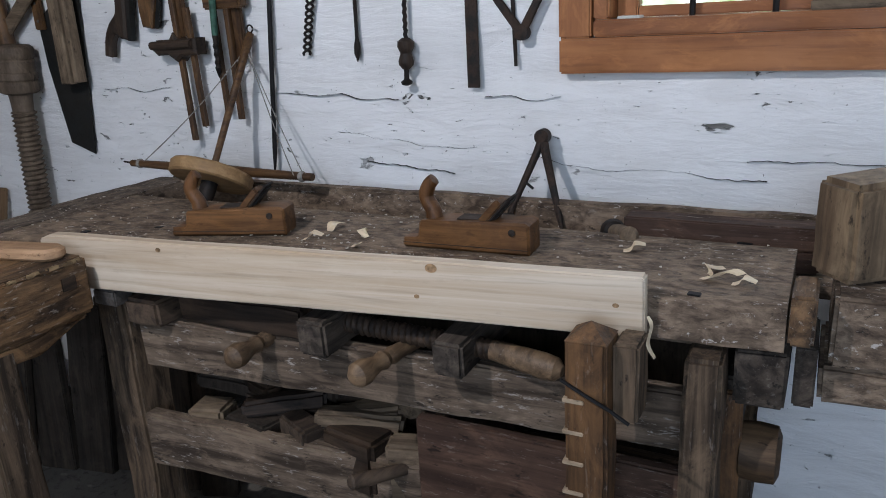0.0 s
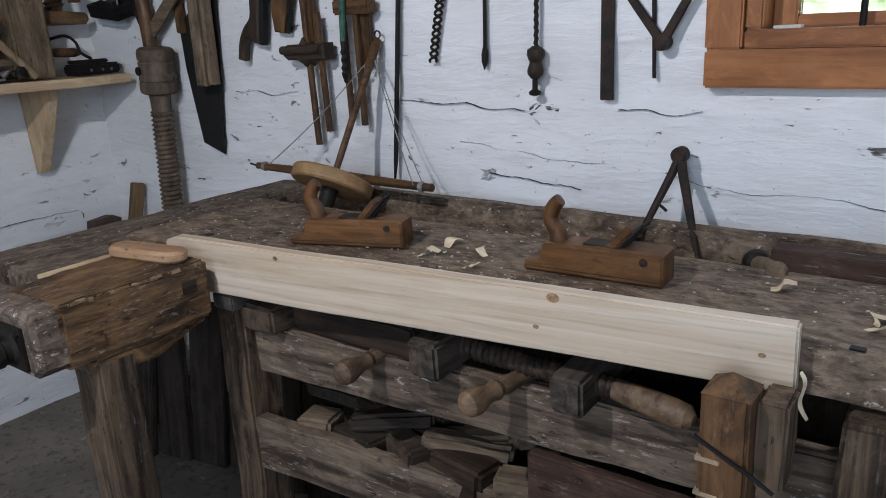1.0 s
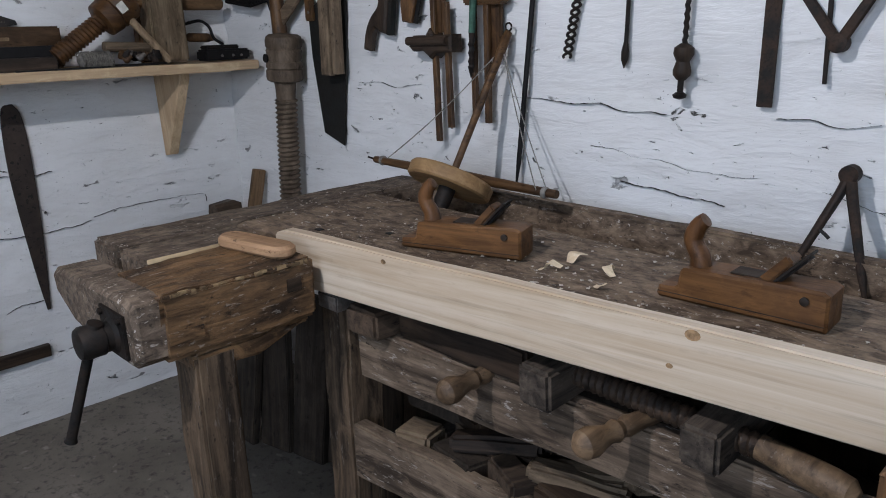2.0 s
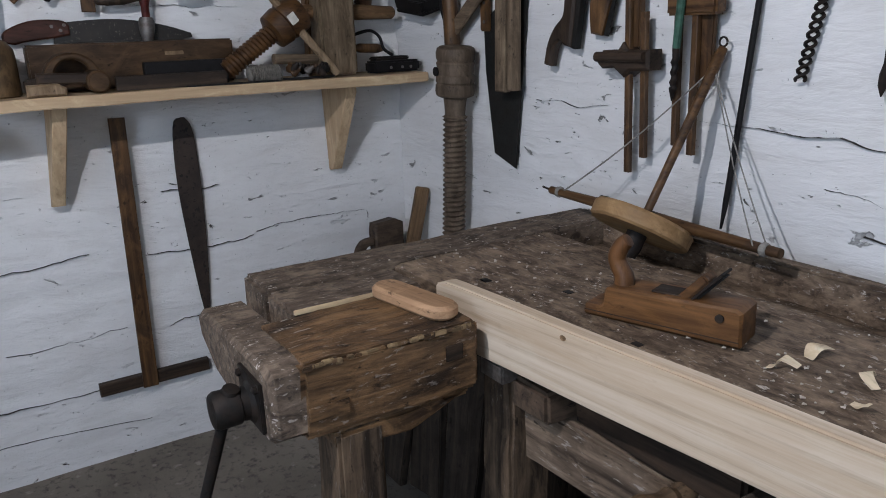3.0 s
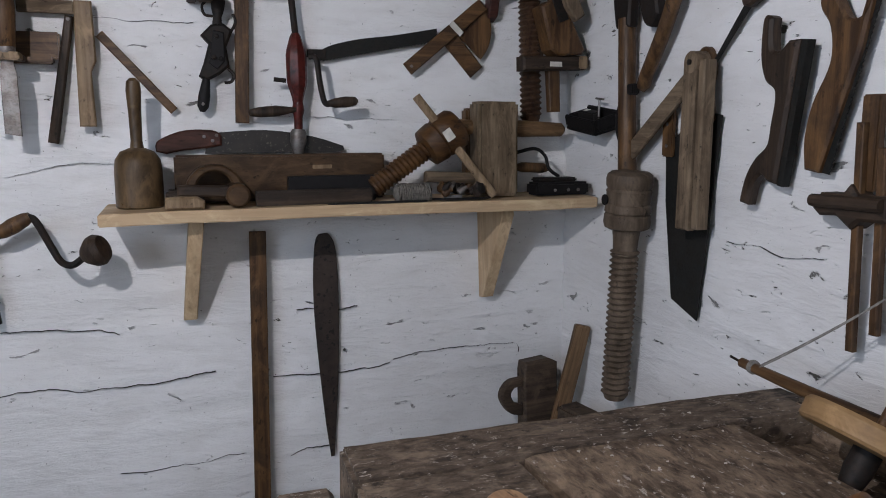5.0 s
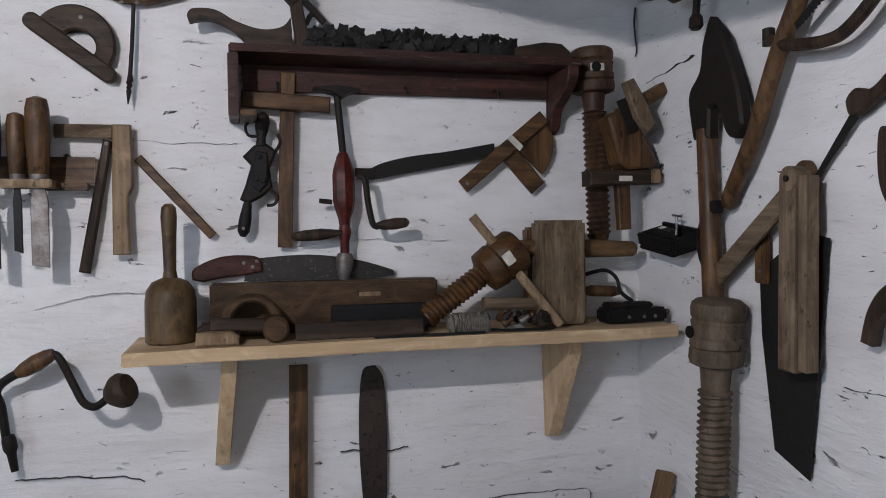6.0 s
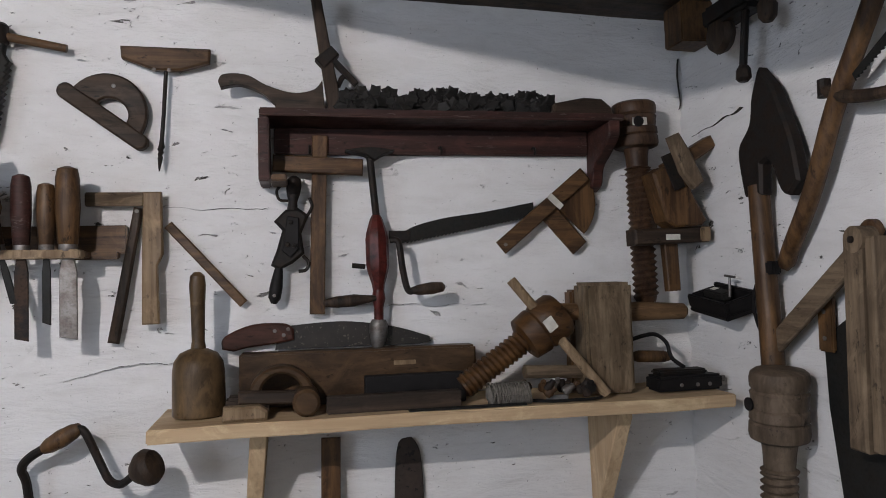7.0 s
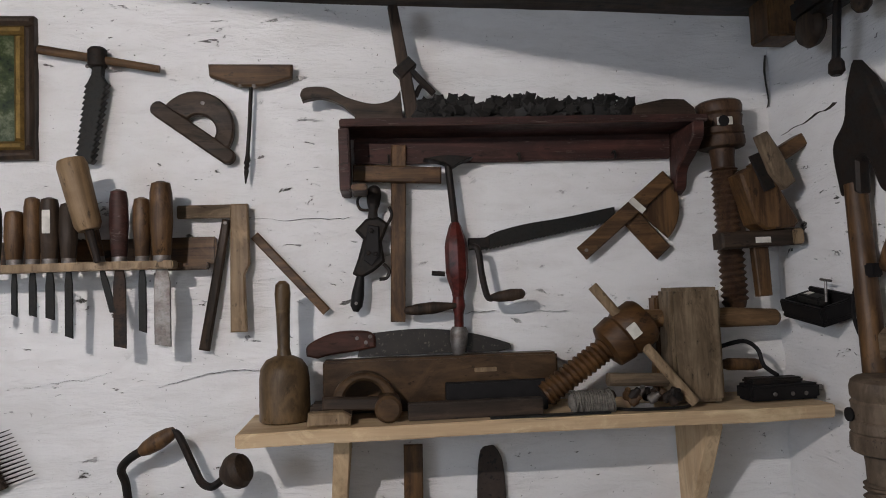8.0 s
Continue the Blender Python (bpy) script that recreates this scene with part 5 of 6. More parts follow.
    p("body", box(-0.205, 1.1105, 0.12, -0.045, 1.145, 0.19, 0.006, rough=0.002), BLACK)
    p("jaw", box(-0.195, 1.1455, 0.13, -0.075, 1.158, 0.175, 0.004), IRON)
    p("screw", rod((-0.05, 1.132), (-0.02, 1.13), 0.15, 0.15, 0.007, 8), STEEL)
    p("wire_loop", tube(curve([(-0.225, 1.225, 0.10), (-0.17, 1.235, 0.10), (-0.14, 1.215, 0.105), (-0.135, 1.18, 0.12), (-0.12, 1.16, 0.15)], 6), 0.005, 8), BLACK)
    m, n = lay((-0.225, 1.185), (-0.125, 1.18), 0.10, 0.10)
    p("grip", lathe([(0.009, 0.0), (0.014, 0.015), (0.014, n - 0.02), (0.008, n)], 14, m), BROWN_V)
    for y in (-0.15, -0.11, -0.08):
        nail(p, y, 1.125, 0.19)


shelf_things()


# ---- things on the back wall ----
def back_wall_tools():
    p = hung("back", "adze", 0.32, 1.55, "old forged two-pronged iron axe head on wooden shaft", "axe", move=(0.077, -0.004))
    head = curve2([(0.318, 1.800), (0.292, 1.745), (0.280, 1.69), (0.245, 1.655), (0.238, 1.62), (0.255, 1.54)], 5) + [(0.315, 1.538)] + curve2([(0.317, 1.60), (0.335, 1.606), (0.352, 1.59), (0.375, 1.54), (0.402, 1.527)], 4) + curve2([(0.432, 1.552), (0.412, 1.64), (0.36, 1.755)], 5)
    p("head", poly(head, 0.020, 0.050, 0.008), IRON, "blackened iron head")
    p("shaft", tube([(0.287, 1.56, 0.036), (0.301, 1.40, 0.038), (0.318, 1.19, 0.04)], [0.021, 0.022, 0.023], 14), BROWN_V)
    p("band", box(0.312, 1.375, 0.03, 0.345, 1.402, 0.05, 0.003), BLACK)
    p("cord", tube(curve([(0.325, 1.385, 0.04), (0.262, 1.36, 0.03), (0.245, 1.31, 0.03), (0.262, 1.262, 0.03), (0.285, 1.25, 0.03)], 6), 0.0042, 6), BLACK, "black cord loop")

    p = hung("back", "turning_saw", 0.60, 1.65, "bow saw with long wooden pole, curved bow and dark blade", "bow saw")
    p("pole", tube(curve([(0.80, 1.97, 0.045), (0.692, 1.798, 0.045), (0.608, 1.666, 0.045), (0.534, 1.524, 0.042), (0.442, 1.41, 0.030), (0.428, 1.378, 0.025)], 6), [0.0175] * 26 + [0.016, 0.014, 0.010, 0.006, 0.003], 12), BROWN_V)
    p("bow", tube(curve([(0.588, 1.700, 0.05), (0.63, 1.680, 0.05), (0.673, 1.669, 0.05), (0.736, 1.661, 0.05), (0.785, 1.669, 0.05), (0.85, 1.715, 0.05), (0.89, 1.79, 0.05)], 6), 0.0115, 10), DARK_V)
    p("blade", poly([(0.655, 1.712), (0.76, 1.775), (0.90, 1.85)] + saw_edge((0.905, 1.828), (0.662, 1.698), 30, 0.004), 0.045, 0.048, 0), BLADE)
    p("pin", lathe([(0.012, -0.016), (0.012, 0.016), (0.006, 0.018)], 10, Matrix.Translation((0.588, 1.703, 0.05))), IRON)

    p = hung("back", "wooden_block", 0.11, 1.97, "pale brown wooden block under the ceiling in the corner", "block")
    p("block", box(0.066, 1.928, -0.01, 0.155, 2.026, 0.075, 0.004, cuts=4, rough=0.002), BROWN_V)
    p = hung("back", "corner_drill", 0.30, 1.90, "dark turned drill with round knobs hung under the ceiling", "drill")
    p("knob", lathe([(0.018, 0.0), (0.036, 0.006), (0.042, 0.02), (0.036, 0.034), (0.012, 0.04)], 22, Matrix.Translation((0.289, 1.897, 0.04)) @ pose(0, 0, 0, 90, 0, 0)), DARK_V, "dark round knob")
    p("body", box(0.25, 1.915, 0.02, 0.425, 1.965, 0.085, 0.010, cuts=5, rough=0.003), IRON)
    p("hanger", box(0.31, 1.966, 0.035, 0.345, 2.03, 0.070, 0.004), IRON)
    p("crank", tube(curve([(0.385, 1.93, 0.06), (0.394, 1.885, 0.07), (0.386, 1.83, 0.07), (0.382, 1.80, 0.07)], 6), 0.008, 8), IRON)
    p("foot", lathe([(0.010, -0.017), (0.016, -0.010), (0.015, 0.008), (0.010, 0.016)], 8, Matrix.Translation((0.382, 1.786, 0.07))), IRON)
    p("knob", lathe([(0.010, -0.022), (0.018, -0.012), (0.020, 0.012), (0.012, 0.026)], 14, Matrix.Translation((0.455, 1.892, 0.06))), DARK_V)
    p("arm", rod((0.42, 1.94), (0.455, 1.91), 0.06, 0.06, 0.009, 8), IRON)

    p = hung("back", "tool_box", 0.22, 1.31, "small black wooden plough stock with open top and wing nut", "plane")
    tip = Matrix.Translation((0.212, 1.322, 0.04)) @ pose(0, 0, 0, 16, 0, -7) @ Matrix.Diagonal((0.86, 0.9, 0.86, 1)) @ Matrix.Translation((-0.205, -1.31, -0.05))
    p("bottom", box(0.115, 1.272, 0.0, 0.295, 1.284, 0.095, 0.003, tip), BLACK)
    p("front", box(0.115, 1.2845, 0.083, 0.295, 1.318, 0.095, 0.003, tip), BLACK)
    p("back", box(0.115, 1.2845, 0.0, 0.295, 1.326, 0.012, 0.003, tip), BLACK)
    p("end", box(0.115, 1.2845, 0.0125, 0.127, 1.318, 0.0825, 0.003, tip), BLACK)
    p("end", box(0.283, 1.2845, 0.0125, 0.295, 1.318, 0.0825, 0.003, tip), BLACK)
    p("wedge", box(0.13, 1.30, 0.022, 0.225, 1.322, 0.055, 0.004, tip), BLACKW, "dark wedge")
    p("label", box(0.15, 1.3222, 0.028, 0.172, 1.323, 0.044, 0.0, tip), PAPER, "small white paper tag")
    p("wing_nut", tube([(0.236, 1.322, 0.03), (0.238, 1.368, 0.03)], 0.003, 6), STEEL)
    p("wing_nut", tube([(0.220, 1.370, 0.03), (0.258, 1.366, 0.03)], 0.003, 6), STEEL)

    p = hung("back", "hand_saw", 0.61, 1.1, "tapered dark steel hand saw hung point down", "saw", move=(-0.003, 0.0))
    p("blade", poly([(0.508, 1.25), (0.515, 1.12), (0.553, 0.892), (0.650, 0.860), (0.665, 0.99), (0.70, 1.318), (0.64, 1.33)], 0.006, 0.009, 0), BLADE)
    p("handle", poly(curve2([(0.60, 1.32), (0.595, 1.40), (0.625, 1.455), (0.655, 1.46), (0.672, 1.42), (0.665, 1.36), (0.68, 1.31)], 5) + [(0.64, 1.27)], 0.0, 0.022, 0.004), BROWN_V)
    p("cheek", box(0.505, 1.225, 0.0095, 0.545, 1.335, 0.02, 0.003), BROWN_V)
    nail(p, 0.525, 1.30, 0.02), nail(p, 0.525, 1.25, 0.02)

    p = hung("back", "angle_gauge", 0.60, 1.25, "large weathered grey wooden angle gauge with open arm", "gauge")
    p("stock", strip((0.657, 1.435), (0.652, 1.072), 0.043, 0.045, 0.068, 0.043, 0.004), GREY_V)
    p("stock", strip((0.690, 1.432), (0.688, 1.076), 0.020, 0.030, 0.062, 0.020, 0.003), GREY_V)
    p("arm", strip((0.655, 1.420), (0.362, 1.203), 0.042, 0.03, 0.0448, 0.042, 0.004), GREY_U)
    p("pivot", lathe([(0.023, 0.0), (0.023, 0.034), (0.01, 0.036)], 18, Matrix.Translation((0.662, 1.428, 0.034)) @ pose(0, 0, 0, 90, 0, 0)), GREY_V)
    p("pin", lathe([(0.006, 0.0), (0.006, 0.004), (0.002, 0.005)], 10, Matrix.Translation((0.662, 1.428, 0.070)) @ pose(0, 0, 0, 90, 0, 0)), IRON)

    p = hung("back", "keyhole_saw", 0.73, 1.50, "narrow keyhole saw hung aslant, wooden handle up", "saw")
    p("blade", poly([(0.660, 1.425), (0.670, 1.422), (0.774, 1.532), (0.756, 1.540)], 0.012, 0.015, 0), BLADE)
    p("handle", poly(curve2([(0.754, 1.532), (0.748, 1.557), (0.768, 1.574), (0.80, 1.568), (0.832, 1.587), (0.864, 1.62), (0.892, 1.632)], 5) + curve2([(0.90, 1.618), (0.872, 1.598), (0.848, 1.565), (0.82, 1.550), (0.784, 1.530), (0.77, 1.526)], 5), 0.004, 0.026, 0.005), DARK_V)

    p = hung("back", "grooving_saw", 0.86, 1.32, "dark wooden stair saw with horn grips and steel edge", "saw", move=(0.006, -0.004))
    body = curve2([(0.846, 1.502), (0.828, 1.498), (0.826, 1.43), (0.84, 1.385), (0.868, 1.36), (0.862, 1.30), (0.855, 1.262), (0.825, 1.235), (0.803, 1.20), (0.79, 1.15)], 5)
    body += curve2([(0.815, 1.145), (0.825, 1.185), (0.845, 1.205), (0.862, 1.195)], 4) + [(0.885, 1.19), (0.922, 1.452), (0.895, 1.452)] + curve2([(0.875, 1.435), (0.857, 1.44), (0.852, 1.475), (0.853, 1.497)], 4)
    p("body", poly(body, 0.014, 0.044, 0.006), DARK_V, "dark stained wooden body")
    p("blade", poly([(0.885, 1.188), (0.898, 1.186), (0.937, 1.45), (0.922, 1.452)], 0.018, 0.036, 0), BLADE)

    p = hung("back", "stair_saw", 1.0, 1.36, "light brown wooden saw body with toothed dark steel edge", "saw", move=(-0.006, 0.002))
    body = curve2([(0.955, 1.215), (0.950, 1.27), (0.962, 1.33), (0.995, 1.40), (0.99, 1.46), (0.965, 1.50), (0.97, 1.56)], 5) + [(1.0, 1.56)] + curve2([(1.005, 1.505), (1.03, 1.47), (1.06, 1.475), (1.07, 1.52), (1.065, 1.56)], 4) + [(1.085, 1.56), (1.058, 1.42), (0.988, 1.21)]
    p("body", poly(body, 0.012, 0.036, 0.005), BROWN_V)
    p("blade", poly([(0.978, 1.212), (1.058, 1.44), (1.085, 1.56)] + saw_edge((1.098, 1.555), (1.004, 1.208), 40, 0.003), 0.020, 0.024, 0), BLADE)

    p = hung("back", "marking_gauge", 1.06, 1.12, "wooden mortise gauge with two thin stems and cross block", "gauge", move=(0.030, 0.0))
    p("board", box(1.034, 1.188, 0.018, 1.070, 1.345, 0.036, 0.003), BROWN_V)
    p("block", poly([(0.968, 1.155), (0.985, 1.182), (1.03, 1.182), (1.045, 1.20), (1.06, 1.182), (1.122, 1.185), (1.122, 1.142), (1.07, 1.14), (1.05, 1.125), (1.02, 1.145), (0.985, 1.142)], 0.015, 0.062, 0.006), DARK_U)
    p("stem", strip((1.046, 1.30), (1.060, 0.918), 0.015, 0.036, 0.050, 0.015, 0.002), BROWN_V)
    p("stem", strip((1.086, 1.26), (1.098, 0.955), 0.015, 0.030, 0.044, 0.015, 0.002), BROWN_V)
    p("peg", rod((0.975, 1.168), (1.115, 1.17), 0.066, 0.066, 0.011, 10), DARK_U)

    p = hung("back", "panel_gauge", 1.2, 1.15, "orange-brown wooden panel gauge with long stems", "gauge")
    p("block", box(1.181, 1.250, 0.016, 1.302, 1.288, 0.05, 0.005), BROWN_U)
    p("board", box(1.236, 1.125, 0.012, 1.280, 1.34, 0.024, 0.003), BROWN_V)
    p("stem", strip((1.198, 1.36), (1.208, 0.990), 0.015, 0.025, 0.040, 0.013, 0.002), BROWN_V)
    p("stem", strip((1.244, 1.34), (1.250, 0.975), 0.015, 0.025, 0.040, 0.014, 0.002), BROWN_V)

    p = hung("back", "green_auger", 1.16, 1.18, "thin tool with green painted shaft and dark spiral tip", "auger", move=(0.050, 0.018))
    p("shaft", rod((1.188, 1.40), (1.170, 1.17), 0.060, 0.058, 0.010, 10, 0.008), GREENP, "flaking green paint")
    m, n = lay((1.170, 1.17), (1.158, 1.065), 0.058, 0.05)
    p("bit", lathe([(0.008, 0), (0.009, 0.02), (0.008, 0.08), (0.001, n)], 10, m, (0.02, 0.08, 0.02, 0.004)), IRON)

    p = hung("back", "iron_rod", 1.35, 1.3, "long straight black iron rod leaning at the wall", "rod", move=(0.013, -0.012))
    p("rod", tube([(1.402, 1.78, 0.012), (1.352, 1.25, 0.016), (1.322, 0.90, 0.022), (1.316, 0.845, 0.024)], [0.006, 0.006, 0.006, 0.0025], 10), BLACK)

    p = hung("back", "twist_bit", 1.475, 1.28, "iron twist auger bit with open spiral", "drill bit")
    p("shank", rod((1.507, 1.50), (1.490, 1.27), 0.014, 0.014, 0.005, 8), IRON)
    a, b = Vector((1.493, 1.285, 0.014)), Vector((1.462, 1.132, 0.014))
    for k in (0, math.pi):
        pts = []
        for i in range(60):
            t, an = i / 59, k + i / 59 * 2 * math.pi * 5
            q = a.lerp(b, t)
            pts.append((q.x + 0.0085 * math.cos(an), q.y, 0.014 + 0.0085 * math.sin(an)))
        p("spiral", tube(pts, 0.0034, 6), IRON)

    p = hung("back", "spoon_bit", 1.609, 1.28, "thin iron spoon bit with pointed tip", "drill bit")
    p("shank", rod((1.615, 1.50), (1.608, 1.16), 0.012, 0.012, 0.0045, 8), IRON)
    m, n = lay((1.608, 1.165), (1.6055, 1.112), 0.012, 0.012)
    p("tip", lathe([(0.0045, 0.0), (0.008, 0.018), (0.0075, 0.035), (0.001, n)], 10, m), IRON)

    p = hung("back", "archimedes_drill", 1.745, 1.2, "spiral push drill with dark turned bobbin", "drill")
    m, n = lay((1.752, 1.56), (1.744, 1.15), 0.022, 0.022)
    p("spiral_shaft", lathe([(0.006, 0.0), (0.0065, 0.01), (0.0065, n)], 10, m, (0.01, n, 0.016, 0.0028)), IRON)
    m, n = lay((1.744, 1.163), (1.741, 1.092), 0.022, 0.022)
    p("bobbin", lathe([(0.008, 0.0), (0.019, 0.008), (0.020, 0.02), (0.013, 0.034), (0.018, 0.052), (0.017, 0.06), (0.008, 0.07)], 18, m), DARK_V, "dark turned bobbin")
    p("collar", rod((1.741, 1.095), (1.740, 1.063), 0.022, 0.022, 0.006, 10), IRON)
    m, n = lay((1.740, 1.070), (1.740, 1.056), 0.022, 0.022)
    p("flange", lathe([(0.008, 0.0), (0.014, 0.005), (0.012, 0.011), (0.003, n)], 14, m), IRON)

    p = hung("back", "iron_ruler", 1.902, 1.3, "flat dark iron straightedge hung upright", "straightedge")
    p("ruler", box(1.888, 1.049, 0.006, 1.917, 1.62, 0.011, 0.001), RUST)

    p = hung("back", "wing_compass", 2.01, 1.3, "folded iron compass hung on the wall", "compass")
    p("leg", strip((2.024, 1.158), (1.93, 1.282), 0.020, 0.012, 0.020, 0.016, 0.003), RUST)
    p("leg", strip((2.022, 1.160), (2.092, 1.282), 0.020, 0.0202, 0.028, 0.016, 0.003), RUST)
    p("joint", lathe([(0.016, 0.0), (0.016, 0.022), (0.008, 0.024)], 16, Matrix.Translation((2.023, 1.164, 0.008)) @ pose(0, 0, 0, 90, 0, 0)), RUST)
    p = hung("back", "thin_file", 1.998, 1.2, "slender dark file hung behind the compass", "file")
    p("file", strip((1.992, 1.40), (2.002, 1.094), 0.010, 0.002, 0.007, 0.007, 0.001), IRON)


back_wall_tools()


def wall_cracks():
    lab = "dark split in the limewash between logs"
    for pts, w in (
        ([(0.72, 1.055), (0.86, 1.048), (0.98, 1.052)], 0.0012), ([(1.22, 1.04), (1.42, 1.036), (1.58, 1.028), (1.70, 1.02)], 0.0026),
        ([(1.52, 0.945), (1.66, 0.925), (1.82, 0.912), (1.90, 0.915)], 0.003), ([(2.02, 0.905), (2.10, 0.885), (2.20, 0.872), (2.32, 0.878), (2.42, 0.866), (2.52, 0.862)], 0.003),
        ([(2.48, 0.90), (2.62, 0.906), (2.80, 0.90)], 0.0016), ([(1.60, 0.87), (1.75, 0.857), (1.84, 0.852)], 0.0018),
        ([(0.05, 1.715), (0.15, 1.728), (0.26, 1.745)], 0.0025), ([(1.92, 1.03), (2.02, 1.024), (2.10, 1.028)], 0.0014),
    ):
        mid = pts[len(pts) // 2][0]
        crack("wall_crack", on_back(mid, 0, 0.0), [(a - mid, b) for a, b in pts], w, lab)
    for pts, w in (
        ([(-0.56, 0.632), (-0.48, 0.648), (-0.30, 0.65), (-0.18, 0.648), (-0.165, 0.62)], 0.003), ([(-0.90, 0.62), (-0.70, 0.612), (-0.57, 0.625)], 0.0016), ([(-1.62, 0.62), (-1.50, 0.648), (-1.30, 0.63), (-1.05, 0.65)], 0.0012),
        ([(-1.70, 0.27), (-1.45, 0.24), (-1.10, 0.232), (-0.98, 0.235)], 0.0013), ([(-0.86, 0.385), (-0.82, 0.395), (-0.75, 0.40)], 0.002), ([(-1.30, 0.395), (-1.10, 0.40), (-0.98, 0.41)], 0.0014),
        ([(-1.50, 1.175), (-1.42, 1.20), (-1.33, 1.206), (-1.25, 1.207)], 0.0028), ([(-1.80, 1.19), (-1.68, 1.20), (-1.60, 1.212)], 0.0014), ([(-0.95, 1.33), (-0.80, 1.322), (-0.66, 1.318), (-0.55, 1.316)], 0.002),
        ([(-0.022, 1.93), (-0.025, 1.88), (-0.02, 1.82), (-0.024, 1.80)], 0.0018), ([(-1.55, 0.80), (-1.40, 0.795), (-1.28, 0.775)], 0.0014),
        ([(-1.30, 1.555), (-1.1, 1.55), (-1.06, 1.552)], 0.001), ([(-0.83, 0.80), (-0.72, 0.795), (-0.66, 0.80)], 0.0016), ([(-1.60, 0.12), (-1.3, 0.13), (-0.95, 0.10)], 0.0016),
    ):
        crack("wall_crack", on_left(0, 0, 0.0), pts, w, lab)


wall_cracks()


# ---- things on, in and under the bench ----
def smoothing_plane(m, label):
    t = thing("smoothing_plane", m, label, "hand plane", "wooden hand planes on the bench")
    up = Matrix(((1, 0, 0, 0), (0, 0, -1, 0.062), (0, 1, 0, 0), (0, 0, 0, 1)))
    prof = [(0.0, 0.004), (0.004, 0.0), (0.233, 0.0), (0.235, 0.004), (0.234, 0.050), (0.226, 0.055), (0.150, 0.053), (0.038, 0.049), (0.034, 0.044), (0.031, 0.022), (0.026, 0.018), (0.003, 0.017)]
    bm = poly(prof, 0.0, 0.062, 0.004, up)
    part("body", bm, BEECH, t)
    part("sole_line", box(0.003, -0.0006, 0.0085, 0.232, 0.0, 0.010, 0.0), DARK_U, t)
    part("mouth", box(0.100, 0.012, 0.0500, 0.160, 0.050, 0.0540, 0.003), DARK_U, t, "dark open throat")
    spine = curve([(0.052, 0.031, 0.046), (0.050, 0.031, 0.062), (0.041, 0.031, 0.077), (0.038, 0.031, 0.090), (0.045, 0.031, 0.107), (0.056, 0.031, 0.118)], 5)
    n = len(spine)
    rad = [0.0160 - 0.004 * math.sin(math.pi * min(1, i / n * 1.6)) * 0.4 - 0.006 * (i / n) ** 2 for i in range(n)]
    rad[-1] = 0.005
    part("horn", tube(spine, rad, 14), HORN, t, "smooth curved front horn")
    tilt = Matrix.Translation((0.143, 0.031, 0.048)) @ pose(0, 0, 0, 0, 42, 0)
    part("wedge", box(-0.006, -0.019, -0.012, 0.008, 0.019, 0.052, 0.003, tilt), BEECH, t, "pale beech wedge")
    part("iron", box(0.0085, -0.021, -0.012, 0.0125, 0.021, 0.072, 0.001, tilt), IRON, t, "dark steel plane iron")
    part("cap_iron", box(0.0128, -0.016, 0.0, 0.016, 0.016, 0.066, 0.001, tilt), IRON, t)
    part("strike_button", lathe([(0.006, 0.0), (0.006, 0.003), (0.003, 0.004)], 12, Matrix.Translation((0.205, -0.0005, 0.039)) @ pose(0, 0, 0, 180, 0, 0)), DARK_U, t)


smoothing_plane(pose(1.487, -0.549, 0.822, 0, 0, 18.2), "beech horned smoothing plane with worn reddish-brown body")
smoothing_plane(pose(1.962, -0.471, 0.822, 0, 0, 2.5), "beech horned smoothing plane with raised pale wedge")


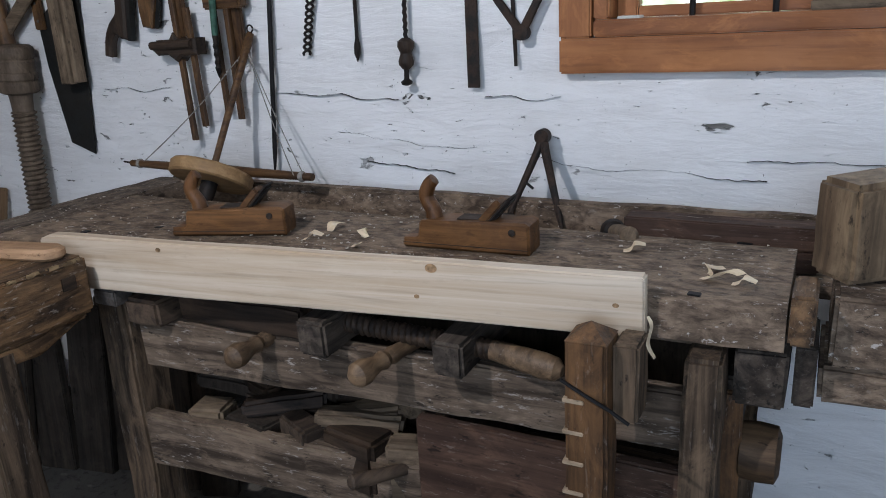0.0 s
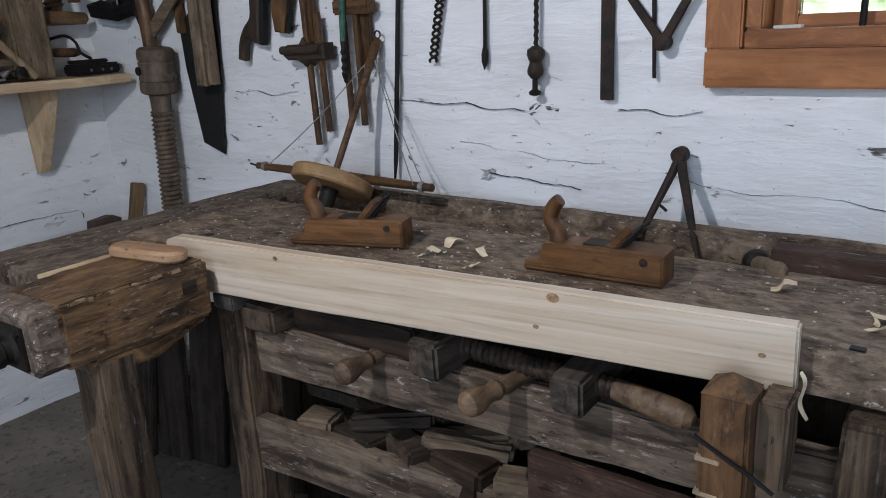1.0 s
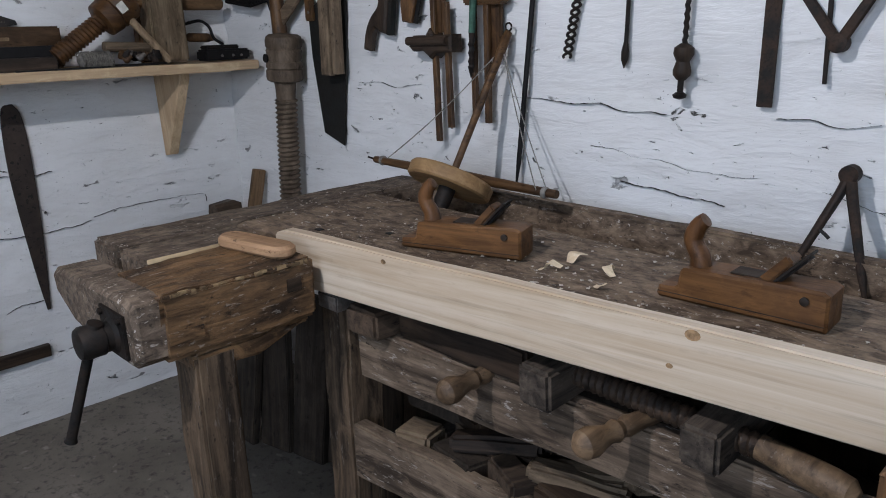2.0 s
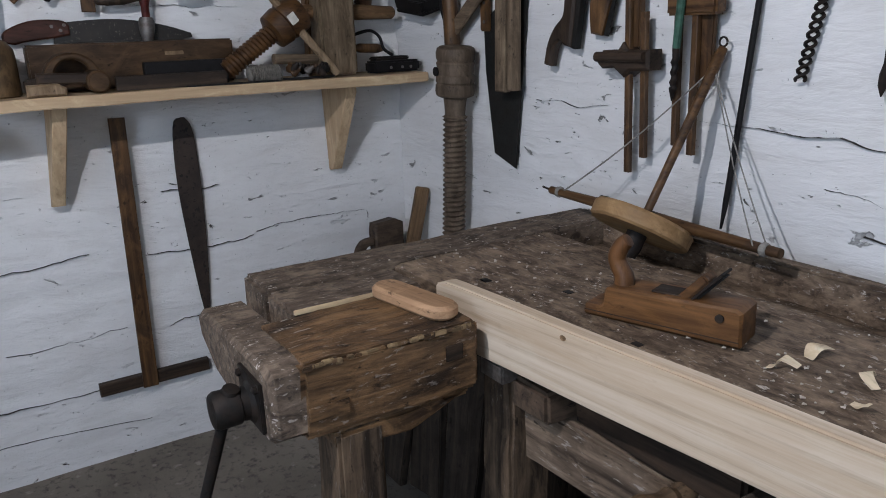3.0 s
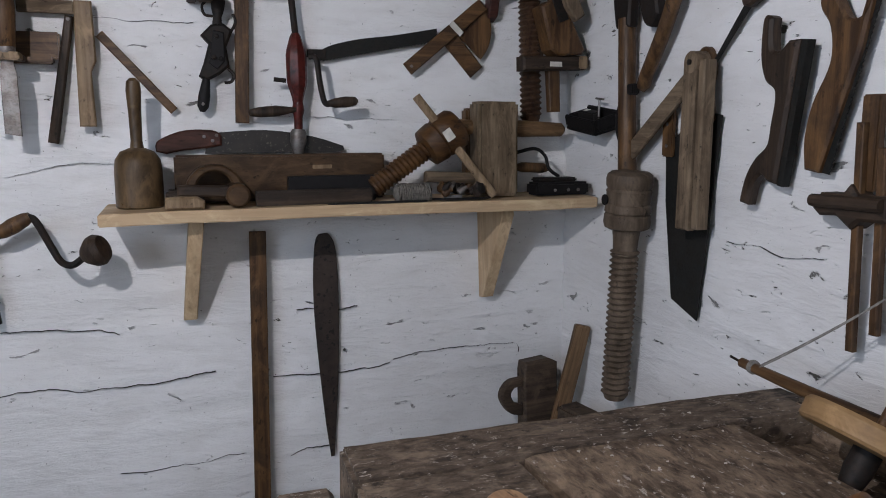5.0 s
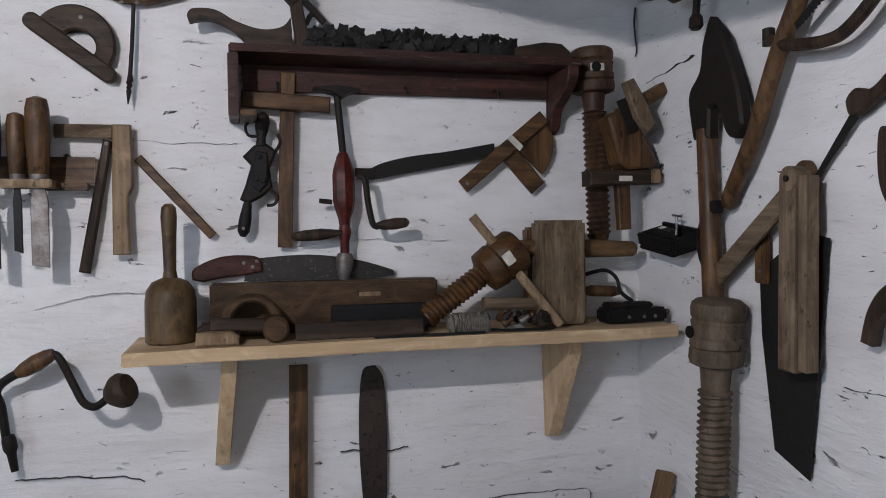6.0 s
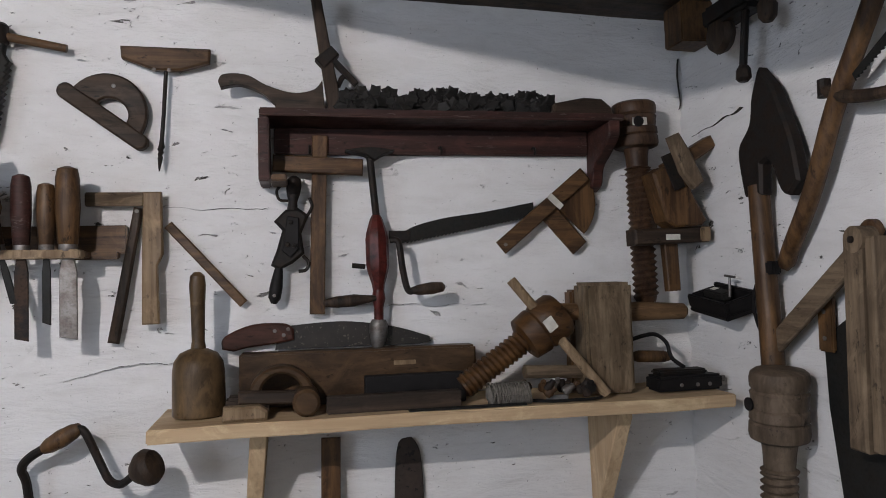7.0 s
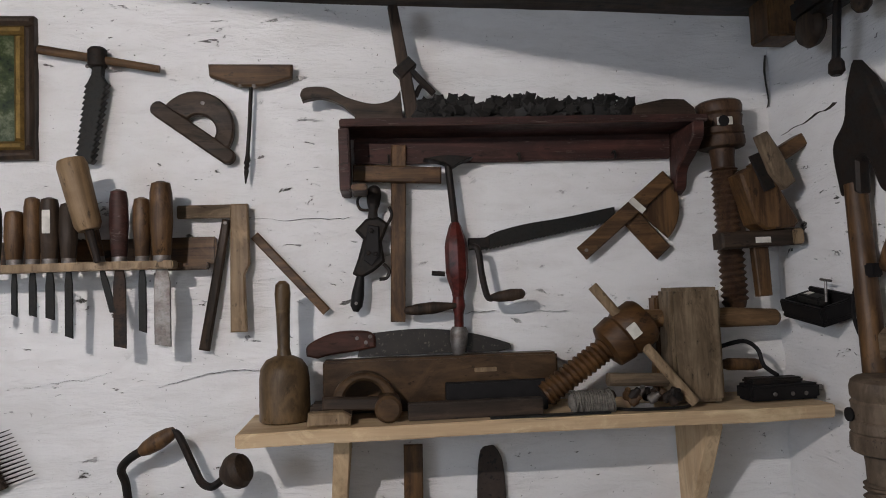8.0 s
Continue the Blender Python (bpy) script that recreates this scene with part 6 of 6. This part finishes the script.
def pump_drill():
    t = thing("pump_drill", pose(1.293, -0.285, 0.764), "old pump drill with oak flywheel, crossbar and strings", "pump drill")
    b = Matrix.Translation((-1.293, 0.285, -0.764))

    def piece(nm, bm, mat, lab=""):
        bmesh.ops.transform(bm, matrix=b, verts=bm.verts)
        part(nm, bm, mat, t, lab)
    tip, top = Vector((1.293, -0.285, 0.766)), Vector((1.303, -0.030, 1.187))
    d = (top - tip).normalized()
    m = Matrix.Translation(tip) @ d.to_track_quat("Y", "Z").to_matrix().to_4x4()
    L = (top - tip).length
    piece("shaft", lathe([(0.002, 0.0), (0.005, 0.02), (0.008, 0.05), (0.0085, L * 0.5), (0.0095, L * 0.8), (0.0115, L - 0.02), (0.009, L)], 14, m), BROWN_V, "dark turned shaft")
    piece("flywheel", lathe([(0.015, 0.100), (0.094, 0.100), (0.099, 0.104), (0.100, 0.127), (0.096, 0.133), (0.015, 0.133)], 40, m), OAK_X, "thick round oak flywheel")
    piece("chuck", lathe([(0.010, 0.04), (0.016, 0.045), (0.020, 0.07), (0.020, 0.0995)], 14, m), IRON)
    e0, e1 = Vector((0.962, -0.165, 0.872)), Vector((1.570, -0.190, 0.868))
    piece("crossbar", tube([e0, e0.lerp(e1, 0.3), e0.lerp(e1, 0.5), e0.lerp(e1, 0.7), e1], [0.009, 0.0115, 0.014, 0.0115, 0.009], 12), BROWN_U, "brown wooden crossbar")
    piece("nail", tube([e0 + Vector((-0.03, 0, 0.003)), e0], 0.0025, 6), IRON)
    ring = [top + Vector((0.009 * math.cos(a), 0, 0.012 + 0.009 * math.sin(a))) for a in np.linspace(0, 6.1, 14)]
    piece("ring", tube(ring, 0.0022, 6), IRON)
    for e, o in ((e0, 0.03), (e1, -0.03)):
        q = top - d * 0.04
        for off in (Vector((0.0, 0.008, 0.0)), Vector((o * 0.6, -0.008, 0.004))):
            pts = [q.lerp(e + off + Vector((o, 0, 0)), s) + Vector((0, 0, -0.012 * math.sin(math.pi * s))) for s in np.linspace(0, 1, 10)]
            piece("string", tube(pts, 0.0014, 5), STRING, "taut grey string")
        piece("knot", lathe([(0.010, -0.006), (0.0128, -0.003), (0.0128, 0.004), (0.010, 0.007)], 10, Matrix.Translation(e + Vector((o, 0, 0))) @ pose(0, 0, 0, 0, 0, 88)), STRING)


pump_drill()


def iron_dividers():
    t = thing("dividers", pose(2.09, -0.13, 0.765), "large rusty iron dividers leaning open against the wall", "dividers")
    b = Matrix.Translation((-2.09, 0.13, -0.765))

    def piece(nm, bm, mat, lab=""):
        bmesh.ops.transform(bm, matrix=b, verts=bm.verts)
        part(nm, bm, mat, t, lab)
    top = Vector((2.077, -0.050, 0.945))
    for foot, r in (((2.020, -0.150, 0.766), 0.0085), ((2.152, -0.145, 0.766), 0.0095)):
        f = Vector(foot)
        piece("leg", tube([top + Vector((0, 0, 0.008)), top.lerp(f, 0.15), top.lerp(f, 0.8), f], [r, r, r * 0.75, 0.003], 10), RUST)
    piece("joint", lathe([(0.012, -0.014), (0.016, -0.011), (0.016, 0.011), (0.012, 0.014)], 18, Matrix.Translation(top + Vector((0, 0, 0.006)))), RUST, "round pivot joint")
    piece("wing", tube(curve([(2.052, -0.10, 0.862), (2.062, -0.1, 0.856), (2.072, -0.1, 0.848)], 4), 0.003, 6), RUST)
    piece("set_screw", tube([(2.02, -0.15, 0.80), (2.048, -0.155, 0.806)], 0.003, 6), IRON)


iron_dividers()


def bench_clutter():
    t = thing("wooden_block", pose(1.297, -0.734, 0.8185, 0, 0, 10), "pale rounded oblong wooden block lying on the vise", "block")
    n = 10
    pts = [(0.064 + 0.027 * math.cos(a), 0.027 * math.sin(a)) for a in np.linspace(-math.pi / 2, math.pi / 2, n)] + [(-0.064 + 0.027 * math.cos(a), 0.027 * math.sin(a)) for a in np.linspace(math.pi / 2, 3 * math.pi / 2, n)]
    part("block", poly(pts, 0.0, 0.023, 0.006), OAK_BLOCK, t)

    t = thing("beam_offcut", pose(2.295, -0.25, 0.765), "dark reddish split wooden beam lying in the tool tray", "offcut")
    part("beam", box(0.0, 0.0, 0.0, 0.33, 0.055, 0.036, 0.003, cuts=12, rough=0.002), DARK_RED, t)
    part("beam", box(0.004, 0.002, 0.0375, 0.335, 0.055, 0.078, 0.003, cuts=12, rough=0.002), DARK_RED, t)
    part("notch", box(0.20, -0.0015, 0.03, 0.225, 0.0, 0.048, 0.001), BLACK, t)

    t = thing("punch", pose(2.26, -0.17, 0.79), "short round wooden handle with iron knob lying in the tray", "tool handle")
    d = Vector((0.07, -0.15, 0.038))
    m = d.to_track_quat("Y", "Z").to_matrix().to_4x4()
    part("grip", lathe([(0.012, 0.02), (0.015, 0.03), (0.017, 0.08), (0.014, 0.14), (0.017, 0.155), (0.010, 0.165)], 16, m), GREY_V, t)
    part("knob", lathe([(0.008, -0.014), (0.022, -0.010), (0.025, 0.004), (0.020, 0.02), (0.012, 0.024)], 18, m), IRON, t, "dark iron knob")

    t = thing("square_mallet", pose(2.680, -0.388, 0.8205, 0, 0, 38), "heavy square worn wooden mallet head standing on the bench", "mallet")
    bm = box(-0.058, -0.042, 0.0, 0.058, 0.042, 0.145, 0.009, cuts=8, rough=0.003)
    for v in bm.verts:
        v.co.x *= 1 - 0.5 * (v.co.z - 0.07)
        v.co.z += 0.05 * (v.co.x) * (v.co.z / 0.145)
    part("head", bm, MALLET, t)

    rng = random.Random(11)
    for i, (x, y, turn, s) in enumerate(((1.775, -0.485, 20, 1.0), (1.785, -0.41, 100, 1.1), (1.855, -0.43, -20, 0.9), (1.885, -0.497, 10, 0.8), (2.345, -0.37, 25, 1.1), (2.50, -0.478, -35, 1.3), (2.485, -0.452, 50, 0.9), (2.53, -0.50, 5, 1.0))):
        shaving(x, y, turn, s, i)
    # a shaving that hangs from the board's end
    bm = bmesh.new()
    ribbon(bm, curve([(2.423, -0.62, 0.81), (2.43, -0.628, 0.80), (2.427, -0.632, 0.775), (2.436, -0.63, 0.755)], 6), 0.010, Vector((0.3, 1, 0)))
    single("wood_shaving", bm, SHAVE, Matrix(), "thin curled shaving hanging beside the board end", "shaving", "wood shavings")
    bm = bmesh.new()
    for i in range(170):
        x, y = rng.uniform(1.0, 2.55), rng.uniform(-0.66, -0.29)
        if rng.random() < 0.25:
            x, y = rng.gauss(1.83, 0.12), rng.gauss(-0.47, 0.06)
        if y < front(x) + 0.012 and x > 1.21:
            continue
        s = rng.uniform(0.0010, 0.0036)
        a = rng.random() * 6.3
        z = 0.8225 if x > 1.09 else 0.8205
        add_poly(bm, [(s * math.cos(a + k * 2.1) * rng.uniform(0.6, 1.4), s * math.sin(a + k * 2.1)) for k in range(3)], 0.0, 0.0016, 0, Matrix.Translation((x, y, z)))
    single("wood_chips", bm, CHIP, Matrix(), "scattered pale wood chips and crumbs on the bench", "wood chips", kind="stuff", smooth=0)


def ribbon(bm, pts, width, side):
    side = side.normalized() * width / 2
    prev = None
    for i, p in enumerate(pts):
        k = 0.6 + 0.4 * math.sin(math.pi * i / (len(pts) - 1))
        nrm = Vector((0, 0, 0.0006))
        r = [bm.verts.new(p - side * k), bm.verts.new(p + side * k), bm.verts.new(p + side * k + nrm), bm.verts.new(p - side * k + nrm)]
        if prev:
            for j in range(4):
                bm.faces.new((prev[j], r[j], r[(j + 1) % 4], prev[(j + 1) % 4]))
        else:
            bm.faces.new(r)
        prev = r
    bm.faces.new(prev[::-1])


def shaving(x, y, turn, s, seed):
    rng = random.Random(40 + seed)
    bm = bmesh.new()
    pts = []
    loops = rng.uniform(0.5, 1.1)
    for i in range(22):
        t = i / 21
        a = -0.5 + t * 2 * math.pi * loops
        pts.append(Vector((0.045 * (t - 0.5) * s + 0.008 * math.cos(a), 0.012 * s * math.sin(2.2 * t + seed), 0.0015 + 0.011 * s * (0.5 - 0.5 * math.cos(a + 0.5)))))
    low = min(p.z for p in pts)
    ribbon(bm, [p - Vector((0, 0, low)) for p in pts], 0.019 * s, Vector((0.25, 1, 0.1)))
    for v in bm.verts:
        v.co.z = max(v.co.z, 0.0)
    single("wood_shaving", bm, SHAVE, pose(x, y, 0.8228, 0, 0, turn), "pale curled wood shaving on the bench top", "shaving", "wood shavings", smooth=70)


CHIP = plain("pale_chips", (0.55, 0.50, 0.43), 0.85)
OAK_BLOCK = wood("sanded_oak_block", (0.255, 0.144, 0.075), (0.391, 0.24, 0.135), "x", 40, 0.6, 0.2, 0, 0.2, (0.15, 0.09, 0.05))
MALLET = wood("mallet_beech", (0.09, 0.05742, 0.03276), (0.225, 0.1566, 0.0924), "z", 35, 0.65, 0.55, 0, 0.4)
bench_clutter()


def under_bench():
    def at(t):
        b = t.matrix_world.inverted()

        def piece(nm, bm, mat, lab=""):
            bmesh.ops.transform(bm, matrix=b, verts=bm.verts)
            part(nm, bm, mat, t, lab)
        return piece
    p = at(thing("wooden_cramp", pose(1.95, -0.4, 0.66), "old wooden screw cramp lying under the bench top", "cramp", "wooden cramps under the bench"))
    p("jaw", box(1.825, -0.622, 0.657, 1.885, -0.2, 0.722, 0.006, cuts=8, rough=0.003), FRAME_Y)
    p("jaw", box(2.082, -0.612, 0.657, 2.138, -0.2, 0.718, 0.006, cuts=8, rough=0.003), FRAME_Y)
    m = Matrix.Translation((1.78, -0.55, 0.70)) @ Vector((1, 0.0, -0.03)).to_track_quat("Y", "Z").to_matrix().to_4x4()
    p("screw", lathe([(0.016, 0.0), (0.019, 0.01), (0.019, 0.40)], 20, m, (0.01, 0.40, 0.012, 0.0045)), DARK_V, "threaded wooden screw")
    m = Matrix.Translation((2.165, -0.552, 0.690)) @ Vector((1, -0.1, -0.1)).to_track_quat("Y", "Z").to_matrix().to_4x4()
    p("handle", lathe([(0.017, 0.0), (0.018, 0.02), (0.020, 0.05), (0.021, 0.09), (0.019, 0.112), (0.009, 0.122)], 18, m), WORN_V, "turned pale handle")
    p = at(thing("wooden_cramp", pose(1.6, -0.4, 0.66), "dark wooden cramp with turned handle under the bench top", "cramp", "wooden cramps under the bench"))
    p("jaw", box(1.412, -0.628, 0.657, 1.50, -0.2, 0.712, 0.007, cuts=8, rough=0.004), DARK_J)
    p("bar", box(1.51, -0.585, 0.66, 1.81, -0.53, 0.722, 0.006, cuts=8, rough=0.004), DARK_U)
    for a, b in (((1.721, -0.57, 0.653), (1.72, -0.665, 0.654)), ((1.998, -0.57, 0.668), (1.977, -0.66, 0.664))):
        d = Vector(b) - Vector(a)
        n = d.length
        m = Matrix.Translation(a) @ d.to_track_quat("Y", "Z").to_matrix().to_4x4()
        p("handle", lathe([(0.014, -0.05), (0.014, 0.0), (0.016, n * 0.2), (0.0125, n * 0.3), (0.017, n * 0.42), (0.0135, n * 0.55), (0.018, n * 0.75), (0.0225, n * 0.9), (0.021, n + 0.006), (0.012, n + 0.016), (0.005, n + 0.018)], 18, m), WORN_V, "turned wooden handle end")
    p = at(thing("metal_box", pose(1.40, -0.66, 0.70), "small dull metal catch under the board end", "fitting"))
    p("catch", box(1.355, -0.648, 0.70, 1.415, -0.605, 0.732, 0.003), STEEL)
    # boards that stand behind; shade under the bench is in their dark colour
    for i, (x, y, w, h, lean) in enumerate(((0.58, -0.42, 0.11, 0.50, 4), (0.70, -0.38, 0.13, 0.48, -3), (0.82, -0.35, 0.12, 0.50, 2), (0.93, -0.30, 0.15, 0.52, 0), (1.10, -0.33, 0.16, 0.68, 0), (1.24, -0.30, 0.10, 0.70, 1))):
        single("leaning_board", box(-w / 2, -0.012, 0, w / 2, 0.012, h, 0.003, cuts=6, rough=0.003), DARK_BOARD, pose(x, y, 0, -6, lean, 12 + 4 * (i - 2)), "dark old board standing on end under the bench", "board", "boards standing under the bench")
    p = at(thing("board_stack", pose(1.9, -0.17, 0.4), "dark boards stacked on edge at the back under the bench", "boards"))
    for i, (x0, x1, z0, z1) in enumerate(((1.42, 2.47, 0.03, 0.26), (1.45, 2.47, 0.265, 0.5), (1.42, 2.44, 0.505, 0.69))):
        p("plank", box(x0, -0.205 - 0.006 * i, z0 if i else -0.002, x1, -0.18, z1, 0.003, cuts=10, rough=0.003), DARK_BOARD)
    rng = random.Random(21)
    k = 0
    for row, (y, zt) in enumerate(((-0.53, 0.347), (-0.46, 0.347), (-0.38, 0.347))):
        x = 1.46
        while x < 1.98:
            w, d, h = rng.uniform(0.07, 0.13), rng.uniform(0.05, 0.08), rng.uniform(0.06, 0.125)
            bm = box(-w / 2, -d / 2, 0.0, w / 2, d / 2, h, rng.uniform(0.004, 0.012), cuts=3, rough=0.005)
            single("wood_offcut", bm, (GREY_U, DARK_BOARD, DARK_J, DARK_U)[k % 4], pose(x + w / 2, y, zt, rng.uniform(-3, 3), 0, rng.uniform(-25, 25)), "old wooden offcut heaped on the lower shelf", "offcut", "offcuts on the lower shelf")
            x += w + 0.012
            k += 1
    for i in range(12):
        x, y = rng.uniform(1.5, 1.90), rng.uniform(-0.51, -0.40)
        bm = box(-0.09, -0.022, -0.018, 0.09, 0.022, 0.018, 0.008, cuts=3, rough=0.006)
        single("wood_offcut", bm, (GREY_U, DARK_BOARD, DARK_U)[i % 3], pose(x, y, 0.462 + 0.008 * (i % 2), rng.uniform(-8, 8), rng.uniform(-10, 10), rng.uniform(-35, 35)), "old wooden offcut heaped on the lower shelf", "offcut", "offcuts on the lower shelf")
    d = Vector((1.931, -0.655, 0.444)) - Vector((1.981, -0.56, 0.425))
    m = d.to_track_quat("Y", "Z").to_matrix().to_4x4()
    t = thing("wooden_stick", pose(1.981, -0.56, 0.425), "dark round wooden tool handle lying over the lower rail", "stick")
    part("grip", lathe([(0.010, -0.06), (0.012, 0.0), (0.0135, d.length * 0.6), (0.014, d.length - 0.004), (0.009, d.length)], 14, m), DARK_J, t)
    t = thing("wooden_roller", pose(2.49, -0.5, 0.553), "round brown wooden vise screw end beside the leg", "wooden screw")
    part("roller", lathe([(0.030, 0.0), (0.044, 0.006), (0.046, 0.03), (0.044, 0.056), (0.03, 0.062)], 24, pose(0.045, 0.03, -0.005, 0, 0, -90)), VISE_X, t)
    part("axle", lathe([(0.02, -0.06), (0.02, 0.05)], 16, pose(0.045, 0.03, -0.005, 0, 0, -90)), VISE_X, t)
    single("leaning_lath", box(-0.016, -0.012, 0, 0.016, 0.012, 0.66, 0.004, cuts=8, rough=0.003), VISE_Z, pose(2.535, -0.495, 0, 0, -1, 4), "brown board standing beside the bench leg", "board")
    # low beam on blocks by the left wall
    t = thing("low_beam", pose(0.14, -1.8, 0), "dark heavy squared beam lying on blocks by the wall", "beam")
    part("beam", box(-0.03, -0.5, 0.200, 0.05, 0.300, 0.392, 0.006, cuts=14, rough=0.004), DARK_J, t)
    for y in (-0.4, 0.2):
        part("support", box(-0.03, y - 0.05, -0.004, 0.04, y + 0.05, 0.202, 0.005, cuts=4, rough=0.003), FRAME_Z, t)


DARK_J = wood("dark_jaw_wood", (0.03, 0.02, 0.014), (0.10, 0.068, 0.045), "y", 45, 0.7, 0.6, 0, 0.4)
# old board wood, its colour darkened for the shade under the bench
DARK_BOARD = wood("shaded_board", (0.02, 0.015, 0.011), (0.06, 0.043, 0.03), "z", 40, 0.8, 0.6, 0, 0.4)
WORN_V = wood("worn_handle_wood", (0.06, 0.036, 0.020), (0.20, 0.128, 0.072), "y", 40, 0.55, 0.5, 0.15, 0.25)
VISE_X = wood("roller_wood", (0.0425, 0.02465, 0.01275), (0.1445, 0.085, 0.0425), "x", 42, 0.6, 0.6, 0, 0.4)
under_bench()


def corner_things():
    t = thing("old_plane", pose(0.13, -0.160, 0.0, 0, -4, 4), "dark old wooden plane stock standing in the corner", "plane")
    bm = poly([(-0.055, 0.0), (0.05, 0.0), (0.060, 0.617), (0.03, 0.632), (-0.045, 0.626), (-0.05, 0.60)], 0.0, 0.05, 0.005, Matrix(((0, 0, 1, 0), (1, 0, 0, 0), (0, 1, 0, 0), (0, 0, 0, 1))))
    part("stock", bm, DARK_J, t)
    h = curve2([(-0.05, 0.58), (-0.09, 0.575), (-0.115, 0.55), (-0.118, 0.52), (-0.09, 0.48), (-0.05, 0.47)], 5)
    h += curve2([(-0.05, 0.50), (-0.078, 0.512), (-0.088, 0.535), (-0.075, 0.553), (-0.05, 0.553)], 4)
    part("grip", poly(h, 0.01, 0.04, 0.005, Matrix(((0, 0, 1, 0), (1, 0, 0, 0), (0, 1, 0, 0), (0, 0, 0, 1)))), DARK_J, t)
    t = thing("old_plane", pose(0.30, -0.17, 0, -4, 4, 20), "dark chunky wooden plane body standing by the corner", "plane")
    part("stock", box(-0.05, -0.05, 0, 0.06, 0.03, 0.55, 0.008, cuts=10, rough=0.005), DARK_J, t)
    single("brown_lath", box(-0.022, -0.012, 0.005, 0.022, 0.012, 0.755, 0.003, cuts=8, rough=0.001), BROWN_LATH, pose(0.15, -0.215, 0, 0, 13, 80), "plain brown lath standing in the corner", "lath")


BROWN_LATH = wood("lath_wood", (0.102, 0.06, 0.03), (0.221, 0.136, 0.07125), "z", 45, 0.6, 0.4, 0, 0.25)
corner_things()
